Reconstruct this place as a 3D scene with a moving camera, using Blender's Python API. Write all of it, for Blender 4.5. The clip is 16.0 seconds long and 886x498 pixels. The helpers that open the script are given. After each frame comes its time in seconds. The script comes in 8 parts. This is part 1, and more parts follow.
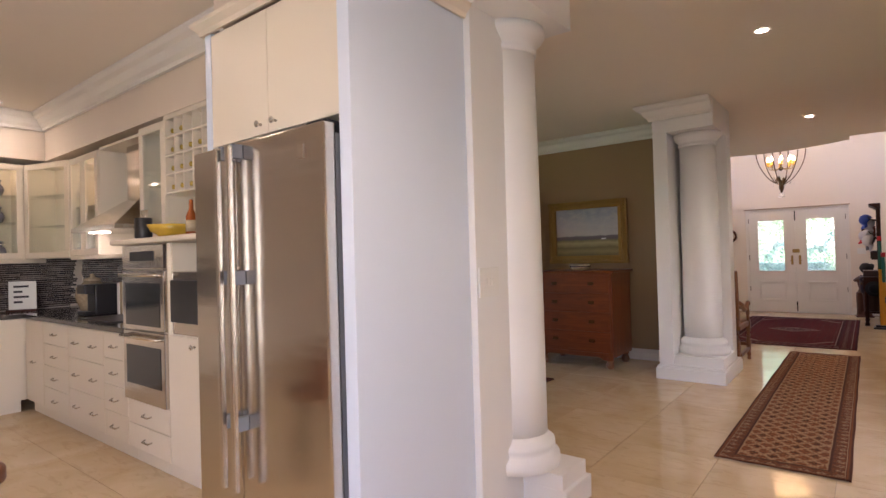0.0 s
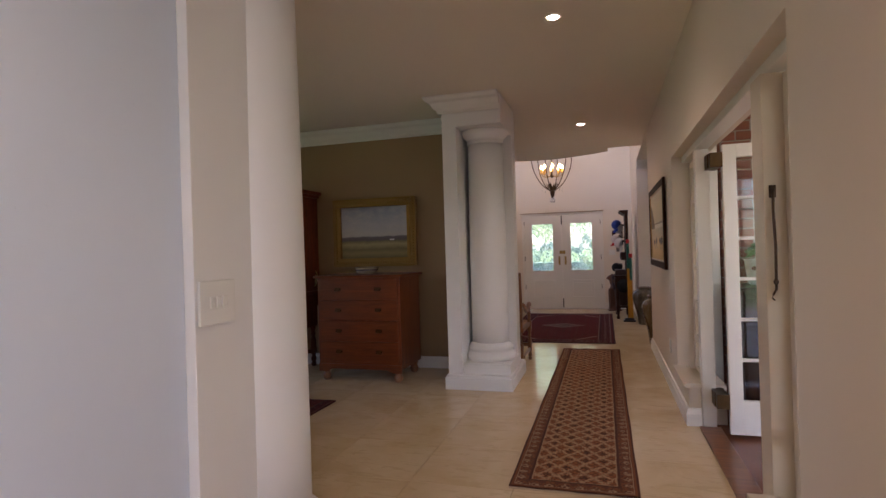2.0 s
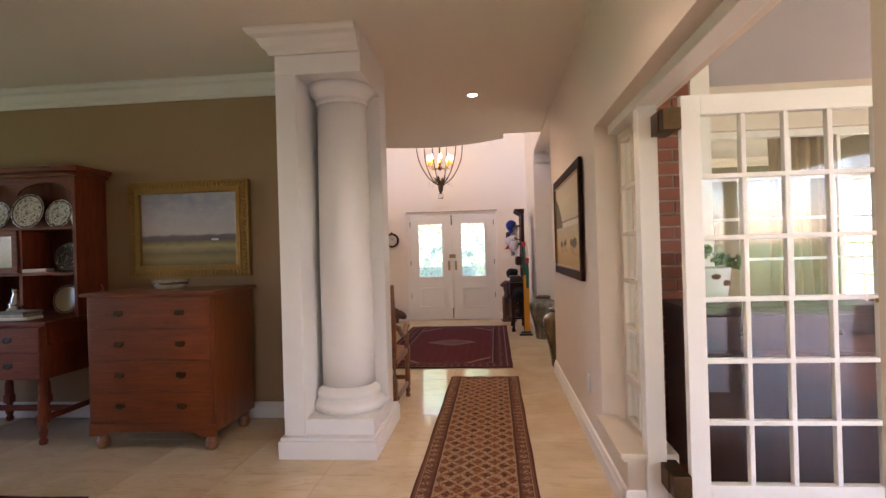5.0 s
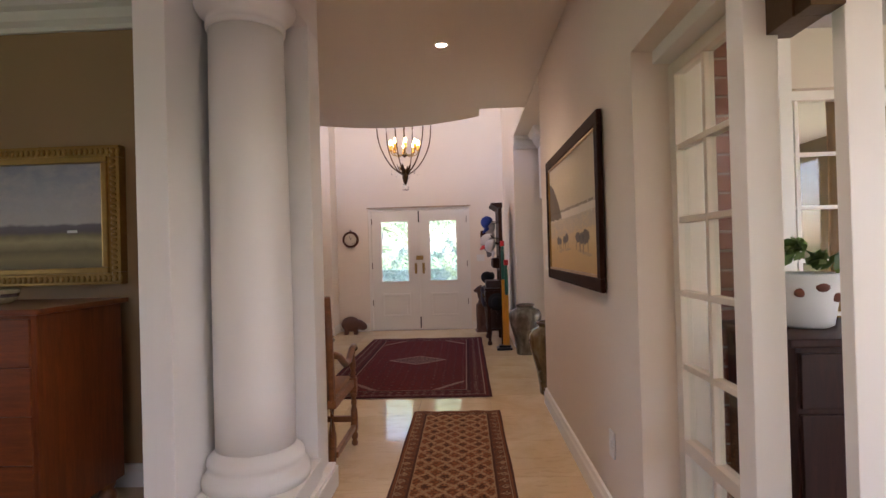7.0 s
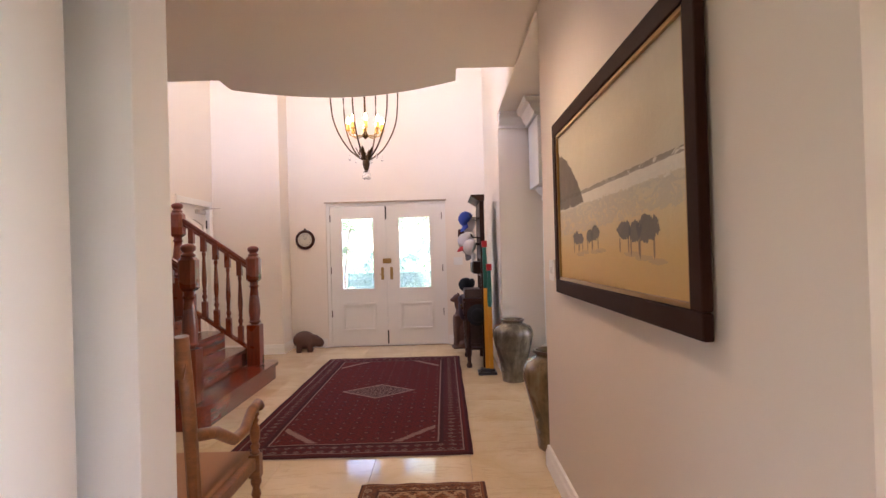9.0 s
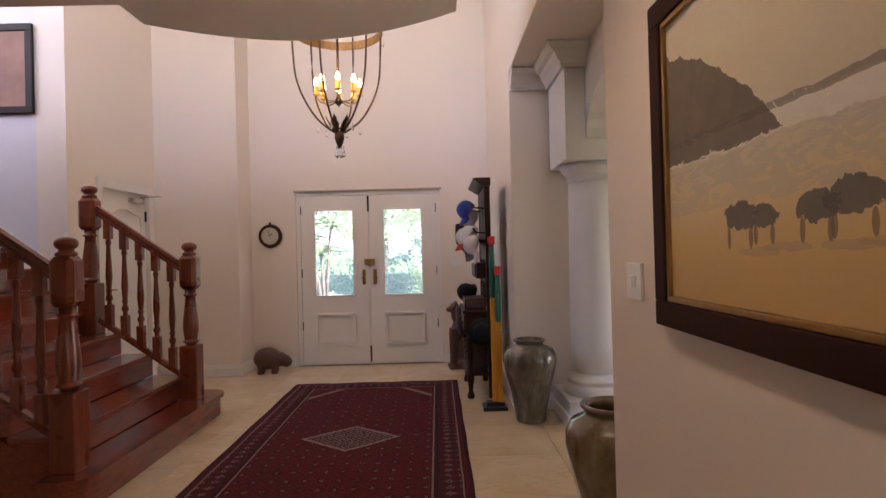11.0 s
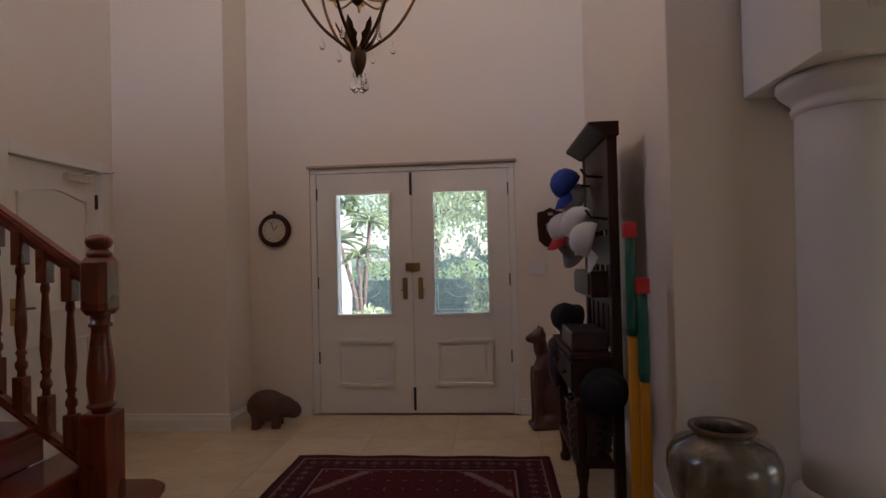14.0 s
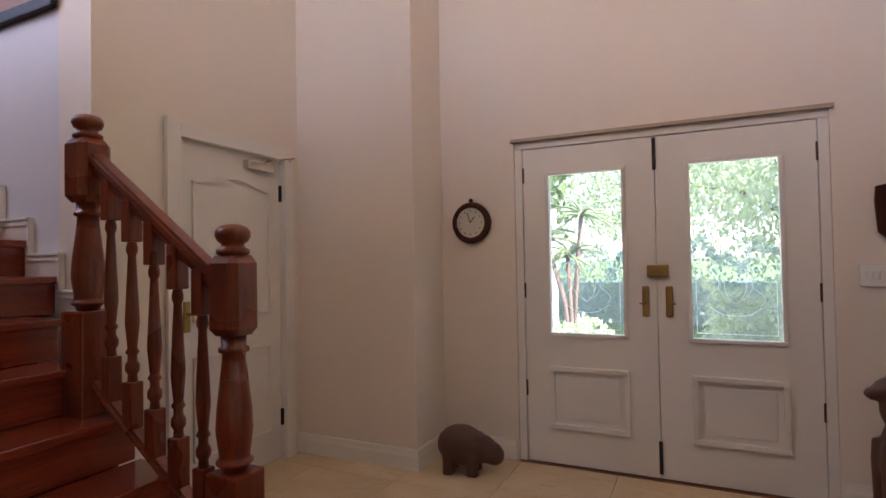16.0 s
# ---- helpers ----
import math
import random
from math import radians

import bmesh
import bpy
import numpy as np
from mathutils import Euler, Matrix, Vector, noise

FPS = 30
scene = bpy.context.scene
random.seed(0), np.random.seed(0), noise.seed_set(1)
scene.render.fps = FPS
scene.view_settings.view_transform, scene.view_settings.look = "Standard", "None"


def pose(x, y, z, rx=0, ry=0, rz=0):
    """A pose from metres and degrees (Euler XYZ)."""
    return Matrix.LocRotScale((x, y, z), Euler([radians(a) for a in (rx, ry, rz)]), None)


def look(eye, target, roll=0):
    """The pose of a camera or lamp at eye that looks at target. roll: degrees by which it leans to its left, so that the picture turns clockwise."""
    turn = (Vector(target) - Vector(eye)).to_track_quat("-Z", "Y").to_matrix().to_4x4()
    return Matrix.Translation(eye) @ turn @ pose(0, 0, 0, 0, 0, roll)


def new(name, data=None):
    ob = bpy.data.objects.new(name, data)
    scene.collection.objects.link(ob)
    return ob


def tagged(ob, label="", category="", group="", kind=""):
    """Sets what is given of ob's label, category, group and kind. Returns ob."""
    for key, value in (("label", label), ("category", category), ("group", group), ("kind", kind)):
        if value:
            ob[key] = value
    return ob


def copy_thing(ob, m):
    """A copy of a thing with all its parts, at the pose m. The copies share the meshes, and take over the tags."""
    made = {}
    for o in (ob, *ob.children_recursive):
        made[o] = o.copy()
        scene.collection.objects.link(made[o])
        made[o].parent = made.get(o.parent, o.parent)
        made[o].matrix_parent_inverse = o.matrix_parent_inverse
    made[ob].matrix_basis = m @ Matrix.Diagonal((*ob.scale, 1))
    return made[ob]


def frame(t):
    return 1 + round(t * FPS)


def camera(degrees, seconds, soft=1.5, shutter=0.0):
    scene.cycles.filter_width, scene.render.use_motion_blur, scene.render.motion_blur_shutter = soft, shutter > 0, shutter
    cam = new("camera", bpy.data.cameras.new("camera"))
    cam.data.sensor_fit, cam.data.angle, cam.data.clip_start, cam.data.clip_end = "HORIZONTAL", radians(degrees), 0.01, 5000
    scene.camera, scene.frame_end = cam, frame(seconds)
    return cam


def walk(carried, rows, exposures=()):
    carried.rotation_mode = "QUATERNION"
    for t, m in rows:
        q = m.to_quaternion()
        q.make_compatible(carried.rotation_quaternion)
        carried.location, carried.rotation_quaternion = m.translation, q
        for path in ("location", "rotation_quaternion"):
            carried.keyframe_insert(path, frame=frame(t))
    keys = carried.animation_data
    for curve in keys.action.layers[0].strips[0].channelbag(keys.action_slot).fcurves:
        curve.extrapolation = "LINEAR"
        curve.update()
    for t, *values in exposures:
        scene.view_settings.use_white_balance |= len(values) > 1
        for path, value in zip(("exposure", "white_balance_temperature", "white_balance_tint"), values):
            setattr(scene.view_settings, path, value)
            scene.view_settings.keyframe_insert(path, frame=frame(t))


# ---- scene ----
cam = camera(78.4, 16.0)
METRES, EYE, TILT, LEAN, TURN = 9.45, 1.32, 0.0, 0.0, 38.1
ROWS = [
    (0.0, 0.0, 0.0, 0.0, 0.02, 0.7, 1.61),
    (0.5, 0.0013, 0.0158, -0.0008, -4.86, 0.59, 1.65),
    (1.0, 0.0104, 0.0372, 0.0005, -8.95, 0.49, 1.68),
    (1.5, 0.0182, 0.0573, 0.0003, -12.75, 0.39, 1.7),
    (2.0, 0.0272, 0.0787, 0.0008, -21.51, 0.19, 1.73),
    (2.5, 0.0429, 0.1, -0.0001, -26.27, 0.17, 1.83),
    (3.0, 0.0579, 0.122, 0.0006, -28.32, 0.12, 1.84),
    (3.5, 0.0707, 0.1447, 0.0017, -29.58, 0.16, 1.82),
    (4.0, 0.0872, 0.1684, -0.0006, -30.89, 0.14, 1.7),
    (4.5, 0.1067, 0.1898, 0.0013, -31.8, 0.15, 1.66),
    (7.0, 0.203, 0.3199, -0.002, -35.7, 0.34, 1.58),
    (7.5, 0.2254, 0.3472, -0.0015, -36.25, 0.38, 1.56),
    (8.0, 0.2471, 0.3752, -0.0023, -36.87, 0.43, 1.58),
    (8.5, 0.2685, 0.4005, -0.0023, -37.6, 0.49, 1.56),
    (9.0, 0.2944, 0.4281, -0.0015, -37.96, 0.46, 1.59),
    (11.5, 0.4005, 0.5696, -0.0025, -38.75, 0.47, 1.46),
    (12.0, 0.421, 0.6001, -0.0005, -38.71, 0.5, 1.44),
    (12.5, 0.44, 0.6298, -0.0003, -38.51, 0.62, 1.46),
    (13.0, 0.4605, 0.6595, -0.0024, -38.06, 0.69, 1.42),
    (13.5, 0.48, 0.6877, -0.0025, -36.14, 0.74, 1.41),
    (14.0, 0.4953, 0.7201, -0.003, -33.43, 0.9, 1.38),
    (14.5, 0.5098, 0.7496, -0.004, -29.68, 1.04, 1.31),
    (15.0, 0.522, 0.7798, -0.0028, -23.65, 1.21, 1.18),
    (15.5, 0.5289, 0.807, -0.0012, -18.6, 1.11, 1.05),
    (16.0, 0.5329, 0.8328, -0.0019, -12.53, 1.24, 1.0),
]
EXPOSURES = [(t, stops + 0.74, kelvin, 30) for t, stops, kelvin in ((0.0, 2.15, 6150), (1.0, 1.98, 6150), (2.0, 1.5, 6100), (3.0, 1.78, 6350), (4.5, 2.4, 6350), (7.0, 2.0, 6080), (8.5, 2.45, 6080), (9.0, 2.68, 6050), (11.5, 1.6, 6150), (12.5, 1.1, 6250), (13.5, 0.68, 6200), (14.5, 0.87, 6200), (15.5, 1.42, 6150), (16.0, 1.55, 6150))]
walk(cam, [(t, pose(0, 0, EYE, TILT, LEAN, TURN) @ pose(METRES * x, METRES * y, METRES * z, 90 + pitch, roll, yaw)) for t, x, y, z, yaw, pitch, roll in ROWS], EXPOSURES)

# ---- world, sun, large lights ----
world = bpy.data.worlds.new("daylight")
scene.world = world
world.use_nodes = True
wn = world.node_tree
sky = wn.nodes.new("ShaderNodeTexSky")
sky.sky_type, sky.sun_disc = "NISHITA", False
sky.sun_elevation, sky.sun_rotation = radians(43), radians(118)
wn.nodes["Background"].inputs["Strength"].default_value = 0.15
wn.links.new(sky.outputs["Color"], wn.nodes["Background"].inputs["Color"])


def lamp(name, kind, place, target, energy, colour, **more):
    data = bpy.data.lights.new(name, kind)
    data.energy, data.color = energy if kind == "SUN" else energy * 0.48, colour
    ob = new(name, data)
    ob.matrix_world = look(place, target)
    for key, value in more.items():
        if key == "size":
            data.size = value
        elif key == "size_y":
            data.shape, data.size_y = "RECTANGLE", value
        elif key == "radius":
            data.shadow_soft_size = value
        elif key == "cone":
            data.spot_size = radians(value)
        elif key == "blend":
            data.spot_blend = value
        elif key == "angle":
            data.angle = radians(value)
    return ob


sun_to = Vector((math.sin(radians(118)) * math.cos(radians(43)), math.cos(radians(118)) * math.cos(radians(43)), math.sin(radians(43))))
lamp("sun", "SUN", sun_to * 40, (0, 0, 0), 5.0, (1.0, 0.95, 0.87), angle=0.5)
# area lamps standing in for the sky's light; their openings are unseen
DAY = (0.86, 0.93, 1.0)
# kitchen and dining lamps are added fill, no windows known there
lamp("window_light_kitchen", "AREA", (0.42, -1.5, 1.4), (-2.0, -0.6, 1.3), 16, DAY, size=2.3, size_y=1.9)
lamp("window_light_dining", "AREA", (-7.0, 4.4, 1.5), (-4.0, 4.4, 1.4), 0.8, DAY, size=2.5, size_y=1.6)
lamp("window_light_stair", "AREA", (-5.4, 9.0, 4.2), (-3.0, 10.8, 3.0), 17, (0.88, 0.92, 1.0), size=1.6, size_y=1.6)
lamp("window_light_gallery", "AREA", (-1.2, 6.6, 4.4), (-1.0, 10.2, 2.4), 9, DAY, size=2.4, size_y=1.4)
WARM = (1.0, 0.77, 0.50)
DOWNLIGHTS = [(-0.49, 7.47), (-0.53, 4.27), (-0.55, 1.0), (-6.05, 1.35), (-3.6, 0.75), (-2.2, 0.6)]
for k, (lx, ly) in enumerate(DOWNLIGHTS):
    lamp("downlight_lamp", "SPOT", (lx, ly, 2.775), (lx, ly, 0), (14, 12, 13, 1.8, 1.8, 1.8)[k], WARM, radius=0.04, cone=130, blend=0.8)

# ---- materials ----
def socket(node, *names):
    for n in names:
        if n in node.inputs:
            return node.inputs[n]


class Nodes:
    """A small builder of node trees."""

    def __init__(self, name):
        self.mat = bpy.data.materials.new(name)
        self.mat.use_nodes = True
        self.tree = self.mat.node_tree
        self.bsdf = self.tree.nodes["Principled BSDF"]

    def put(self, value, target):
        if isinstance(value, bpy.types.NodeSocket):
            self.tree.links.new(value, target)
        elif value is not None:
            if isinstance(value, (tuple, list)) and len(value) == 3 and target.type == "RGBA":
                value = (*value, 1)
            target.default_value = value

    def node(self, kind, **values):
        n = self.tree.nodes.new(kind)
        for key, value in values.items():
            self.put(value, n.inputs[key.replace("_", " ")])
        return n

    def math(self, op, a, b=0.0, c=0.0):
        n = self.tree.nodes.new("ShaderNodeMath")
        n.operation = op
        for k, v in enumerate((a, b, c)):
            self.put(v, n.inputs[k])
        return n.outputs[0]

    def coords(self, which="Object"):
        return self.tree.nodes.new("ShaderNodeTexCoord").outputs[which]

    def split(self, vector):
        n = self.tree.nodes.new("ShaderNodeSeparateXYZ")
        self.tree.links.new(vector, n.inputs[0])
        return n.outputs

    def scaled(self, vector, scale):
        n = self.tree.nodes.new("ShaderNodeMapping")
        self.tree.links.new(vector, n.inputs[0])
        n.inputs["Scale"].default_value = scale
        return n.outputs[0]

    def noise(self, vector, scale, detail=4.0, rough=0.55, distort=0.0):
        n = self.node("ShaderNodeTexNoise", Scale=scale, Detail=detail, Roughness=rough, Distortion=distort)
        self.tree.links.new(vector, n.inputs["Vector"])
        return n.outputs["Fac"]

    def voronoi(self, vector, scale, out="Distance"):
        n = self.node("ShaderNodeTexVoronoi", Scale=scale)
        self.tree.links.new(vector, n.inputs["Vector"])
        return n.outputs[out]

    def ramp(self, fac, *stops):
        n = self.tree.nodes.new("ShaderNodeValToRGB")
        self.put(fac, n.inputs[0])
        e = n.color_ramp.elements
        while len(e) < len(stops):
            e.new(0.5)
        for k, (p, c) in enumerate(stops):
            e[k].position, e[k].color = p, (*c, 1)
        return n.outputs[0]

    def mix(self, fac, a, b):
        n = self.tree.nodes.new("ShaderNodeMix")
        n.data_type = "RGBA"
        self.put(fac, n.inputs[0])
        self.put(a, n.inputs[6])
        self.put(b, n.inputs[7])
        return n.outputs[2]

    def step(self, value, edge):
        return self.math("GREATER_THAN", value, edge)

    def band(self, value, low, high):
        return self.math("MULTIPLY", self.math("GREATER_THAN", value, low), self.math("LESS_THAN", value, high))

    def bump(self, height, strength=0.2, distance=0.002):
        n = self.node("ShaderNodeBump", Strength=strength, Distance=distance)
        self.tree.links.new(height, n.inputs["Height"])
        self.tree.links.new(n.outputs[0], self.bsdf.inputs["Normal"])

    def finish(self, colour, rough=0.5, metal=0.0, **more):
        self.put(colour, self.bsdf.inputs["Base Color"])
        self.put(rough, self.bsdf.inputs["Roughness"])
        self.put(metal, self.bsdf.inputs["Metallic"])
        for key, value in more.items():
            self.put(value, self.bsdf.inputs[key.replace("_", " ")])
        return self.mat


def tint(c, k):
    return tuple(min(1, v * k) for v in c)


def plain(name, colour, rough=0.5, metal=0.0, vary=0.08, scale=3.0, grain=120.0, relief=0.15, **more):
    n = Nodes(name)
    v = n.coords()
    broad = n.noise(v, scale, 5)
    fine = n.noise(v, grain, 3)
    c = n.mix(broad, tint(colour, 1 - vary), tint(colour, 1 + vary))
    n.bump(fine, relief, 0.0012)
    r = n.math("ADD", n.math("MULTIPLY", fine, 0.12), rough - 0.06)
    return n.finish(c, r, metal, **more)


def wood(name, dark, light, rough=0.32, along=(1.0, 12.0, 12.0), coat=0.25, shine=0.5):
    n = Nodes(name)
    v = n.coords()
    s = n.scaled(v, along)
    rings = n.noise(s, 2.6, 6, 0.6, 1.2)
    fine = n.noise(n.scaled(v, tuple(a * 7 for a in along)), 3.0, 4)
    blot = n.noise(v, 1.7, 3)
    c = n.ramp(n.math("ADD", n.math("MULTIPLY", rings, 0.7), n.math("MULTIPLY", blot, 0.3)), (0.3, dark), (0.68, light))
    c = n.mix(n.math("MULTIPLY", n.step(fine, 0.6), 0.35), c, tint(dark, 0.7))
    n.bump(fine, 0.12, 0.0008)
    return n.finish(c, n.math("ADD", n.math("MULTIPLY", blot, 0.15), rough - 0.07), 0.0, Coat_Weight=coat, Coat_Roughness=0.15, Specular_IOR_Level=shine)


def glow(name, colour, strength):
    n = Nodes(name)
    return n.finish(colour, 0.5, 0.0, Emission_Color=colour, Emission_Strength=strength)


def glassy(name, colour=(1, 1, 1), rough=0.0):
    n = Nodes(name)
    return n.finish(colour, rough, 0.0, Transmission_Weight=1.0, IOR=1.45)


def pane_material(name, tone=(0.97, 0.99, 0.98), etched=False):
    """Thin window glass: clear with the mirror of its surface."""
    n = Nodes(name)
    t = n.tree
    clear = n.node("ShaderNodeBsdfTransparent", Color=tone)
    gloss = n.node("ShaderNodeBsdfGlossy", Roughness=0.02)
    facing = n.node("ShaderNodeLayerWeight", Blend=0.5).outputs["Facing"]
    mixer = t.nodes.new("ShaderNodeMixShader")
    t.links.new(n.math("ADD", n.math("MULTIPLY", n.math("POWER", facing, 5.0), 0.9), 0.034), mixer.inputs[0])
    t.links.new(clear.outputs[0], mixer.inputs[1])
    t.links.new(gloss.outputs[0], mixer.inputs[2])
    last = mixer
    # cloudy white veil over the whole pane: outdoor glare put into the glass
    if etched:
        frost = n.node("ShaderNodeBsdfTranslucent", Color=(0.90, 0.97, 0.97))
        last = t.nodes.new("ShaderNodeMixShader")
        cloud = n.noise(n.coords(), 9.0, 4)
        t.links.new(n.math("ADD", n.math("MULTIPLY", cloud, 0.08), 0.03), last.inputs[0])
        t.links.new(mixer.outputs[0], last.inputs[1])
        t.links.new(frost.outputs[0], last.inputs[2])
    t.links.new(last.outputs[0], t.nodes["Material Output"].inputs[0])
    return n.mat


M_wall = plain("cream_wall_paint", (0.75, 0.65, 0.54), 0.55, vary=0.03, scale=1.2, grain=260, relief=0.08)
M_wall_hall = plain("pale_wall_paint", (0.80, 0.715, 0.615), 0.55, vary=0.03, scale=1.2, grain=260, relief=0.08)
M_wall_olive = plain("olive_wall_paint", (0.35, 0.225, 0.115), 0.6, vary=0.05, scale=1.5, grain=240, relief=0.08)
M_wall_green = plain("green_wallpaper", (0.19, 0.165, 0.10), 0.7, vary=0.3, scale=16, grain=160, relief=0.1)
M_wall_stair = plain("lilac_white_wall_paint", (0.70, 0.69, 0.72), 0.55, vary=0.03, scale=1.2, grain=260, relief=0.08)
M_ceiling = plain("ceiling_paint", (0.88, 0.80, 0.69), 0.8, vary=0.02, scale=0.9, grain=200, relief=0.06)
M_white = plain("white_gloss_paint", (0.81, 0.775, 0.715), 0.32, vary=0.03, scale=2.0, grain=90, relief=0.1)
M_column = plain("white_column_paint", (0.80, 0.79, 0.77), 0.45, vary=0.025, scale=2.5, grain=140, relief=0.14)
# cream gloss darkened: the shade on the passage side is in the colour
M_cream_shaded = plain("shaded_cream_gloss_paint", (0.66, 0.57, 0.45), 0.34, vary=0.03, scale=2.0, grain=90, relief=0.1)
M_cabinet = plain("cream_cabinet_lacquer", (0.76, 0.68, 0.55), 0.35, vary=0.02, scale=2.0, grain=90, relief=0.05)
M_panel = plain("grey_white_panel", (0.66, 0.73, 0.84), 0.3, vary=0.015, scale=1.5, grain=70, relief=0.05)
M_mahogany = wood("red_mahogany", (0.10, 0.017, 0.006), (0.29, 0.060, 0.018), 0.28)
M_mahogany_up = wood("red_mahogany_upright", (0.10, 0.017, 0.006), (0.29, 0.060, 0.018), 0.28, along=(12, 12, 1))
M_dresser = wood("dull_red_mahogany", (0.085, 0.016, 0.006), (0.24, 0.052, 0.016), 0.5, coat=0.0, shine=0.25)
M_dresser_up = wood("dull_red_mahogany_upright", (0.085, 0.016, 0.006), (0.24, 0.052, 0.016), 0.5, along=(12, 12, 1), coat=0.0, shine=0.25)
M_stairwood = wood("polished_red_stair_wood", (0.13, 0.02, 0.008), (0.29, 0.054, 0.02), 0.2, along=(12, 1, 12), coat=0.5)
M_chest = wood("chestnut_wood", (0.10, 0.022, 0.005), (0.23, 0.056, 0.012), 0.34)
M_chest_up = wood("chestnut_wood_upright", (0.10, 0.022, 0.005), (0.23, 0.056, 0.012), 0.34, along=(12, 12, 1))
M_dark = wood("dark_stained_wood", (0.022, 0.006, 0.003), (0.085, 0.023, 0.011), 0.45, along=(10, 10, 1), coat=0.0, shine=0.2)
M_ebony = wood("black_brown_stained_wood", (0.016, 0.005, 0.003), (0.055, 0.016, 0.008), 0.5, along=(10, 10, 1), coat=0.0, shine=0.25)
M_oak = wood("oak_wood", (0.12, 0.042, 0.012), (0.29, 0.11, 0.035), 0.35)
M_brass = plain("aged_brass", (0.40, 0.27, 0.10), 0.35, 1.0, vary=0.2, scale=30)
M_bronze = plain("dark_bronze", (0.10, 0.06, 0.03), 0.42, 1.0, vary=0.3, scale=40)
M_iron = plain("black_iron", (0.035, 0.028, 0.024), 0.5, 0.7, vary=0.3, scale=40)
M_rust = plain("rusted_steel", (0.10, 0.06, 0.04), 0.65, 0.6, vary=0.35, scale=30)
M_gilt = plain("gilt_frame", (0.36, 0.21, 0.065), 0.38, 0.85, vary=0.25, scale=25, grain=90, relief=0.5)
M_chrome = plain("brushed_nickel", (0.66, 0.63, 0.58), 0.25, 1.0, vary=0.05, scale=30)
M_black = plain("black_plastic", (0.018, 0.018, 0.02), 0.35, vary=0.2, scale=20)
M_gasket = plain("grey_plastic", (0.16, 0.17, 0.19), 0.5, vary=0.1, scale=10)
M_plate_white = plain("white_plastic", (0.78, 0.77, 0.73), 0.4, vary=0.02, scale=5)
M_pane = pane_material("window_glass")
M_pane_hazed = pane_material("hazed_door_glass", (0.97, 0.99, 0.98), True)
M_crystal = glassy("crystal")
M_bulb = glow("warm_bulb", (1.0, 0.70, 0.30), 8)
M_down = glow("downlight_glow", (1.0, 0.86, 0.66), 30)


def steel():
    n = Nodes("brushed_stainless_steel")
    v = n.coords()
    brush = n.noise(n.scaled(v, (2, 2, 260)), 3.0, 3)
    wave = n.noise(n.scaled(v, (0.6, 0.6, 3.0)), 2.0, 2)
    c = n.mix(brush, (0.54, 0.49, 0.43), (0.70, 0.65, 0.59))
    n.bump(n.math("ADD", n.math("MULTIPLY", brush, 0.02), wave), 0.35, 0.01)
    return n.finish(c, n.math("ADD", n.math("MULTIPLY", brush, 0.08), 0.13), 1.0)


M_steel = steel()


def travertine():
    n = Nodes("honed_travertine")
    info = n.tree.nodes.new("ShaderNodeObjectInfo")
    v = n.coords()
    add = n.tree.nodes.new("ShaderNodeVectorMath")
    n.tree.links.new(v, add.inputs[0])
    comb = n.node("ShaderNodeCombineXYZ", X=n.math("MULTIPLY", info.outputs["Random"], 37.0), Y=n.math("MULTIPLY", info.outputs["Random"], 91.0))
    n.tree.links.new(comb.outputs[0], add.inputs[1])
    v = add.outputs[0]
    cloud = n.noise(v, 2.2, 6, 0.6, 0.6)
    veins = n.noise(n.scaled(v, (1.2, 5.0, 1.0)), 3.0, 6, 0.65, 1.5)
    pits = n.noise(v, 60, 2)
    c = n.ramp(cloud, (0.3, (0.62, 0.46, 0.26)), (0.7, (0.76, 0.61, 0.395)))
    c = n.mix(n.math("MULTIPLY", n.step(veins, 0.58), 0.25), c, (0.44, 0.30, 0.16))
    c = n.mix(n.math("MULTIPLY", info.outputs["Random"], 0.22), c, (0.62, 0.47, 0.30))
    n.bump(n.math("ADD", veins, n.math("MULTIPLY", pits, 0.3)), 0.06, 0.001)
    return n.finish(c, n.math("ADD", n.math("MULTIPLY", cloud, 0.12), 0.05))


M_floor = travertine()
M_grout = plain("pale_grout", (0.42, 0.32, 0.21), 0.7, vary=0.1)


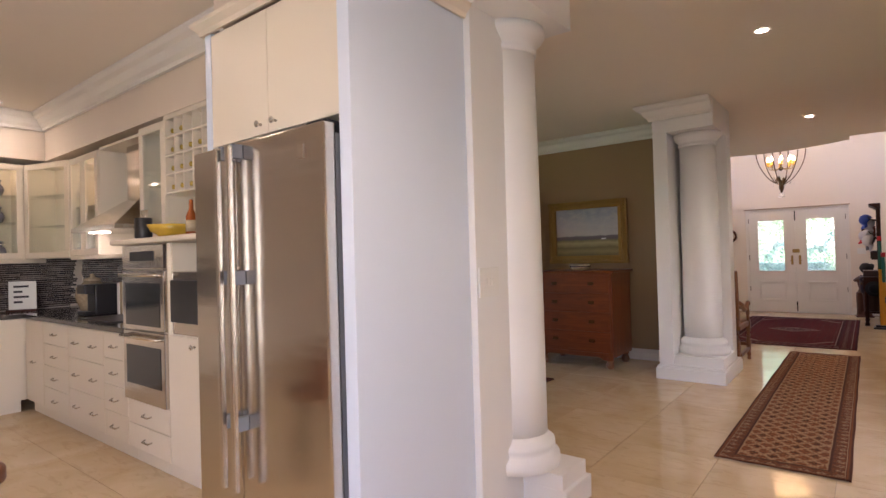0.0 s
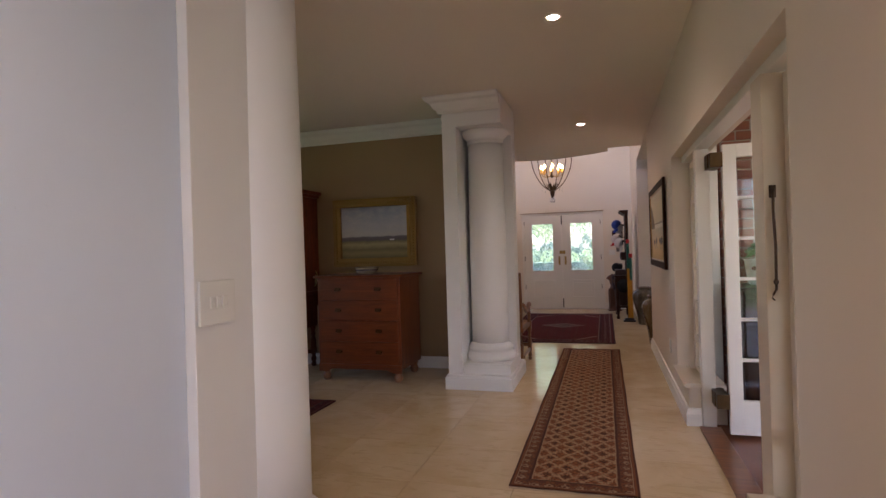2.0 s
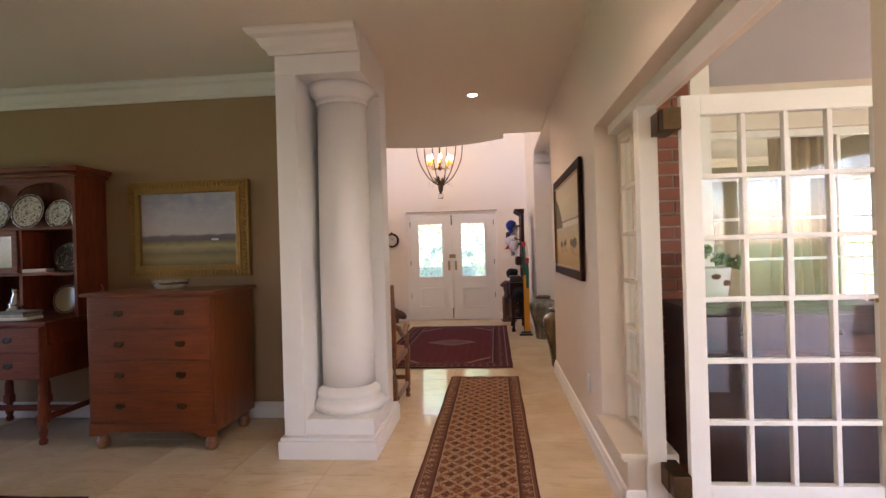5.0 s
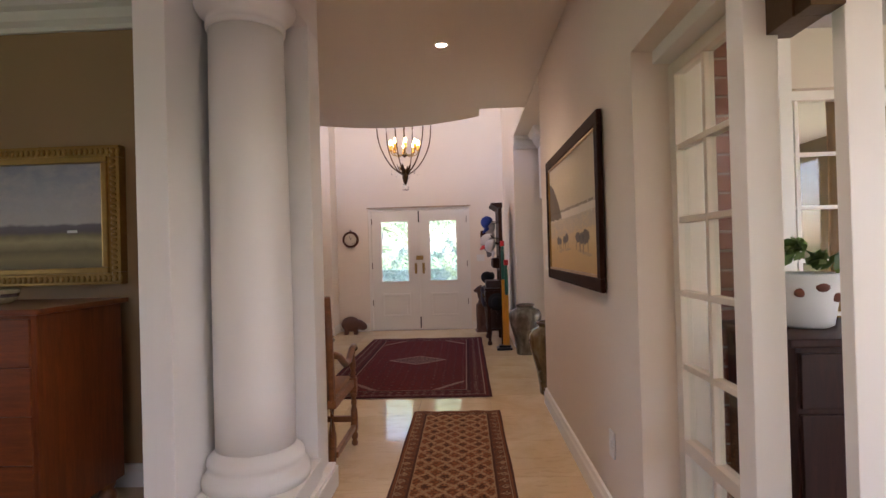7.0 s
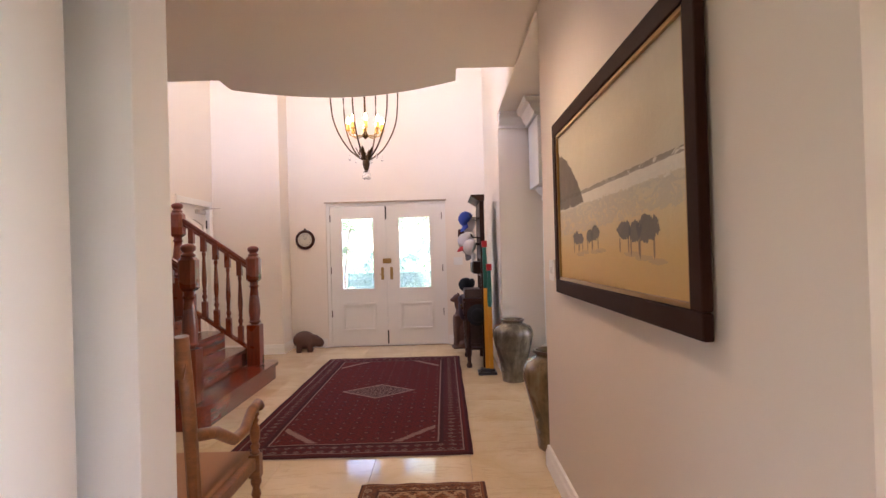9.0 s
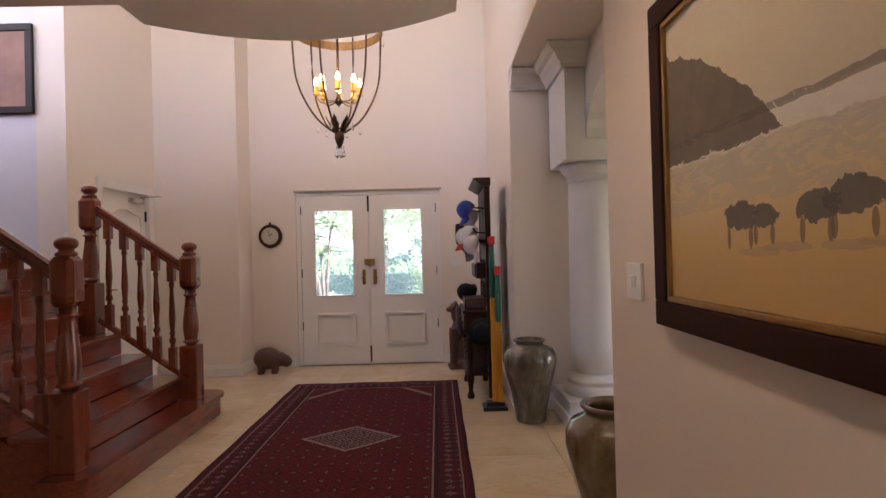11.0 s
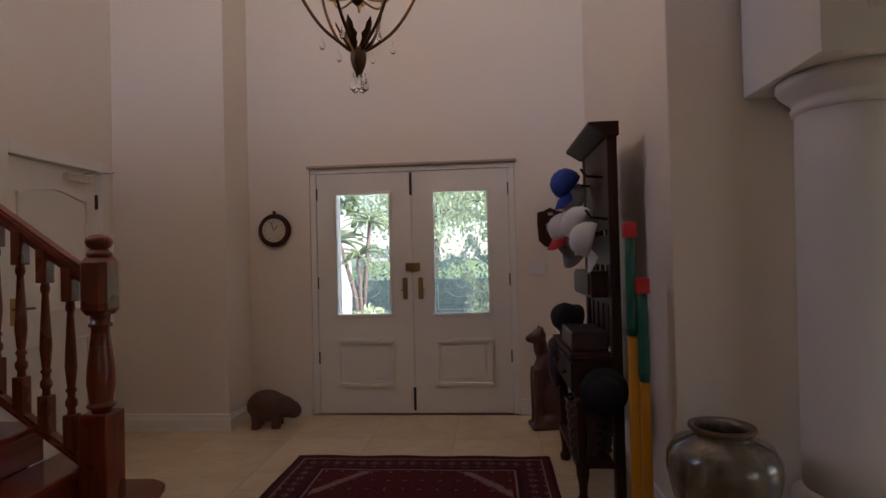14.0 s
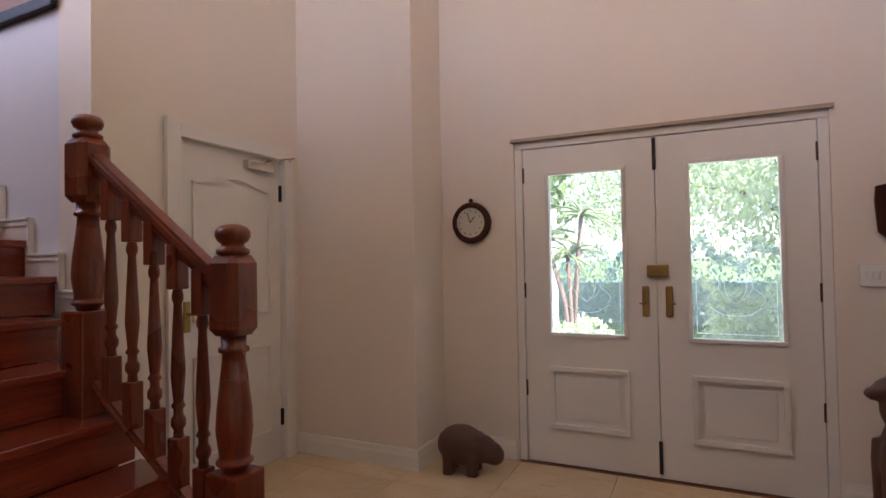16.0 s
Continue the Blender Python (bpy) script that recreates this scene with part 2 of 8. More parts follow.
def rug_material(name, half_x, half_y, field, dark, border, light, medallion, cell, lattice=False):
    """A hand-knotted rug: field of small motifs, bands of border, a medallion."""
    n = Nodes(name)
    v = n.coords()
    x, y, z = n.split(v)
    ax, ay = n.math("ABSOLUTE", x), n.math("ABSOLUTE", y)
    drift = n.math("MULTIPLY", n.math("SUBTRACT", n.noise(v, 5, 3), 0.5), 0.035)
    edge = n.math("MINIMUM", n.math("SUBTRACT", half_x, ax), n.math("SUBTRACT", half_y, ay))
    edge = n.math("ADD", edge, n.math("MULTIPLY", drift, 0.25))
    knots = n.noise(v, 230, 2)
    soft = n.noise(v, 70, 3)
    worn = n.noise(n.scaled(v, (1.0, 2.5, 1.0)), 3.0, 5, 0.65)
    fray = n.math("MULTIPLY", n.math("SUBTRACT", soft, 0.5), 0.9)

    def tile(size, skew):
        px = n.math("ABSOLUTE", n.math("SUBTRACT", n.math("FRACT", n.math("MULTIPLY", n.math("ADD", x, drift), 1 / size)), 0.5))
        py = n.math("ABSOLUTE", n.math("SUBTRACT", n.math("FRACT", n.math("ADD", n.math("MULTIPLY", n.math("ADD", y, drift), 1 / (size * skew)), 0.25)), 0.5))
        return n.math("ADD", n.math("ADD", px, py), fray)

    a, b = tile(cell, 1.25), tile(cell * 0.43, 1.0)
    c = n.mix(n.math("MULTIPLY", worn, 0.5), field, tint(field, 1.5))
    c = n.mix(n.math("MULTIPLY", n.band(b, 0.3, 0.62), 0.6), c, dark)
    if lattice:
        c = n.mix(n.math("MULTIPLY", n.band(a, 0.36, 0.60), 0.62), c, light)
        c = n.mix(n.math("MULTIPLY", n.band(a, 0.02, 0.2), 0.8), c, dark)
    else:
        c = n.mix(n.math("MULTIPLY", n.math("LESS_THAN", a, 0.1), 0.34), c, light)
        c = n.mix(n.math("MULTIPLY", n.band(a, 0.2, 0.36), 0.55), c, dark)
    if medallion:
        big = n.math("ADD", n.math("MULTIPLY", ax, 1 / medallion[0]), n.math("MULTIPLY", ay, 1 / medallion[1]))
        big = n.math("ADD", big, n.math("MULTIPLY", fray, 0.14))
        inside = n.math("LESS_THAN", big, 1.0)
        c = n.mix(n.math("MULTIPLY", inside, 0.8), c, dark)
        c = n.mix(n.math("MULTIPLY", n.math("MULTIPLY", inside, n.band(b, 0.3, 0.6)), 0.55), c, light)
        c = n.mix(n.math("MULTIPLY", n.band(big, 0.92, 1.02), 0.75), c, light)
        cx, cy = n.math("SUBTRACT", half_x - 0.27, ax), n.math("SUBTRACT", half_y - 0.27, ay)
        inner = n.math("ADD", n.math("MULTIPLY", cx, 1 / 0.26), n.math("MULTIPLY", cy, 1 / 0.30))
        inner = n.math("ADD", inner, n.math("MULTIPLY", fray, 0.4))
        c = n.mix(n.math("MULTIPLY", n.math("MULTIPLY", n.band(inner, 0.75, 1.0), n.math("MULTIPLY", n.step(cx, -0.02), n.step(cy, -0.02))), 0.6), c, light)
    w = 0.23 if medallion else 0.115
    c = n.mix(n.math("LESS_THAN", edge, w), c, border)
    d = tile(cell * 0.8, 1.0)
    in_border = n.band(edge, w * 0.26, w * 0.80)
    c = n.mix(n.math("MULTIPLY", n.math("MULTIPLY", in_border, n.band(d, 0.12, 0.32)), 0.6 if lattice else 0.42), c, light)
    c = n.mix(n.math("MULTIPLY", n.math("MULTIPLY", in_border, n.band(d, 0.5, 0.7)), 0.6), c, field)
    for low, high, tone in ((0.95, 1.0, light), (0.84, 0.92, dark), (0.21, 0.25, light), (0.1, 0.18, field), (0.0, 0.05, dark)):
        c = n.mix(n.math("MULTIPLY", n.band(n.math("ADD", edge, n.math("MULTIPLY", fray, 0.006)), w * low, w * high), 0.65), c, tone)
    c = n.mix(n.math("MULTIPLY", knots, 0.4), c, tint(dark, 0.6))
    n.bump(n.math("ADD", knots, n.math("MULTIPLY", soft, 0.6)), 0.5, 0.003)
    return n.finish(c, 0.95, 0.0, Specular_IOR_Level=0.1)


def fabric(name, colour, weave=420.0, vary=0.12, sheen=0.2):
    n = Nodes(name)
    v = n.coords()
    w = n.noise(v, weave, 2)
    broad = n.noise(v, 5, 4)
    c = n.mix(broad, tint(colour, 1 - vary), tint(colour, 1 + vary))
    c = n.mix(n.math("MULTIPLY", w, 0.3), c, tint(colour, 0.7))
    n.bump(w, 0.3, 0.0015)
    return n.finish(c, 0.85, 0.0, Sheen_Weight=sheen * 0.5)


def glazed(name, low, high, speck):
    """Stoneware glaze that has run in streaks."""
    n = Nodes(name)
    v = n.coords()
    runs = n.noise(n.scaled(v, (6, 6, 1.6)), 1.6, 6, 0.6, 0.8)
    blot = n.noise(v, 5, 5, 0.6, 0.6)
    c = n.ramp(n.math("ADD", n.math("MULTIPLY", runs, 0.5), n.math("MULTIPLY", blot, 0.5)), (0.36, low), (0.5, high), (0.62, speck))
    n.bump(runs, 0.1, 0.003)
    return n.finish(c, 0.22, 0.0, Coat_Weight=0.6, Coat_Roughness=0.08)


def leafy(name, dark, light):
    n = Nodes(name)
    isl = n.tree.nodes.new("ShaderNodeNewGeometry").outputs["Random Per Island"]
    c = n.mix(isl, dark, light)
    n.finish(c, 0.45, 0.0)
    thin = n.node("ShaderNodeBsdfTranslucent", Color=c)
    mixer = n.tree.nodes.new("ShaderNodeMixShader")
    mixer.inputs[0].default_value = 0.4
    n.tree.links.new(n.bsdf.outputs[0], mixer.inputs[1])
    n.tree.links.new(thin.outputs[0], mixer.inputs[2])
    n.tree.links.new(mixer.outputs[0], n.tree.nodes["Material Output"].inputs[0])
    return n.mat


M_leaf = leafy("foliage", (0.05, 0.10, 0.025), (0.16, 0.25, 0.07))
# paler than such leaves are: outdoor glare is put into the colour
M_leaf_washed_blue = leafy("glare_washed_blue_foliage", (0.28, 0.42, 0.36), (0.50, 0.63, 0.56))
M_bark = plain("bark", (0.16, 0.12, 0.09), 0.9, vary=0.3, scale=9, grain=40, relief=0.8)
M_grass = plain("lawn_grass", (0.10, 0.17, 0.04), 0.9, vary=0.3, scale=0.8, grain=60, relief=0.6)
M_paving = plain("pale_paving", (0.52, 0.51, 0.48), 0.7, vary=0.12, scale=2.5, grain=60, relief=0.3)
M_brick = plain("red_face_brick", (0.21, 0.07, 0.04), 0.85, vary=0.25, scale=8, grain=90, relief=0.5)
M_mortar = plain("mortar", (0.30, 0.25, 0.21), 0.9, vary=0.1, scale=10)
M_terrace = plain("dark_polished_terrace_tile", (0.20, 0.085, 0.055), 0.25, vary=0.2, scale=3, Specular_IOR_Level=0.3)
M_curtain = fabric("gold_curtain_fabric", (0.42, 0.26, 0.10))
M_cream_fabric = fabric("cream_linen", (0.64, 0.52, 0.37))
M_rust_fabric = fabric("rust_velvet", (0.16, 0.05, 0.025), sheen=0.3)
M_seat = fabric("tan_seat_fabric", (0.36, 0.17, 0.07))

# ---- building helpers ----
def box(bm, x0, x1, y0, y1, z0, z1, bevel=0.0):
    vs = [bm.verts.new((x, y, z)) for x in (x0, x1) for y in (y0, y1) for z in (z0, z1)]
    fs = [bm.faces.new([vs[i] for i in f]) for f in ((0, 1, 3, 2), (4, 6, 7, 5), (0, 4, 5, 1), (2, 3, 7, 6), (0, 2, 6, 4), (1, 5, 7, 3))]
    if bevel:
        es = {e for f in fs for e in f.edges}
        bmesh.ops.bevel(bm, geom=list(es), offset=bevel, segments=2, affect="EDGES", profile=0.6)
    return bm


def boxes(*items, bevel=0.0):
    bm = bmesh.new()
    for it in items:
        box(bm, *it, bevel=bevel)
    return bm


def lathe(bm, profile, cx=0.0, cy=0.0, cz=0.0, n=24, axis="z", caps=True):
    """Turns a profile of (radius, height) about an upright axis."""
    rings = []
    for r, h in profile:
        ring = []
        for k in range(n):
            a = 2 * math.pi * (k + 0.5) / n
            p = (r * math.cos(a), r * math.sin(a), h)
            if axis == "y":
                p = (p[0], p[2], p[1])
            elif axis == "x":
                p = (p[2], p[0], p[1])
            ring.append(bm.verts.new((cx + p[0], cy + p[1], cz + p[2])))
        rings.append(ring)
    for a, b in zip(rings, rings[1:]):
        for k in range(n):
            f = bm.faces.new((a[k], a[(k + 1) % n], b[(k + 1) % n], b[k]))
            f.smooth = True
    for ring, flip in ((rings[0], True), (rings[-1], False)) if caps else ():
        bm.faces.new(ring[::-1] if flip else ring)
    return bm


def tube(bm, pts, r, n=8, taper=None):
    pts = [Vector(p) for p in pts]
    rings = []
    for i, p in enumerate(pts):
        d = (pts[min(i + 1, len(pts) - 1)] - pts[max(i - 1, 0)]).normalized()
        side = d.cross(Vector((0, 0, 1)))
        if side.length < 0.05:
            side = d.cross(Vector((0, 1, 0)))
        side.normalize()
        up = side.cross(d)
        rr = r if taper is None else r + (taper - r) * i / (len(pts) - 1)
        rings.append([bm.verts.new(p + (side * math.cos(2 * math.pi * k / n) + up * math.sin(2 * math.pi * k / n)) * rr) for k in range(n)])
    for a, b in zip(rings, rings[1:]):
        for k in range(n):
            f = bm.faces.new((a[k], b[k], b[(k + 1) % n], a[(k + 1) % n]))
            f.smooth = True
    bm.faces.new(rings[0])
    bm.faces.new(rings[-1][::-1])
    return bm


def prism(bm, outline, z0, z1, axis="z"):
    """A flat outline drawn through a depth. axis: the way it is drawn."""
    def at(a, b, h):
        return (a, b, h) if axis == "z" else ((a, h, b) if axis == "y" else (h, a, b))
    low = [bm.verts.new(at(a, b, z0)) for a, b in outline]
    high = [bm.verts.new(at(a, b, z1)) for a, b in outline]
    bm.faces.new(low[::-1])
    bm.faces.new(high)
    n = len(outline)
    for k in range(n):
        bm.faces.new((low[k], low[(k + 1) % n], high[(k + 1) % n], high[k]))
    return bm


def moulding(bm, path, profile, closed=False):
    """Draws a profile of (out, up) along a level path of (x, y, z); out is to the right of the way."""
    pts = [Vector(p) for p in path]
    n = len(pts)
    rows = []
    for i, p in enumerate(pts):
        a = pts[i - 1] if (i or closed) else None
        b = pts[(i + 1) % n] if (i < n - 1 or closed) else None
        d0 = (p - a).normalized() if a is not None else (b - p).normalized()
        d1 = (b - p).normalized() if b is not None else d0
        n0, n1 = Vector((d0.y, -d0.x, 0)), Vector((d1.y, -d1.x, 0))
        m = (n0 + n1)
        m = m / max(0.3, m.length_squared / 2) if m.length > 0.01 else n0
        rows.append([bm.verts.new(p + m * o + Vector((0, 0, u))) for o, u in profile])
    k = len(profile)
    pairs = list(zip(rows, rows[1:])) + ([(rows[-1], rows[0])] if closed else [])
    for a, b in pairs:
        for j in range(k):
            bm.faces.new((a[j], b[j], b[(j + 1) % k], a[(j + 1) % k]))
    if not closed:
        bm.faces.new(rows[0])
        bm.faces.new(rows[-1][::-1])
    return bm


def blob(bm, c, s, turn=(0, 0, 0), n=14, m=9):
    rot = Euler([radians(a) for a in turn]).to_matrix()
    rings = []
    for i in range(1, m):
        t = math.pi * i / m
        rings.append([bm.verts.new(Vector(c) + rot @ Vector((s[0] * math.sin(t) * math.cos(2 * math.pi * k / n), s[1] * math.sin(t) * math.sin(2 * math.pi * k / n), s[2] * math.cos(t)))) for k in range(n)])
    a = bm.verts.new(Vector(c) + rot @ Vector((0, 0, s[2])))
    b = bm.verts.new(Vector(c) + rot @ Vector((0, 0, -s[2])))
    fs = []
    for p, q in zip(rings, rings[1:]):
        fs += [bm.faces.new((p[k], q[k], q[(k + 1) % n], p[(k + 1) % n])) for k in range(n)]
    fs += [bm.faces.new((a, rings[0][k], rings[0][(k + 1) % n])) for k in range(n)]
    fs += [bm.faces.new((b, rings[-1][(k + 1) % n], rings[-1][k])) for k in range(n)]
    for f in fs:
        f.smooth = True
    return bm


def mesh_of(name, bm, material):
    bmesh.ops.recalc_face_normals(bm, faces=bm.faces[:])
    me = bpy.data.meshes.new(name)
    bm.to_mesh(me)
    bm.free()
    if material:
        me.materials.append(material)
    return me


def part(name, bm, material, parent, label=""):
    ob = new(name, mesh_of(name, bm, material))
    ob.parent = parent
    return tagged(ob, label) if label else ob


def thing(name, label, category, place=(0, 0, 0), turn=0.0, group="", kind=""):
    ob = new(name)
    ob.empty_display_size = 0.1
    ob.matrix_basis = pose(*place, 0, 0, turn)
    return tagged(ob, label, category, group, kind)


def single(name, bm, material, label, category, place=(0, 0, 0), turn=0.0, group="", kind=""):
    ob = new(name, mesh_of(name, bm, material))
    ob.matrix_basis = pose(*place, 0, 0, turn)
    return tagged(ob, label, category, group, kind)


def built(name, bm, material, label="", category="structure"):
    ob = new(name, mesh_of(name, bm, material))
    return tagged(ob, label or name.replace("_", " "), category, kind="structure")

# ---- the large structure ----
H, TOP = 2.80, 5.60          # ceiling of the low rooms, of the hall
built("floor", boxes((-6.95, 0.46, -3.2, 12.72, -0.15, -0.008), (0.46, 5.0, 7.2, 12.72, -0.15, -0.008)), M_grout, "honed travertine floor with narrow joints", "floor")

# passage wall with the glazed opening in it
WX0, WX1 = 0.30, 0.56
OY0, OY1, OZ = 2.66, 5.68, 2.05
# the gap from y -2.7 to -0.3 is added for the kitchen fill lamp
built("wall_east", boxes((WX0, WX1, -3.2, -2.7, 0, H), (WX0, WX1, -0.3, OY0, 0, H), (WX0, WX1, -2.7, -0.3, 0, 0.4), (WX0, WX1, -2.7, -0.3, 2.4, H), (WX0, WX1, OY1, 8.20, 0, H), (WX0, WX1, OY0, OY1, OZ, H)), M_wall, "cream painted passage wall", "wall")
built("wall_east_upper", boxes((WX0, WX1, 6.5, 10.72, H, TOP), (WX0, WX1, 10.72, 12.72, 0, TOP)), M_wall_hall, "pale painted double-height hall wall", "wall")
DX0, DX1, DZ = -2.0, -0.28, 2.07
built("wall_north", boxes((-2.53, DX0, 12.72, 12.95, 0, TOP), (DX1, 0.56, 12.72, 12.95, 0, TOP), (DX0, DX1, 12.72, 12.95, DZ, TOP)), M_wall_hall, "pale painted wall round the front door", "wall")
built("wall_north_pier", boxes((-3.70, -2.53, 12.30, 12.95, 0, TOP)), M_wall_hall, "pale painted pier beside the front door", "wall")
SY0, SY1, SZ = 11.31, 12.18, 2.03
built("wall_west", boxes((-3.70, -3.45, 10.87, SY0, 0, TOP), (-3.70, -3.45, SY1, 12.30, 0, TOP), (-3.70, -3.45, SY0, SY1, SZ, TOP)), M_wall_hall, "pale painted side wall with a door", "wall")
built("wall_stair", boxes((-7.2, -3.70, 10.87, 11.1, 0, TOP)), M_wall_stair, "lilac-white wall above the stairs", "wall")
built("wall_stair_south", boxes((-7.2, -3.5, 8.75, 8.95, 0, 2.80), (-3.7, -3.5, 6.82, 8.75, 0, 2.80)), M_wall_stair, "plain wall beside the stairs", "wall")
built("wall_side_room", boxes((-5.0, -4.9, 11.1, 12.95, 0, 2.8), (-4.9, -3.7, 12.85, 12.95, 0, 2.8)), M_wall_hall, "plain wall behind the side door", "wall")
built("wall_dining", boxes((-6.95, -1.74, 6.64, 6.82, 0, H)), M_wall_olive, "olive-brown painted dining room wall", "wall")
# unseen opening, added for the dining fill lamp
built("wall_far_west", boxes((-7.15, -6.95, -3.2, 3.1, 0, H), (-7.15, -6.95, 5.7, 8.75, 0, H), (-7.15, -6.95, 3.1, 5.7, 0, 0.7), (-7.15, -6.95, 3.1, 5.7, 2.3, H)), M_wall, "cream painted wall", "wall")
built("wall_kitchen", boxes((-6.95, -1.62, 2.22, 2.44, 0, H)), M_wall, "cream kitchen wall behind the cabinets", "wall")
built("wall_back", boxes((-7.15, 0.56, -3.4, -3.2, 0, H)), M_wall, "cream painted kitchen wall", "wall")

# the upper floor round the hall
built("wall_upper_south", boxes((-7.2, -2.6, 6.3, 6.5, H + 0.3, TOP), (0.2, 0.56, 6.3, 6.5, H + 0.3, TOP), (-2.6, 0.2, 6.3, 6.5, H + 0.3, 3.6), (-2.6, 0.2, 6.3, 6.5, 5.2, TOP)), M_wall_hall, "pale upper wall with a window", "wall")
built("wall_upper_west", boxes((-7.4, -7.2, 6.3, 11.1, 0, 3.4), (-7.4, -7.2, 6.3, 8.2, 3.4, TOP), (-7.4, -7.2, 10.4, 11.1, 3.4, TOP), (-7.4, -7.2, 8.2, 10.4, 5.2, TOP)), M_wall_stair, "pale upper wall with the stair window", "wall")
built("ceiling_hall", boxes((-7.4, 0.56, 6.3, 12.95, TOP, TOP + 0.2)), M_ceiling, "painted ceiling high above the hall", "ceiling")
edge = [(-7.2, -3.4), (0.30, -3.4), (0.30, 9.29), (-0.17, 9.29), (-0.17, 9.60)]
for k in range(1, 13):
    u = k / 13
    edge.append((-0.17 - 1.98 * u, 9.60 + 0.09 * u + 0.36 * math.sin(math.pi * u) ** 0.9))
edge += [(-2.15, 9.69), (-2.15, 9.42), (-7.2, 9.42)]
built("ceiling", prism(bmesh.new(), edge, H, H + 0.3), M_ceiling, "painted ceiling with the bowed gallery edge", "ceiling")

# the arcade between hall and living room
built("wall_arcade_pier", boxes((0.56, 1.10, 10.74, 10.98, 0, 2.86), (0.304, 0.56, 10.716, 10.72, 0, 2.78)), M_wall_hall, "pale painted pier behind the column", "wall")
built("ceiling_alcove", boxes((0.30, 1.2, 8.27, 10.72, 2.78, 2.8 - 0.004)), M_ceiling, "painted soffit over the arcade", "ceiling")
arch = [(8.0, 0.0), (8.0, 2.9), (10.72, 2.9), (10.72, 2.05), (10.2, 2.05)]
for k in range(0, 25):
    a = math.pi * k / 24
    arch.append((9.32 + 0.84 * math.cos(a), 2.12 + 0.38 * math.sin(a) ** 0.9))
arch += [(8.42, 2.05), (8.42, 0.0)]
built("arch_wall", prism(bmesh.new(), arch, 0.78, 1.20, axis="x"), M_column, "white plastered wall with a segmental arch", "arch")
built("wall_arcade_end", boxes((0.56, 0.78, 8.0, 8.20, 0, H), (0.56, 1.12, 7.2, 8.0, 0, H)), M_column, "white painted end of the passage wall", "wall")
built("wall_living_north", boxes((0.56, 1.95, 12.72, 12.95, 0, 2.86), (2.75, 5.0, 12.72, 12.95, 0, 2.86), (1.95, 2.75, 12.72, 12.95, 0, 0.95), (1.95, 2.75, 12.72, 12.95, 2.14, 2.86)), M_wall_green, "green patterned living room wall", "wall")
built("wall_living_south", boxes((1.12, 1.3, 7.0, 7.2, 0, 2.86), (4.5, 5.0, 7.0, 7.2, 0, 2.86), (1.3, 4.5, 7.0, 7.2, 0, 0.45), (1.3, 4.5, 7.0, 7.2, 2.25, 2.86)), M_wall, "plastered wall between terrace and living room", "wall")
built("wall_living_east", boxes((5.0, 5.2, 6.98, 8.6, 0, 2.86), (5.0, 5.2, 11.8, 12.95, 0, 2.86), (5.0, 5.2, 8.6, 11.8, 0, 0.3), (5.0, 5.2, 8.6, 11.8, 2.25, 2.86)), M_wall_green, "green living room wall with a window", "wall")
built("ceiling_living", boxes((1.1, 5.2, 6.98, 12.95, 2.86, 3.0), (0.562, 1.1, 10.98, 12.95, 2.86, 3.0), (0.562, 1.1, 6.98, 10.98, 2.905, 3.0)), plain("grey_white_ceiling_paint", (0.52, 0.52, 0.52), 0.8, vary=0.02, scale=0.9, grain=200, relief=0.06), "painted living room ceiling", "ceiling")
built("ceiling_terrace", boxes((0.56, 5.3, -3.4, 6.998, 2.62, 2.72)), plain("grey_painted_boards", (0.50, 0.49, 0.48), 0.6, vary=0.03, scale=1.5), "grey-white painted terrace ceiling", "ceiling")

# skirtings and cornices
SKIRT = [(0, 0), (0.022, 0), (0.022, 0.085), (0.016, 0.10), (0.012, 0.125), (0, 0.13)]
CORN = [(0, 0), (0, -0.15), (0.025, -0.15), (0.03, -0.125), (0.06, -0.10), (0.085, -0.055), (0.12, -0.04), (0.14, -0.015), (0.14, 0)]


def skirting(path):
    built("baseboard", moulding(bmesh.new(), [(x, y, 0) for x, y in path], SKIRT), M_white, "white moulded skirting board", "baseboard")


def cornice(path, z):
    built("trim", moulding(bmesh.new(), [(x, y, z) for x, y in path], CORN), M_white, "white moulded plaster cornice", "cornice")


skirting([(WX1, 8.202), (WX0, 8.202), (WX0, 5.06)])
skirting([(WX0, OY0), (WX0, -3.2)])
skirting([(0.30, 12.70), (0.30, 10.714), (0.60, 10.714)])
skirting([(-3.45, 12.296), (-2.53, 12.296), (-2.53, 12.716), (DX0 - 0.01, 12.716)])
skirting([(DX1 + 0.01, 12.716), (0.28, 12.716)])
skirting([(-6.95, 6.636), (-1.745, 6.636)])
cornice([(-6.95, 6.636), (-1.745, 6.636)], H - 0.004)
cornice([(-6.95, 2.216), (-2.0, 2.216)], H - 0.004)
cornice([(-6.946, -3.1), (-6.946, 2.216)], H - 0.004)
cornice([(0.31, 10.714), (0.63, 10.714)], 2.776)
cornice([(0.626, 10.714), (0.626, 10.16), (1.14, 10.16)], 2.776)
cornice([(1.1, 12.716), (5.0, 12.716)], 2.856)


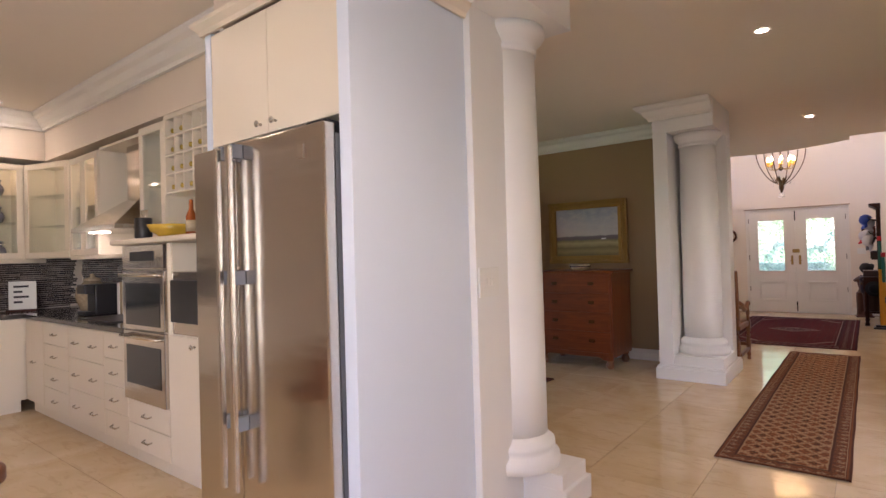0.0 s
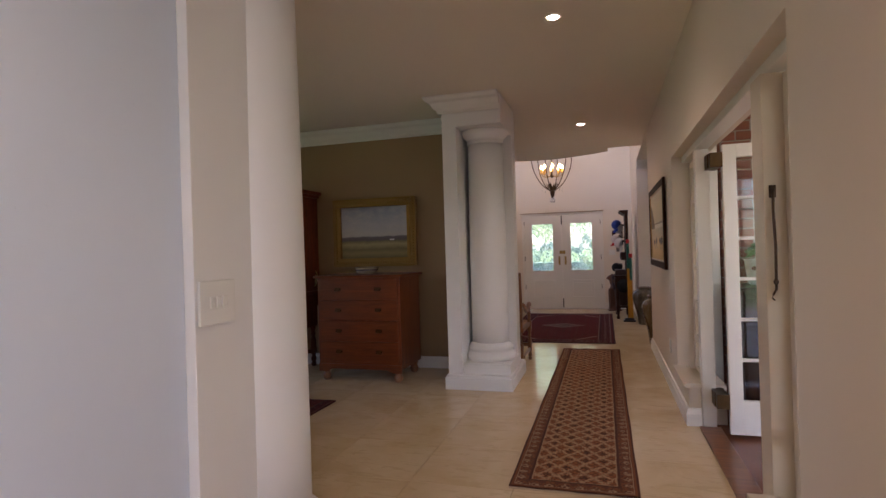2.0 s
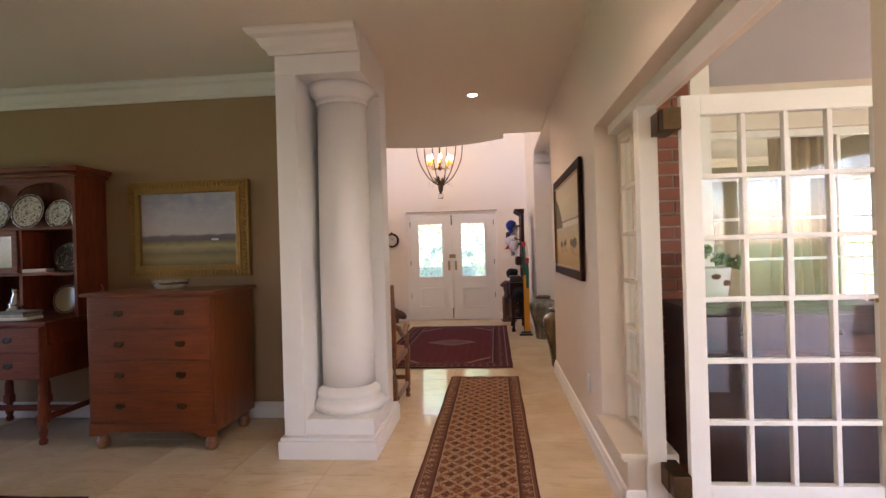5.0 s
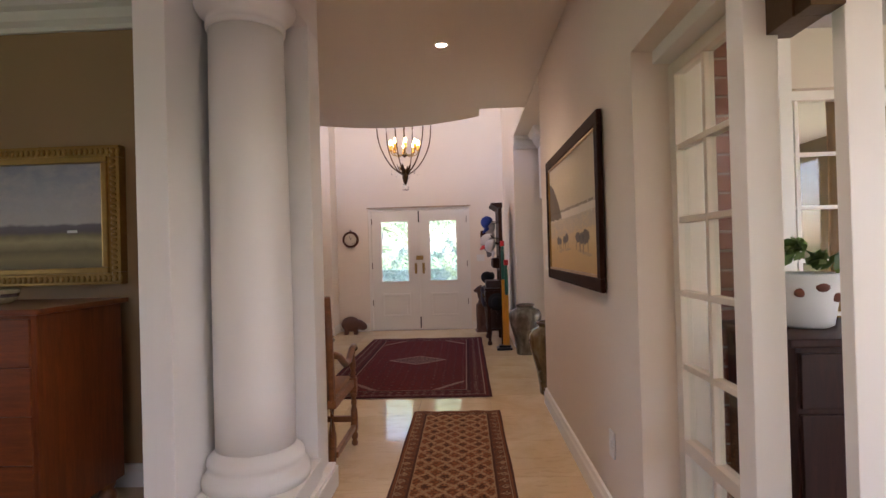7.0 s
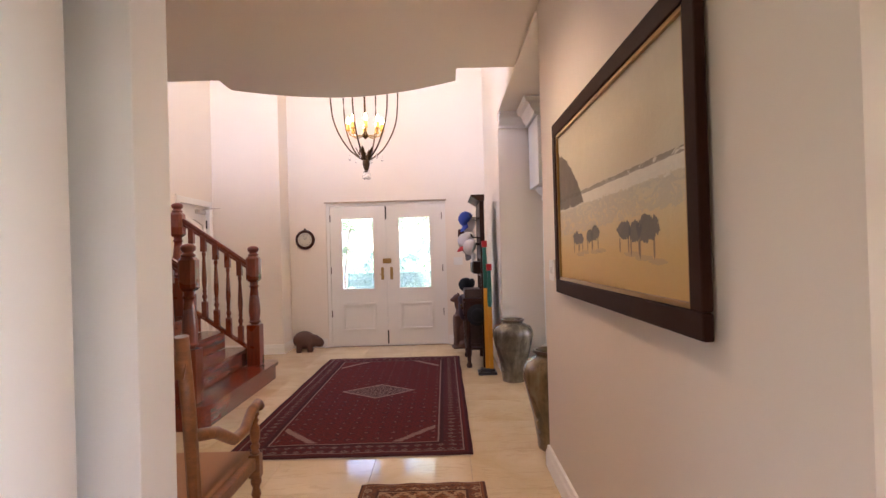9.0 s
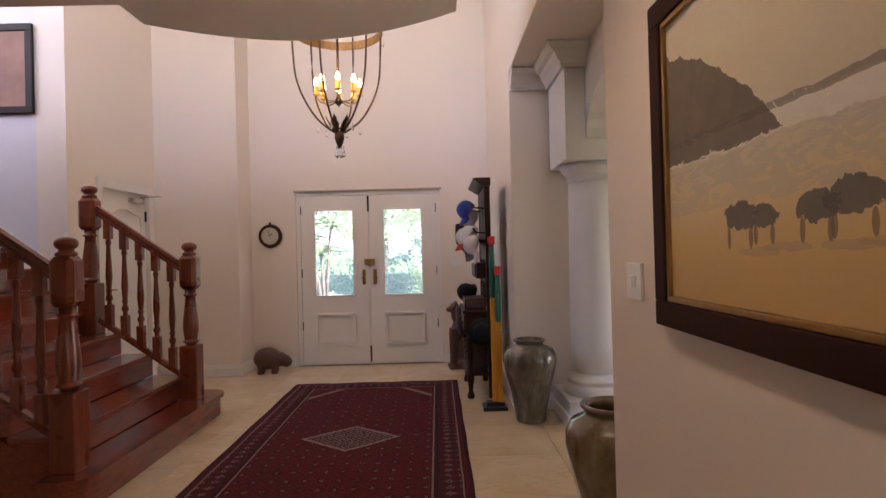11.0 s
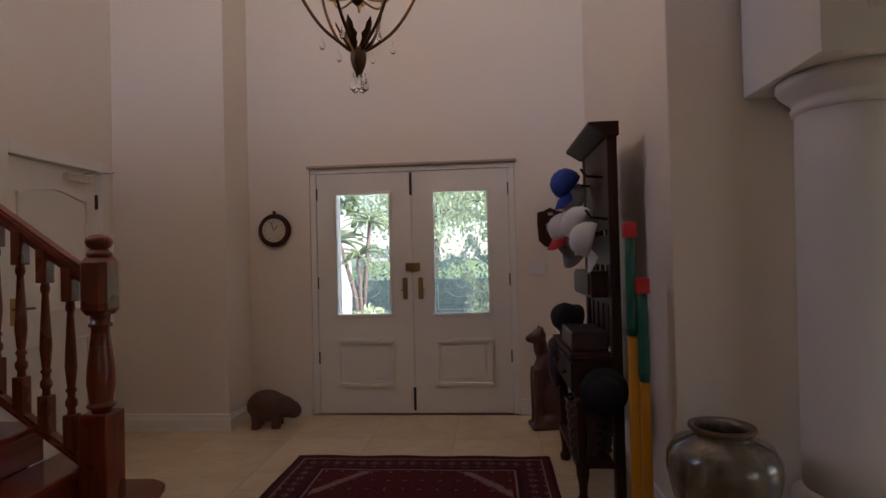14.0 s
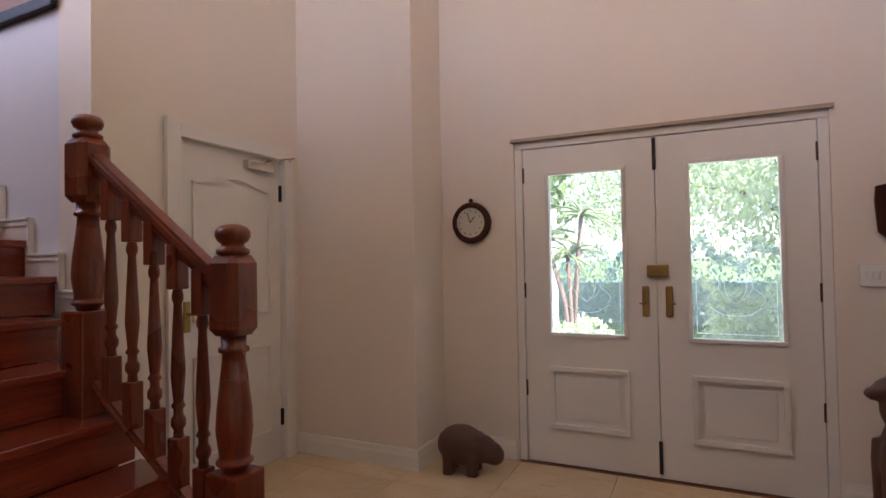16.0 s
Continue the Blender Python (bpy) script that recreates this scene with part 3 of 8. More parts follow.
def round_column(name, x, y, r, z0, z1, label):
    col = thing(name, label, "column", (x, y, 0), kind="structure")
    part("base", lathe(bmesh.new(), [(r * 1.32, z0), (r * 1.36, z0 + 0.03), (r * 1.34, z0 + 0.06), (r * 1.2, z0 + 0.075), (r * 1.16, z0 + 0.09), (r * 1.22, z0 + 0.105), (r * 1.2, z0 + 0.13), (r * 1.06, z0 + 0.15), (r, z0 + 0.17)], n=40), M_column, col)
    prof = [(r, z0 + 0.17)]
    for k in range(1, 9):
        u = k / 8
        prof.append((r * (1 - 0.07 * u * u), z0 + 0.17 + (z1 - z0 - 0.31) * u))
    part("shaft", lathe(bmesh.new(), prof, n=40), M_column, col)
    rt = r * 0.93
    part("capital", lathe(bmesh.new(), [(rt, z1 - 0.14), (rt * 1.06, z1 - 0.135), (rt * 1.08, z1 - 0.115), (rt * 1.03, z1 - 0.105), (rt * 1.08, z1 - 0.085), (rt * 1.3, z1 - 0.05), (rt * 1.36, z1 - 0.03), (rt * 1.34, z1)], n=40), M_column, col)
    return col


# the pier with its column between dining room and passage
pier = built("pier_dining", boxes((-1.74, -1.60, 5.80, 6.64, 0.0, 2.52), (-1.60, -1.16, 6.40, 6.60, 0.0, 2.52), (-1.74, -1.16, 5.80, 6.60, 2.52, H), bevel=0.004), M_column, "white pier with a niche for its column", "pier")
part("plinth", boxes((-1.76, -1.11, 5.735, 6.62, 0, 0.115), (-1.75, -1.12, 5.75, 6.61, 0.115, 0.135), (-1.60, -1.14, 5.82, 6.40, 0.135, 0.235), bevel=0.004), M_column, pier)
part("cornice", moulding(bmesh.new(), [(-1.745, 6.48, H - 0.003), (-1.745, 5.795, H - 0.003), (-1.165, 5.795, H - 0.003)], CORN), M_white, pier)
round_column("column", -1.39, 6.15, 0.186, 0.235, 2.52, "white round plaster column with a moulded base")

kpier = built("pier_kitchen", boxes((-1.90, -1.465, 2.12, 2.50, 0, 2.52), (-1.9, -1.24, 2.12, 2.76, 2.52, H), bevel=0.003), M_column, "white pilaster at the end of the kitchen wall", "pier")
part("plinth", boxes((-1.90, -1.22, 2.502, 2.80, 0, 0.12), (-1.88, -1.24, 2.502, 2.78, 0.12, 0.2), bevel=0.004), M_column, kpier)
round_column("column", -1.55, 2.56, 0.18, 0.2, 2.52, "white round plaster column with a moulded base")

apier = built("column_plinth", boxes((0.59, 1.17, 10.17, 10.74, 0, 0.09), (0.61, 1.14, 10.19, 10.74, 0.09, 0.19), bevel=0.006), M_column, "white stepped plinth under the arcade column", "plinth")
round_column("column", 0.895, 10.47, 0.19, 0.19, 1.96, "white round plaster column under the arch")
built("column_block", boxes((0.63, 1.19, 10.17, 10.735, 1.96, 2.78), bevel=0.004), M_column, "white plaster block above the arcade column", "block")

# the ground outside
built("ground", boxes((-400, 400, -400, 400, -0.5, -0.16)), M_grass, "lawn that reaches the distance", "ground")
built("terrace_floor", boxes((0.462, 5.3, -3.4, 6.98, -0.155, -0.012)), M_terrace, "dark polished terrace floor", "floor")
built("pavement", boxes((-8, 6, 12.96, 16.4, -0.155, -0.05)), M_paving, "pale paving outside the front door", "pavement")
built("pavement", boxes((5.302, 7.0, -4, 8, -0.155, -0.1)), plain("grey_paving", (0.26, 0.25, 0.23), 0.7, vary=0.15, scale=2.5, grain=60, relief=0.3), "grey paving along the terrace", "pavement")

# ---- glazing and doors ----
def glazed_leaf(name, label, width, height, cols, stile, rail_top, rail_bottom, material, rows=6, thick=0.045, bar=0.022, kind="", low_panel=None):
    """A glazed door or sidelight in the xz plane, hinge side at x = 0."""
    leaf = thing(name, label, "door" if kind == "" else "window", kind=kind)
    t = thick / 2
    part("stile", boxes((0, stile, -t, t, 0, height), bevel=0.003), material, leaf)
    part("stile", boxes((width - stile, width, -t, t, 0, height), bevel=0.003), material, leaf)
    part("rail", boxes((stile, width - stile, -t, t, height - rail_top, height), bevel=0.003), material, leaf)
    part("rail", boxes((stile, width - stile, -t, t, 0, rail_bottom), bevel=0.003), material, leaf)
    gx0, gx1, gz0, gz1 = stile, width - stile, rail_bottom, height - rail_top
    cells = [gz0 + (gz1 - gz0) * k / rows for k in range(rows + 1)]
    if low_panel:
        part("rail", boxes((gx0, gx1, -t, t, low_panel[0], low_panel[1]), bevel=0.003), material, leaf)
        cells = [gz0, low_panel[0]] + [low_panel[1] + (gz1 - low_panel[1]) * k / rows for k in range(rows + 1)]
    for z in cells[1:-1]:
        if not (low_panel and low_panel[0] - 0.001 <= z <= low_panel[1] + 0.001):
            part("glazing_bar", boxes((gx0, gx1, -t * 0.8, t * 0.8, z - bar / 2, z + bar / 2), bevel=0.004), material, leaf)
    for k in range(1, cols):
        x = gx0 + (gx1 - gx0) * k / cols
        part("glazing_bar", boxes((x - bar / 2, x + bar / 2, -t * 0.78, t * 0.78, gz0, gz1), bevel=0.004), material, leaf)
    for z0, z1 in zip(cells, cells[1:]):
        if low_panel and abs(z0 - low_panel[0]) < 1e-6:
            continue
        for k in range(cols):
            x0 = gx0 + (gx1 - gx0) * k / cols
            x1 = gx0 + (gx1 - gx0) * (k + 1) / cols
            p = part("pane", boxes((x0 - 0.002, x1 + 0.002, -0.002, 0.002, z0 - 0.002, z1 + 0.002)), M_pane, leaf)
            p.visible_shadow = False
    return leaf


far_leaf = glazed_leaf("french_door", "white glazed french door standing open onto the terrace", 0.90, 1.98, 4, 0.085, 0.09, 0.23, M_white)
far_leaf.matrix_basis = pose(0.53, 4.87, 0.015)
tagged(far_leaf, group="french doors")
for z in (0.17, 1.83):
    part("hinge", boxes((-0.085, -0.005, 0.03, 0.175, z, z + 0.10), (-0.08, 0.0, -0.03, 0.032, z, z + 0.10), bevel=0.002), M_bronze, far_leaf, "long bronze parliament hinge")
part("handle", tube(boxes((0.815, 0.885, -0.034, -0.0225, 0.90, 1.12)), [(0.85, -0.035, 1.05), (0.85, -0.075, 1.05), (0.76, -0.08, 1.05)], 0.009), M_brass, far_leaf, "brass lever handle")
near_leaf = glazed_leaf("french_door", "white glazed french door folded back beside its post", 0.90, 1.98, 4, 0.085, 0.09, 0.23, M_white)
near_leaf.matrix_basis = pose(0.53, 3.30, 0.015)
tagged(near_leaf, group="french doors")
part("handle", tube(boxes((0.815, 0.885, -0.034, -0.0225, 0.90, 1.12)), [(0.85, -0.035, 1.05), (0.85, -0.075, 1.05), (0.76, -0.08, 1.05)], 0.009), M_brass, near_leaf, "brass lever handle")

# frame of the opening: posts, head, low walls with sills, sidelights
built("door_frame", boxes((0.385, 0.475, 5.015, 5.105, 0, OZ - 0.05), (0.38, 0.47, OY0, OY1, OZ - 0.05, OZ), bevel=0.003), M_white, "white painted frame of the french doors", "door frame")
# post tan with painted-in shade, unlike the white frame
built("door_post", boxes((0.36, 0.445, 3.20, 3.355, 0, OZ - 0.05), bevel=0.003), M_cream_shaded, "post between door and sidelight, shade put into its cream paint", "door post")
built("threshold", boxes((0.36, 0.50, 3.36, 5.01, -0.008, 0.012), bevel=0.003), M_oak, "wooden threshold between passage and terrace", "threshold")
for y0, y1 in ((5.106, OY1), (OY0, 3.199)):
    built("sidelight_wall", boxes((0.30, 0.384, y0 - 0.05, y1, 0, 0.285), (0.384, 0.56, y0, y1, 0, 0.285)), M_cream_shaded, "cream low wall under the sidelight", "wall")
    built("window_sill", boxes((0.262, 0.386, y0 - 0.075, y1 - 0.004, 0.287, 0.312), (0.275, 0.386, y0 - 0.062, y1 - 0.004, 0.272, 0.287), bevel=0.004), M_cream_shaded, "cream moulded sill of the sidelight", "sill")
    side = glazed_leaf("window_1", "cream painted sidelight window with small panes", y1 - y0 - 0.004, 1.70, 2, 0.055, 0.05, 0.03, M_cream_shaded, rows=5, kind="structure", low_panel=(0.24, 0.29))
    side.matrix_basis = pose(0.46, y0 + 0.002, 0.29, 0, 0, 90)
built("baseboard", moulding(bmesh.new(), [(0.384, 5.056, 0), (0.30, 5.056, 0), (0.30, 5.095, 0)][::-1], SKIRT), M_white, "white moulded skirting board", "baseboard")
stay = thing("window_stay", "rusty iron casement hook on the cream post", "hook", (0.39, 3.197, 0), 90)
part("plate", boxes((-0.006, 0.004, -0.012, 0.012, 1.50, 1.55), bevel=0.002), M_rust, stay)
part("bar", tube(bmesh.new(), [(-0.012, 0, 1.535), (-0.015, 0.003, 1.45), (-0.016, -0.002, 1.3), (-0.014, 0.0, 1.16)], 0.0055), M_rust, stay)
part("knuckle", blob(bmesh.new(), (-0.014, 0, 1.165), (0.008, 0.01, 0.012), n=8, m=6), M_rust, stay)
part("hook", tube(bmesh.new(), [(-0.014, 0, 1.16), (-0.016, 0, 1.135), (-0.018, 0.012, 1.115), (-0.018, 0.016, 1.10), (-0.016, 0.006, 1.092)], 0.005, taper=0.003), M_rust, stay)

# front door
FY = 12.765


def raised_panel(bm, x0, x1, z0, z1, y, out=0.012, w=0.03):
    for a in ((x0, x1, z0, z0 + w), (x0, x1, z1 - w, z1), (x0, x0 + w, z0 + w, z1 - w), (x1 - w, x1, z0 + w, z1 - w)):
        box(bm, a[0], a[1], y - out, y + 0.004, a[2], a[3], bevel=0.005)
    return bm


built("door_frame", boxes((DX0 + 0.001, DX0 + 0.05, 12.732, 12.86, 0, DZ - 0.05), (DX1 - 0.05, DX1 - 0.001, 12.732, 12.86, 0, DZ - 0.05), (DX0 + 0.001, DX1 - 0.001, 12.732, 12.86, DZ - 0.048, DZ - 0.001), (DX0 + 0.05, DX1 - 0.05, 12.79, 12.86, -0.01, 0.02), (DX0 + 0.05, DX0 + 0.07, 12.79, 12.86, 0.02, DZ - 0.07), (DX1 - 0.07, DX1 - 0.05, 12.79, 12.86, 0.02, DZ - 0.07), (DX0 + 0.05, DX1 - 0.05, 12.79, 12.86, DZ - 0.07, DZ - 0.048), bevel=0.003), M_white, "white painted frame of the front door", "door frame")
# thin strip added for the shade line of the door's recess
built("trim", boxes((DX0 - 0.02, DX1 + 0.02, 12.70, 12.7195, DZ - 0.004, DZ + 0.018), bevel=0.004), plain("recess_shade_beige", (0.46, 0.36, 0.26), 0.6, vary=0.15, scale=5), "narrow beige strip for the shade line above the front door", "ledge")
built("threshold", boxes((DX0 + 0.002, DX1 - 0.002, 12.721, 12.862, -0.15, -0.003), bevel=0.002), M_oak, "worn wooden threshold under the front door", "threshold")
for k, (x0, x1) in enumerate(((DX0 + 0.054, -1.143), (-1.139, DX1 - 0.054))):
    d = thing("door_1", "white panelled front door leaf with etched glass", "door", (0, 0, 0), group="front door leaves", kind="structure")
    g0, g1 = (-1.78, -1.33) if k == 0 else (-0.955, -0.51)
    y0, y1 = FY - 0.022, FY + 0.022
    part("leaf", boxes((x0, g0, y0, y1, 0.004, DZ - 0.052), (g1, x1, y0, y1, 0.004, DZ - 0.052), (g0, g1, y0, y1, 0.004, 0.83), (g0, g1, y0, y1, 1.84, DZ - 0.052)), M_white, d)
    part("glass_bead", raised_panel(bmesh.new(), g0 - 0.022, g1 + 0.022, 0.808, 1.862, y0, 0.012, 0.024), M_white, d)
    part("lower_panel", box(raised_panel(bmesh.new(), g0 - 0.01, g1 + 0.02, 0.23, 0.62, y0, 0.026, 0.03), g0 + 0.05, g1 - 0.04, y0 - 0.006, y0 + 0.004, 0.29, 0.56, bevel=0.004), M_white, d)
    pane = part("pane", boxes((g0, g1, FY - 0.003, FY + 0.003, 0.83, 1.84)), M_pane_hazed, d, "glass hazed with outdoor glare, with an etched emblem")
    pane.visible_shadow = False
    for z in (0.42, 1.05, 1.80):
        hx = x0 if k == 0 else x1
        part("hinge", boxes((hx - 0.006, hx + 0.006, y0 - 0.009, y0 + 0.002, z, z + 0.10), bevel=0.002), M_rust, d)
    px = -1.205 if k == 0 else -1.075
    part("handle_plate", boxes((px - 0.02, px + 0.02, y0 - 0.01, y0 + 0.001, 0.95, 1.13), bevel=0.009), M_brass, d, "brass handle plate")
    sgn = -1 if k == 0 else 1
    part("lever", tube(bmesh.new(), [(px, y0 - 0.008, 1.03), (px, y0 - 0.03, 1.03), (px + sgn * 0.035, y0 - 0.034, 1.028)], 0.005), M_brass, d)
    if k == 1:
        part("meeting_stile", boxes((-1.157, -1.125, y1 + 0.001, y1 + 0.013, 0.004, DZ - 0.054), bevel=0.003), M_white, d)
        part("lock", box(boxes((-1.195, -1.075, y0 - 0.03, y0 + 0.001, 1.185, 1.255), bevel=0.004), -1.15, -1.12, y0 - 0.036, y0 - 0.028, 1.205, 1.235, bevel=0.003), M_brass, d, "brass rim lock")
        for z in (0.03, 1.82):
            part("flush_bolt", boxes((-1.152, -1.132, y0 - 0.012, y0 + 0.001, z, z + 0.19), bevel=0.002), M_iron, d)
# etched emblem on the glass: an abstract shield with scrolls and lines
etched = Nodes("etched_glass")
etch = etched.finish((0.92, 0.95, 0.94), 0.6, 0.0)
frost = etched.node("ShaderNodeBsdfTranslucent", Color=(0.95, 0.98, 0.97))
etched.tree.links.new(frost.outputs[0], etched.tree.nodes["Material Output"].inputs[0])
for g0, g1 in ((-1.78, -1.33), (-0.955, -0.51)):
    cx, cz, y = (g0 + g1) / 2, 1.14, FY - 0.0052
    bm = bmesh.new()
    for s in (-1, 1):
        tube(bm, [(cx + s * 0.2, y, 0.86), (cx + s * 0.2, y, 1.24)], 0.002, 6)
        for r in (0.055, 0.085):
            tube(bm, [(cx + s * r, y, cz + 0.09), (cx + s * r, y, cz - 0.02), (cx + s * r * 0.7, y, cz - 0.07), (cx, y, cz - 0.11)], 0.0017, 6)
        tube(bm, [(cx + s * (0.11 + 0.035 * math.sin(k * 0.7)), y, cz + 0.14 - 0.02 * k) for k in range(14)], 0.0017, 6)
        tube(bm, [(cx + s * 0.13, y, cz - 0.13), (cx + s * 0.07, y, cz - 0.17), (cx, y, cz - 0.18)], 0.002, 6)
    tube(bm, [(cx - 0.2, y, 0.86), (cx + 0.2, y, 0.86)], 0.002, 6)
    tube(bm, [(cx + 0.05 * math.cos(k * 0.4), y, cz + 0.13 + 0.03 * math.sin(k * 0.4)) for k in range(17)], 0.0017, 6)
    single("etched_emblem", bm, etch, "frosted emblem of a shield etched in the glass", "decal", group="etched emblems")

# side door with its closer
sd = thing("door_2", "white moulded panel door standing closed", "door", kind="structure")
part("leaf", boxes((-3.52, -3.478, SY0 + 0.034, SY1 - 0.034, 0.01, SZ - 0.03)), M_white, sd)
for (z0, z1) in ((0.2, 0.78), (0.98, 1.78)):
    for (y0, y1) in ((SY0 + 0.13, SY0 + 0.74),):
        bm = bmesh.new()
        top = [(y0 + (y1 - y0) * k / 12, z1 + (0.06 * math.sin(math.pi * k / 12) ** 2 if z0 > 0.9 else 0)) for k in range(13)]
        for e0, e1, f0, f1 in ((y0, y1, z0, z0 + 0.018), (y0, y0 + 0.018, z0, z1), (y1 - 0.018, y1, z0, z1)):
            box(bm, -3.479, -3.463, e0, e1, f0, f1, bevel=0.003)
        for (a, b), (c, d) in zip(top, top[1:]):
            prism(bm, [(a, b - 0.018), (c, d - 0.018), (c, d), (a, b)], -3.479, -3.463, axis="x")
        part("panel_moulding", bm, M_white, sd)
part("handle", tube(boxes((-3.48, -3.466, SY0 + 0.07, SY0 + 0.11, 0.93, 1.10), bevel=0.003), [(-3.47, SY0 + 0.09, 1.03), (-3.42, SY0 + 0.09, 1.03), (-3.418, SY0 + 0.2, 1.03)], 0.008), M_brass, sd, "brass lever handle")
for z in (0.22, 1.72):
    part("hinge", boxes((-3.482, -3.462, SY1 - 0.045, SY1 - 0.02, z, z + 0.11), bevel=0.002), M_iron, sd)
part("door_closer", boxes((-3.478, -3.425, SY1 - 0.36, SY1 - 0.14, 1.90, 1.955), bevel=0.008), M_chrome, sd, "grey metal door closer")
part("closer_arm", tube(tube(bmesh.new(), [(-3.44, SY1 - 0.2, 1.965), (-3.24, SY1 - 0.16, 1.975)], 0.007, 6), [(-3.24, SY1 - 0.16, 1.975), (-3.44, SY1 + 0.02, 2.0)], 0.007, 6), M_chrome, sd)
built("door_frame", boxes((-3.50, -3.428, SY0 - 0.05, SY0 + 0.03, 0, SZ + 0.05), (-3.50, -3.428, SY1 - 0.03, SY1 + 0.05, 0, SZ + 0.05), (-3.50, -3.428, SY0 + 0.03, SY1 - 0.03, SZ - 0.028, SZ + 0.05), (-3.446, -3.418, SY0 - 0.065, SY0 - 0.05, 0, SZ + 0.065), bevel=0.004), M_white, "white moulded frame of the side door", "door frame")

# ---- rugs ----
def rug(name, label, x0, x1, y0, y1, material, fringe=True):
    w, d = (x1 - x0) / 2, (y1 - y0) / 2
    bm = bmesh.new()
    nx, ny = 24, 40
    grid = [[bm.verts.new((-w + 2 * w * i / nx + 0.002 * math.sin(j * 0.7), -d + 2 * d * j / ny + 0.004 * math.sin(i * 0.8), 0.011 + 0.0015 * math.sin(i * 0.9 + j * 0.6))) for j in range(ny + 1)] for i in range(nx + 1)]
    for i in range(nx):
        for j in range(ny):
            bm.faces.new((grid[i][j], grid[i + 1][j], grid[i + 1][j + 1], grid[i][j + 1]))
    out = bmesh.ops.extrude_face_region(bm, geom=bm.faces[:])
    for v in out["geom"]:
        if isinstance(v, bmesh.types.BMVert):
            v.co.z = 0.0005
    t = thing(name, label, "rug", ((x0 + x1) / 2, (y0 + y1) / 2, 0))
    part("woven_field", bm, material, t)
    if fringe:
        for s in (-1, 1):
            bm = bmesh.new()
            for k in range(int(2 * w / 0.012)):
                x = -w + 0.006 + k * 0.012
                box(bm, x, x + 0.005, min(s * d, s * (d + 0.022)), max(s * d, s * (d + 0.022)), 0.0005, 0.005)
            part("fringe", bm, M_fringe, t)
    return t


M_fringe = fabric("cream_rug_fringe", (0.45, 0.38, 0.28))
M_runner = rug_material("runner_pile", 0.345, 2.12, (0.30, 0.115, 0.05), (0.06, 0.032, 0.028), (0.15, 0.06, 0.04), (0.60, 0.42, 0.24), None, 0.105, True)
M_rug = rug_material("red_rug_pile", 0.81, 1.66, (0.14, 0.019, 0.017), (0.045, 0.014, 0.018), (0.07, 0.018, 0.022), (0.42, 0.30, 0.24), (0.34, 0.26), 0.10)
M_rug2 = rug_material("dining_rug_pile", 1.4, 1.4, (0.14, 0.03, 0.022), (0.03, 0.014, 0.018), (0.07, 0.02, 0.02), (0.26, 0.17, 0.11), None, 0.14)
rug("runner_rug", "long narrow brown and rust patterned runner on travertine", -0.81, -0.115, 3.75, 7.98, M_runner)
rug("hall_rug", "dark red patterned rug with a diamond medallion", -1.785, -0.155, 8.42, 11.76, M_rug)
rug("dining_rug", "dark red patterned rug under the dining chairs", -5.4, -2.62, 2.6, 5.15, M_rug2)


# ---- the staircase ----
def turned(bm, x, y, z0, z1, r, knots, n=14):
    prof = [(r * k, z0 + (z1 - z0) * u) for u, k in knots]
    return lathe(bm, prof, x, y, 0, n=n)


GO, RISE, SX = 0.253, 0.18, -2.15
stairs = thing("staircase", "polished red-brown wooden staircase with a rounded first step", "staircase", kind="structure")
for k in range(1, 17):
    x0 = SX - GO * (k - 1)
    y0, y1 = (9.22, 10.72) if x0 > -3.46 else (8.96, 10.865)
    back = x0 - GO - 0.02
    if k == 1:
        pts = [(back, 9.02), (x0 - 0.13, 9.02)]
        pts += [(x0 - 0.13 + 0.13 * math.sin(a), 9.15 - 0.13 * math.cos(a)) for a in [math.pi / 2 * i / 6 for i in range(1, 7)]]
        pts += [(x0 - 0.13 + 0.13 * math.cos(a), 10.82 + 0.13 * math.sin(a)) for a in [math.pi / 2 * i / 6 for i in range(0, 7)]]
        pts += [(back, 10.95)]
        rp = [(a - 0.025 if a > back + 0.01 else a, 9.985 + (b - 9.985) * 0.975) for a, b in pts]
        bm = prism(bmesh.new(), pts, RISE - 0.035, RISE)
        bmesh.ops.bevel(bm, geom=[e for e in bm.edges if abs(e.verts[0].co.z - e.verts[1].co.z) < 1e-4], offset=0.009, segments=2, affect="EDGES")
        part("tread", bm, M_stairwood, stairs)
        part("riser", prism(bmesh.new(), rp, 0, RISE - 0.036), M_stairwood, stairs)
    else:
        part("tread", boxes((back, x0, y0 - 0.02 if k < 6 else y0, y1 + 0.02 if k < 6 else y1, RISE * k - 0.035, RISE * k), bevel=0.009), M_stairwood, stairs)
        part("riser", boxes((back + 0.02, x0 - 0.026, y0, y1, RISE * (k - 1) + 0.001, RISE * k - 0.036)), M_stairwood, stairs)
part("carcass", prism(bmesh.new(), [(SX - 0.3, 0.0), (SX - 0.3, 0.14), (SX - GO * 16, RISE * 15 - 0.06), (SX - GO * 16, 0.0)], 9.24, 10.70, axis="y"), M_stairwood, stairs)
# white stepped skirting up the wall
bm = bmesh.new()
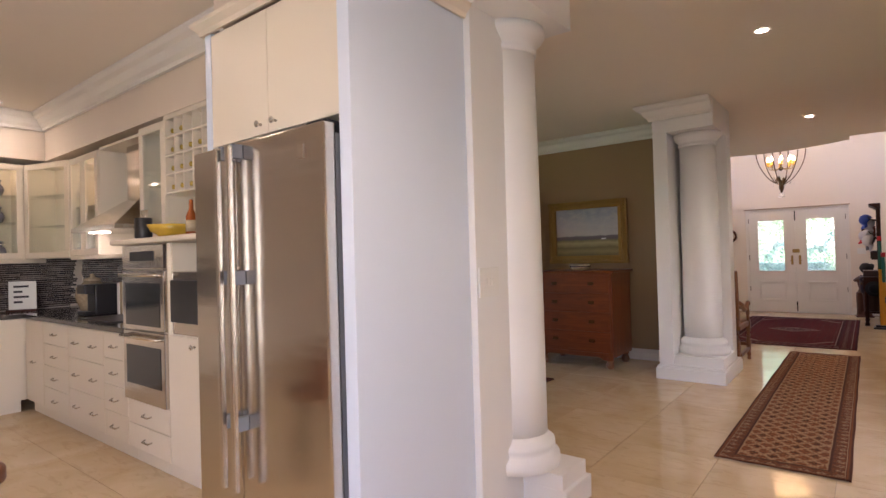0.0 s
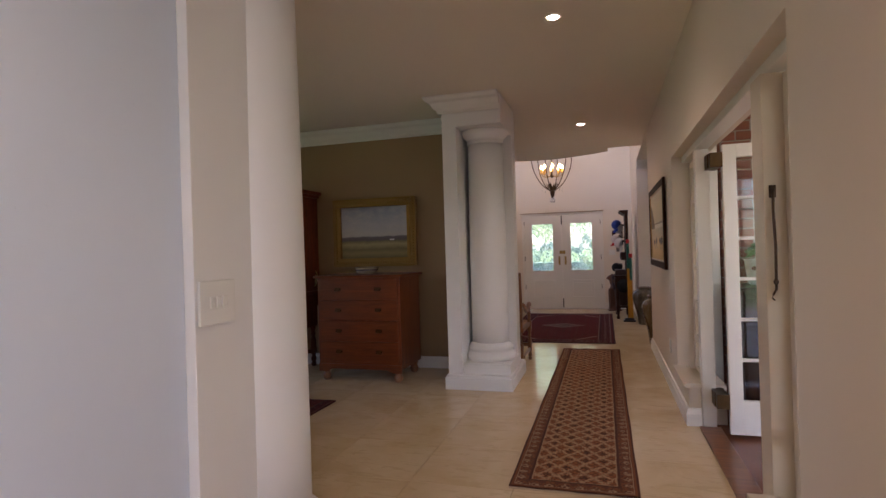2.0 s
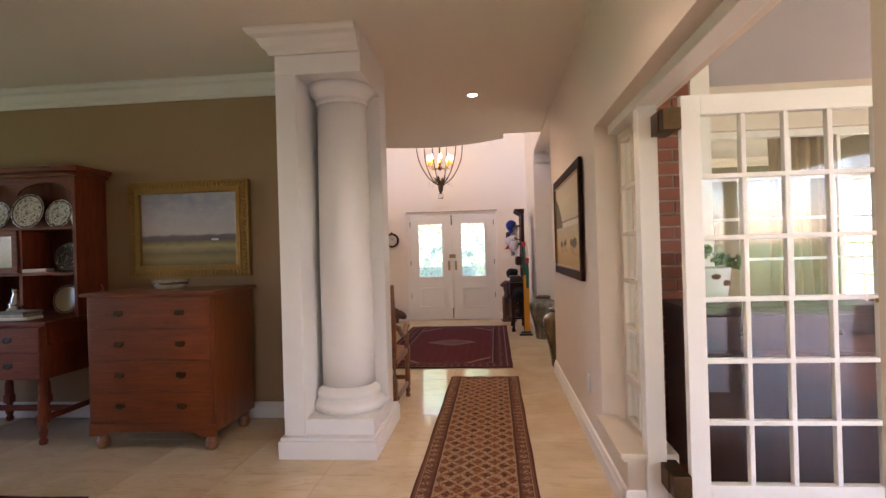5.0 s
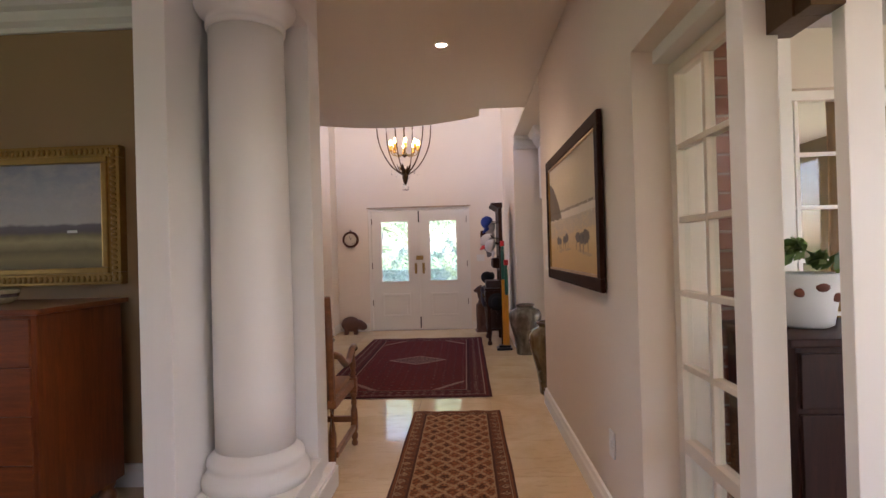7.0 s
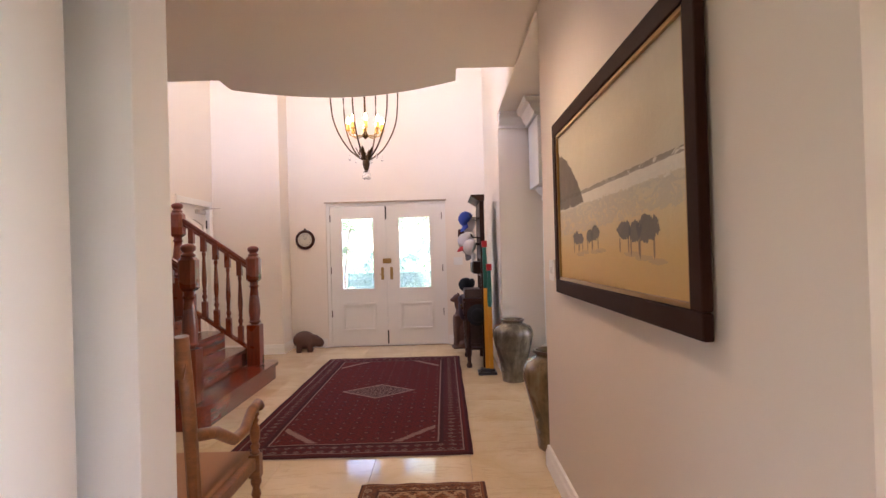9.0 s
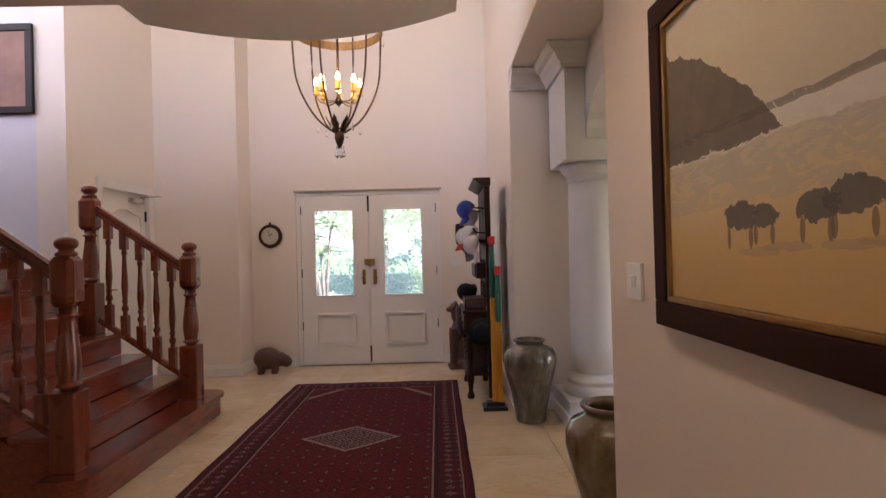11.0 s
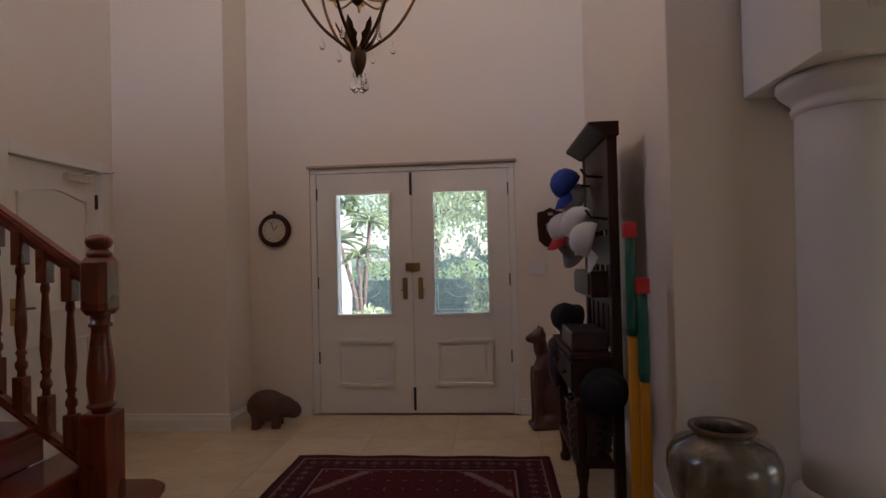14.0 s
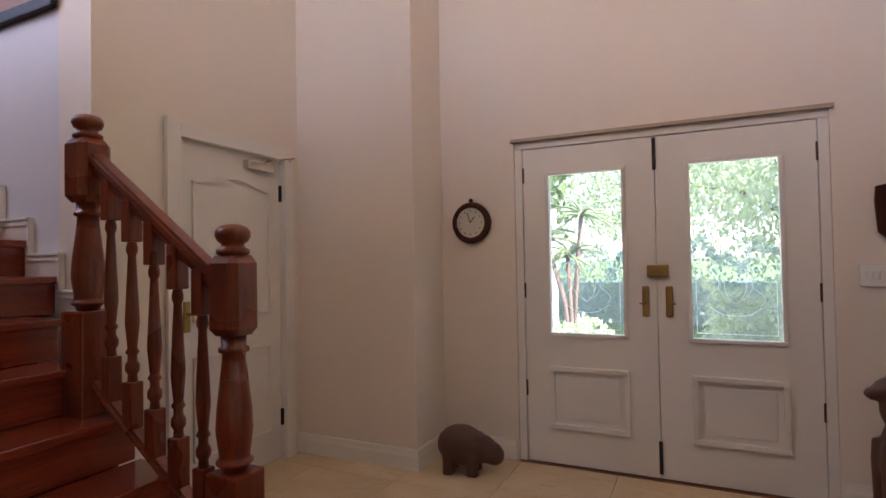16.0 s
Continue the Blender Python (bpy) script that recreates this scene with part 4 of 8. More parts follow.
for k in range(6, 16):
    x0 = SX - GO * (k - 1)
    box(bm, x0 - GO, x0 - 0.0, 10.846, 10.868, RISE * k - 0.2, RISE * k + 0.10)
    box(bm, x0 - GO, x0 - 0.0, 10.838, 10.868, RISE * k + 0.075, RISE * k + 0.092, bevel=0.003)
    box(bm, x0 - GO, x0 + 0.012, 10.834, 10.868, RISE * k + 0.10, RISE * k + 0.116, bevel=0.004)
    box(bm, x0 - 0.0, x0 + 0.014, 10.84, 10.868, RISE * (k - 1) + 0.118, RISE * k + 0.10)
built("trim", bm, M_white, "white stepped skirting up the stair wall", "skirting")

NEWEL = [(0, 0.62), (0.04, 0.72), (0.06, 0.95), (0.08, 0.95), (0.09, 0.8), (0.12, 0.78), (0.3, 0.95), (0.45, 0.9), (0.8, 0.62), (0.87, 0.6), (0.88, 0.78), (0.91, 0.78), (0.92, 0.62), (1.0, 0.66)]
BALU = [(0, 0.7), (0.05, 0.6), (0.08, 0.95), (0.12, 0.95), (0.15, 0.62), (0.19, 0.62), (0.21, 0.92), (0.24, 0.62), (0.28, 0.7), (0.42, 0.95), (0.55, 0.85), (0.9, 0.52), (0.93, 0.75), (0.96, 0.75), (1.0, 0.6)]


def newel_post(x, y, z0, top, grp):
    p = thing("newel_post", "turned red-brown wooden newel post with a ball finial", "newel post", (x, y, z0), group=grp)
    h = top - z0
    s = 0.068
    part("base_block", boxes((-s, s, -s, s, 0.0, h * 0.34), bevel=0.008), M_mahogany_up, p)
    part("shaft", turned(bmesh.new(), 0, 0, h * 0.34, h * 0.70, 0.064, NEWEL, 18), M_mahogany_up, p)
    bm = boxes((-s * 0.98, s * 0.98, -s * 0.98, s * 0.98, h * 0.70, h * 0.915))
    bmesh.ops.bevel(bm, geom=bm.edges[:], offset=0.026, segments=1, affect="EDGES")
    part("head_block", bm, M_mahogany_up, p)
    part("finial", lathe(bmesh.new(), [(0.042, h * 0.912), (0.054, h * 0.92), (0.054, h * 0.93), (0.04, h * 0.937), (0.036, h * 0.945), (0.05, h * 0.953), (0.058, h * 0.966), (0.057, h * 0.98), (0.045, h * 0.992), (0.02, h * 0.999), (0.004, h)], n=20), M_mahogany_up, p)
    return p


def balustrade(y, x0, x1, za, zb, count, grp):
    """Rail, string and balusters between two newels; za, zb: height of the string at x0 and x1."""
    b = thing("balustrade", "red-brown wooden stair rail with turned balusters", "balustrade", (0, y, 0), group=grp)
    bm = bmesh.new()
    for lo, hi, w in ((0.0, 0.045, 0.032), (0.86, 0.90, 0.022), (0.895, 0.945, 0.036)):
        vs = [bm.verts.new((x, s, z + o)) for x, z in ((x0, za), (x1, zb)) for s in (-w, w) for o in (lo, hi)]
        fs = [bm.faces.new([vs[i] for i in f]) for f in ((0, 1, 3, 2), (4, 6, 7, 5), (0, 4, 5, 1), (2, 3, 7, 6), (0, 2, 6, 4), (1, 5, 7, 3))]
        bmesh.ops.bevel(bm, geom=list({e for f in fs for e in f.edges}), offset=0.012, segments=2, affect="EDGES")
    part("rail", bm, M_mahogany, b)
    for k in range(count):
        u = (k + 0.75) / (count + 0.5)
        x, z = x0 + (x1 - x0) * u, za + (zb - za) * u
        bm = boxes((x - 0.027, x + 0.027, -0.027, 0.027, z + 0.02, z + 0.20), (x - 0.027, x + 0.027, -0.027, 0.027, z + 0.73, z + 0.89), bevel=0.006)
        part("baluster", turned(bm, x, 0, z + 0.20, z + 0.73, 0.027, BALU, 14), M_mahogany_up, b)
    return b


for yy in (10.66, 9.20):
    newel_post(-2.335, yy, RISE, 1.44, "stair newels")
    newel_post(-3.13, yy, RISE * 4, 1.92, "stair newels")
    balustrade(yy, -2.39, -3.08, 0.33, 0.82, 5, "stair balustrades")

# picture on the stair wall
sp = thing("framed_picture", "dark framed picture hanging on the stair wall", "picture", (-4.25, 10.862, 2.57))
part("frame", boxes((-0.55, 0.55, -0.03, 0, 0, 0.06), (-0.55, 0.55, -0.03, 0, 0.70, 0.76), (-0.55, -0.49, -0.03, 0, 0.06, 0.70), (0.49, 0.55, -0.03, 0, 0.06, 0.70), bevel=0.006), M_iron, sp)
part("canvas", boxes((-0.49, 0.49, -0.016, -0.004, 0.06, 0.70)), plain("reddish_print", (0.30, 0.16, 0.11), 0.6, vary=0.5, scale=5), sp)

# ---- chandelier ----
ch = thing("chandelier", "dark bronze cage chandelier with lit candle bulbs and crystals", "chandelier", (-1.16, 11.02, -0.29))
ch.scale = (1.22, 1.22, 1.22)
R, ZB, ZR = 0.325, 2.16, 2.94


def rounded(pts, steps=4):
    """A smooth line through the points."""
    out = []
    for i in range(len(pts) - 1):
        p = [Vector((*pts[max(0, min(len(pts) - 1, j))], 0)) for j in (i - 1, i, i + 1, i + 2)]
        for k in range(steps):
            u = k / steps
            q = 0.5 * (2 * p[1] + (p[2] - p[0]) * u + (2 * p[0] - 5 * p[1] + 4 * p[2] - p[3]) * u * u + (3 * p[1] - p[0] - 3 * p[2] + p[3]) * u ** 3)
            out.append((q.x, q.y))
    return out + [tuple(pts[-1])]


for k in range(6):
    a = 2 * math.pi * (k + 0.3) / 6
    prof = [(0.03, ZB + 0.03), (0.07, ZB + 0.055), (0.15, ZB + 0.12), (0.22, ZB + 0.22), (0.275, ZB + 0.34), (0.305, ZB + 0.48), (R - 0.005, ZR), (R - 0.01, ZR + 0.12), (0.30, ZR + 0.26), (0.16, ZR + 0.40), (0.03, ZR + 0.55)]
    part("cage_arm", tube(bmesh.new(), [(r * math.cos(a), r * math.sin(a), z) for r, z in rounded(prof)], 0.007, 8), M_bronze, ch)
    # leaf at the root of each arm
    bm = bmesh.new()
    side = Vector((-math.sin(a), math.cos(a), 0))
    pts = []
    for u in range(7):
        rr, zz = 0.028 + 0.011 * u, ZB + 0.03 + 0.012 * u + 0.001 * u * u
        w = 0.026 * math.sin(math.pi * (u + 0.6) / 7) * (1.0 if u % 2 else 0.65)
        c = Vector((rr * math.cos(a), rr * math.sin(a), zz))
        pts.append((bm.verts.new(c + side * w + Vector((0, 0, 0.006))), bm.verts.new(c + Vector((0, 0, 0.012))), bm.verts.new(c - side * w + Vector((0, 0, 0.006))), bm.verts.new(c - Vector((0, 0, 0.006)))))
    for p, q in zip(pts, pts[1:]):
        for i in range(4):
            bm.faces.new((p[i], p[(i + 1) % 4], q[(i + 1) % 4], q[i]))
    part("leaf", bm, M_bronze, ch)
part("hoop", moulding(bmesh.new(), [((R - 0.004) * math.cos(-a), (R - 0.004) * math.sin(-a), ZR) for a in [2 * math.pi * i / 40 for i in range(40)]], [(-0.006, -0.03), (0.006, -0.03), (0.006, 0.03), (-0.006, 0.03)], closed=True), plain("gilded_bronze", (0.36, 0.2, 0.07), 0.45, 0.9, vary=0.3, scale=30), ch, "gilded bronze hoop")
part("tail", lathe(bmesh.new(), [(0.01, ZB - 0.085), (0.014, ZB - 0.07), (0.027, ZB - 0.04), (0.034, ZB - 0.01), (0.034, ZB + 0.015), (0.024, ZB + 0.035), (0.012, ZB + 0.045)], n=12), M_bronze, ch)
part("stem", tube(bmesh.new(), [(0, 0, ZB + 0.28), (0, 0, (TOP + 0.285) / 1.22)], 0.009, 8), M_bronze, ch)
part("hub", lathe(bmesh.new(), [(0.005, ZB + 0.225), (0.022, ZB + 0.24), (0.034, ZB + 0.258), (0.022, ZB + 0.275), (0.01, ZB + 0.30)], n=14), M_bronze, ch)
# pale sleeves coloured amber for the light of their bulbs
M_sleeve = plain("bulb_lit_candle_sleeve", (0.72, 0.42, 0.06), 0.4, vary=0.1, scale=30, Transmission_Weight=0.25)
for k in range(8):
    a = 2 * math.pi * (k + 0.2) / 8
    c, s = math.cos(a), math.sin(a)
    part("candle_arm", tube(bmesh.new(), [(r * c, r * s, ZB + 0.26 + dz) for r, dz in rounded([(0.02, 0), (0.07, -0.012), (0.115, -0.012), (0.145, 0.012), (0.155, 0.045)], 3)], 0.005, 6), M_brass, ch)
    cand = part("candle", lathe(bmesh.new(), [(0.012, -0.004), (0.024, 0.0), (0.022, 0.006), (0.0185, 0.008), (0.0185, 0.062)], 0.155 * c, 0.155 * s, ZB + 0.30, n=12), M_sleeve, ch, "candle sleeve with the bulb's amber glow in its colour")
    part("bulb", lathe(bmesh.new(), [(0.008, 0.062), (0.015, 0.074), (0.0165, 0.086), (0.011, 0.108), (0.003, 0.124)], 0.155 * c, 0.155 * s, ZB + 0.30, n=12), M_bulb, cand, "lit warm bulb")
    lamp("candle_lamp", "POINT", (-1.16 + 0.238 * c, 11.02 + 0.238 * s, 1.22 * (ZB + 0.385) - 0.29), (-1.16, 11.02, 0), 0.26, (1.0, 0.62, 0.28), radius=0.03)


def drop(bm, x, y, z, s):
    return lathe(bm, [(0.002, z), (0.003 * s, z - 0.012 * s), (0.012 * s, z - 0.034 * s), (0.009 * s, z - 0.046 * s), (0.002, z - 0.052 * s)], x, y, 0, n=7)


for k in range(12):
    a = 2 * math.pi * (k + 0.3) / 6
    low = k < 6
    r, z = (0.15, ZB + 0.075) if low else (R + 0.012, ZR - 0.04)
    part("crystal", drop(bmesh.new(), r * math.cos(a), r * math.sin(a), z, 1.0), M_crystal, ch, "clear cut crystal drop")
for k in range(5):
    a = 2 * math.pi * k / 5
    part("crystal", drop(bmesh.new(), 0.026 * math.cos(a), 0.026 * math.sin(a), ZB - 0.07, 1.5), M_crystal, ch, "clear cut crystal drop")

# ---- clock, switches, plaque ----
ck = thing("wall_clock", "round dark wooden wall clock with a cream face", "clock", (-2.30, 12.716, 1.555))
part("case", lathe(lathe(bmesh.new(), [(0.135, 0), (0.14, -0.02), (0.13, -0.045), (0.105, -0.05), (0.1, -0.035)], n=36, axis="y"), [(0.012, -0.01), (0.014, -0.03), (0.006, -0.032)], 0, 0, 0.15, n=10, axis="y"), M_dark, ck)
part("face", lathe(bmesh.new(), [(0.102, -0.0355), (0.101, -0.0372), (0.09, -0.0378)], n=36, axis="y"), plain("cream_dial", (0.62, 0.57, 0.46), 0.5, vary=0.05, scale=12), ck)
for k in range(12):
    a = math.pi * k / 6
    part("hour_mark", boxes((0.08 * math.sin(a) - 0.003, 0.08 * math.sin(a) + 0.003, -0.0392, -0.0376, 0.08 * math.cos(a) - 0.005, 0.08 * math.cos(a) + 0.005)), M_black, ck)
part("hand", tube(tube(bmesh.new(), [(0, -0.042, 0), (0.03, -0.042, 0.035)], 0.003, 6), [(0, -0.045, 0), (-0.02, -0.045, 0.07)], 0.0025, 6), M_black, ck)


def switch_plate(x, y, z, turn, w, h, rockers, label):
    s = thing("light_switch", label, "switch", (x, y, z), turn)
    part("plate", boxes((-w / 2, w / 2, -0.01, 0, -h / 2, h / 2), bevel=0.003), M_plate_white, s)
    for k in range(rockers):
        u = (k - (rockers - 1) / 2) * 0.028
        part("rocker", boxes((u - 0.011, u + 0.011, -0.0145, -0.009, -0.018, 0.018), bevel=0.002), M_plate_white, s)
    return s


switch_plate(-0.11, 12.716, 1.19, 0, 0.13, 0.11, 3, "white plastic wall switch beside the front door")
switch_plate(0.296, 7.93, 1.195, -90, 0.12, 0.115, 2, "white plastic wall switch near the picture")
switch_plate(0.296, 6.09, 0.40, -90, 0.075, 0.12, 1, "white plastic wall socket low on the passage wall")
switch_plate(-1.461, 2.21, 1.185, 90, 0.165, 0.14, 3, "square white switch plate on the pilaster")

pq = thing("shield_plaque", "dark wooden shield plaque with a small metal crest", "plaque", (0.0, 12.716, 1.51))
part("board", prism(bmesh.new(), [(-0.10, 0.13), (-0.05, 0.14), (0, 0.165), (0.05, 0.14), (0.10, 0.13), (0.105, 0.05), (0.095, -0.1), (0.05, -0.145), (0, -0.16), (-0.05, -0.145), (-0.095, -0.1), (-0.105, 0.05)], -0.022, 0, axis="y"), M_dark, pq)
part("crest", prism(bmesh.new(), [(-0.035, 0.04), (0.035, 0.04), (0.035, -0.02), (0, -0.05), (-0.035, -0.02)], -0.027, -0.0215, axis="y"), M_chrome, pq, "small grey metal crest")
part("badge", boxes((-0.02, 0.02, -0.027, -0.0215, 0.10, 0.125), bevel=0.003), M_chrome, pq)


# ---- carved animals: plain shapes ----
def fuse(ob, size=0.012):
    mod = ob.modifiers.new("fuse", "REMESH")
    mod.mode, mod.voxel_size, mod.use_smooth_shade = "VOXEL", size, True
    sm = ob.modifiers.new("soft", "SMOOTH")
    sm.factor, sm.iterations = 0.5, 3
    return ob


M_carved = plain("dark_carved_hardwood", (0.055, 0.028, 0.02), 0.5, vary=0.3, scale=6, grain=60, relief=0.4)
M_carved_red = plain("red_brown_carved_hardwood", (0.10, 0.04, 0.024), 0.42, vary=0.35, scale=7, grain=60, relief=0.3)
bm = blob(bmesh.new(), (-0.03, 0, 0.165), (0.155, 0.105, 0.125))
blob(bm, (0.10, 0, 0.15), (0.10, 0.08, 0.085), (0, 18, 0))
blob(bm, (0.175, 0, 0.115), (0.065, 0.065, 0.06))
blob(bm, (0.09, 0.05, 0.225), (0.014, 0.012, 0.02))
blob(bm, (0.09, -0.05, 0.225), (0.014, 0.012, 0.02))
blob(bm, (0.185, 0, 0.165), (0.03, 0.045, 0.02))
for lx in (-0.10, 0.05):
    for ly in (-0.055, 0.055):
        lathe(bm, [(0.04, 0), (0.043, 0.01), (0.036, 0.03), (0.04, 0.12)], lx, ly, 0, n=12)
fuse(single("hippo_statue", bm, M_carved_red, "small dark carved wooden hippopotamus on the floor", "statue", (-2.24, 12.40, 0), 10))
bm = blob(bmesh.new(), (0.03, 0, 0.20), (0.10, 0.09, 0.19))
blob(bm, (-0.03, 0, 0.42), (0.075, 0.075, 0.17), (0, 10, 0))
blob(bm, (-0.045, 0, 0.60), (0.055, 0.055, 0.09))
blob(bm, (-0.06, 0, 0.685), (0.062, 0.06, 0.055))
blob(bm, (-0.115, 0, 0.665), (0.045, 0.035, 0.033))
blob(bm, (-0.04, 0.045, 0.735), (0.018, 0.015, 0.025))
blob(bm, (-0.04, -0.045, 0.735), (0.018, 0.015, 0.025))
for ly in (-0.05, 0.05):
    lathe(bm, [(0.04, 0), (0.036, 0.03), (0.03, 0.1), (0.036, 0.35), (0.03, 0.45)], -0.085, ly, 0, n=10)
    blob(bm, (0.02, ly * 1.3, 0.05), (0.08, 0.04, 0.055))
box(bm, -0.14, 0.13, -0.1, 0.1, 0.0, 0.03, bevel=0.006)
fuse(single("cheetah_statue", bm, M_carved_red, "sitting carved wooden cat statue beside the front door", "statue", (-0.09, 12.40, 0), 8))


# ---- urns ----
def urn(x, y, h, r, neck, label, material):
    u = thing("urn", label, "urn", (x, y, 0), group="glazed urns")
    k = r
    prof = [(k * 0.56, 0), (k * 0.58, h * 0.02), (k * 0.6, h * 0.12), (k * 0.72, h * 0.35), (k * 0.9, h * 0.58), (k, h * 0.74), (k * 0.98, h * 0.82), (k * 0.86, h * 0.89), (neck * 1.02, h * 0.935), (neck * 0.98, h * 0.95), (neck * 1.04, h * 0.97), (neck * 1.12, h * 0.985), (neck * 1.1, h), (neck * 0.95, h * 0.995), (neck * 0.88, h * 0.97), (neck * 0.9, h * 0.93), (k * 0.8, h * 0.86), (k * 0.86, h * 0.7), (k * 0.5, h * 0.2)]
    part("body", lathe(bmesh.new(), prof, n=40), material, u)
    part("rim", lathe(bmesh.new(), [(neck * 1.1, h * 0.975), (neck * 1.16, h * 0.985), (neck * 1.13, h * 1.004), (neck * 0.98, h * 1.004), (neck * 0.95, h * 0.985)], n=40, caps=False), M_urn_rim, u, "brown glazed rim")
    return u


M_urn = glazed("olive_stoneware_glaze", (0.045, 0.035, 0.025), (0.13, 0.11, 0.075), (0.24, 0.22, 0.16))
M_urn2 = glazed("brown_stoneware_glaze", (0.05, 0.035, 0.015), (0.16, 0.11, 0.05), (0.22, 0.19, 0.11))
M_urn_rim = plain("brown_rim_glaze", (0.11, 0.06, 0.035), 0.3, vary=0.3, scale=20)
urn(0.365, 10.42, 0.62, 0.205, 0.105, "large olive-brown glazed stoneware urn beside the plinth", M_urn)
urn(0.395, 8.52, 0.645, 0.2, 0.115, "tall brown glazed stoneware urn by the wall end", M_urn2)

# ---- hall stand with hats ----
hs = thing("hall_stand", "tall dark wooden hall stand with pegs and a low cupboard bench", "hall stand", (0, 0, 0))
Y0, Y1, XB, XF = 11.06, 11.78, 0.155, -0.09
for y in (Y0, Y1 - 0.06):
    part("upright", boxes((XB - 0.05, XB, y, y + 0.06, 0, 1.89), bevel=0.005), M_ebony, hs)
part("cornice", prism(bmesh.new(), [(XB + 0.005, 1.89), (XB + 0.005, 1.96), (XB - 0.145, 1.96), (XB - 0.145, 1.945), (XB - 0.06, 1.89)], Y0 - 0.03, Y1 + 0.03, axis="y"), M_ebony, hs)
part("top_board", boxes((XB - 0.045, XB - 0.015, Y0 + 0.06, Y1 - 0.06, 1.42, 1.89), bevel=0.004), M_ebony, hs)
for z in (1.23, 1.02):
    part("cross_bar", boxes((XB - 0.045, XB - 0.015, Y0 + 0.06, Y1 - 0.06, z, z + 0.16), bevel=0.004), M_ebony, hs)
for k in range(4):
    y = Y0 + 0.15 + k * 0.14
    part("slat", boxes((XB - 0.04, XB - 0.02, y - 0.02, y + 0.02, 0.8, 1.58), bevel=0.003), M_ebony, hs)
for k, (y, z) in enumerate([(Y0 + 0.04, 1.47), (Y0 + 0.22, 1.40), (Y0 + 0.52, 1.70), (Y0 + 0.62, 1.42), (Y0 + 0.4, 1.40), (Y0 + 0.15, 1.70)]):
    part("peg", tube(bmesh.new(), [(XB - 0.04, y, z), (XB - 0.13, y, z + 0.01), (XB - 0.16, y, z + 0.05)], 0.008, 6), M_iron, hs)
part("bench_top", boxes((XF - 0.02, XB - 0.05, Y0 - 0.01, Y1, 0.755, 0.785), bevel=0.006), M_ebony, hs)
part("box", boxes((XF, XB - 0.05, Y0 + 0.01, Y1 - 0.01, 0.56, 0.755), bevel=0.004), M_ebony, hs)
for k in range(2):
    y0 = Y0 + 0.03 + k * 0.34
    dr = part("drawer", boxes((XF - 0.012, XF + 0.002, y0, y0 + 0.32, 0.585, 0.735), bevel=0.004), M_ebony, hs)
    part("knob", blob(bmesh.new(), (XF - 0.028, y0 + 0.16, 0.66), (0.018, 0.014, 0.014), n=10, m=6), M_bronze, dr)
part("shelf", boxes((XF, XB - 0.05, Y0 + 0.01, Y1 - 0.01, 0.20, 0.225), bevel=0.004), M_ebony, hs)
for y in (Y0 + 0.035, Y1 - 0.035):
    part("leg", lathe(bmesh.new(), [(0.03, 0), (0.034, 0.03), (0.02, 0.06), (0.024, 0.12), (0.033, 0.16), (0.033, 0.23), (0.022, 0.25), (0.03, 0.4), (0.024, 0.5), (0.033, 0.52), (0.033, 0.56)], XF + 0.035, y, 0, n=14), M_ebony, hs)
bx = part("glove_box", boxes((XB - 0.13, XB - 0.046, Y0 + 0.10, Y1 - 0.10, 1.06, 1.20), bevel=0.004), M_ebony, hs)
part("glove_drawer", boxes((XB - 0.142, XB - 0.13, Y0 + 0.13, Y1 - 0.13, 1.075, 1.185), bevel=0.003), M_ebony, bx)
part("back_board", boxes((XB - 0.03, XB - 0.018, Y0 + 0.06, Y1 - 0.06, 0.79, 1.02)), M_ebony, hs)
bk = thing("wicker_basket", "dark woven basket standing under the hall stand", "basket", (0.02, 11.28, 0.227))
bm = bmesh.new()
for k in range(11):
    r = 0.105 + 0.002 * k
    moulding(bm, [((r + 0.004 * math.sin(i * 4 + k * math.pi)) * math.cos(-i * 0.2094), (r + 0.004 * math.sin(i * 4 + k * math.pi)) * math.sin(-i * 0.2094), 0.012 + k * 0.026) for i in range(30)], [(-0.004, -0.012), (0.005, 0), (-0.004, 0.012)], closed=True)
part("weave", bm, M_carved, bk)
part("bottom", lathe(bmesh.new(), [(0.1, 0), (0.1, 0.012)], n=20), M_carved, bk)

M_blue = fabric("blue_cotton", (0.02, 0.06, 0.36))
M_red = fabric("red_cotton", (0.48, 0.03, 0.03))
M_capwhite = fabric("white_cotton", (0.62, 0.60, 0.60))
M_capgrey = fabric("grey_cotton", (0.16, 0.15, 0.15))
M_hat = fabric("black_felt", (0.007, 0.007, 0.008), sheen=0.0)


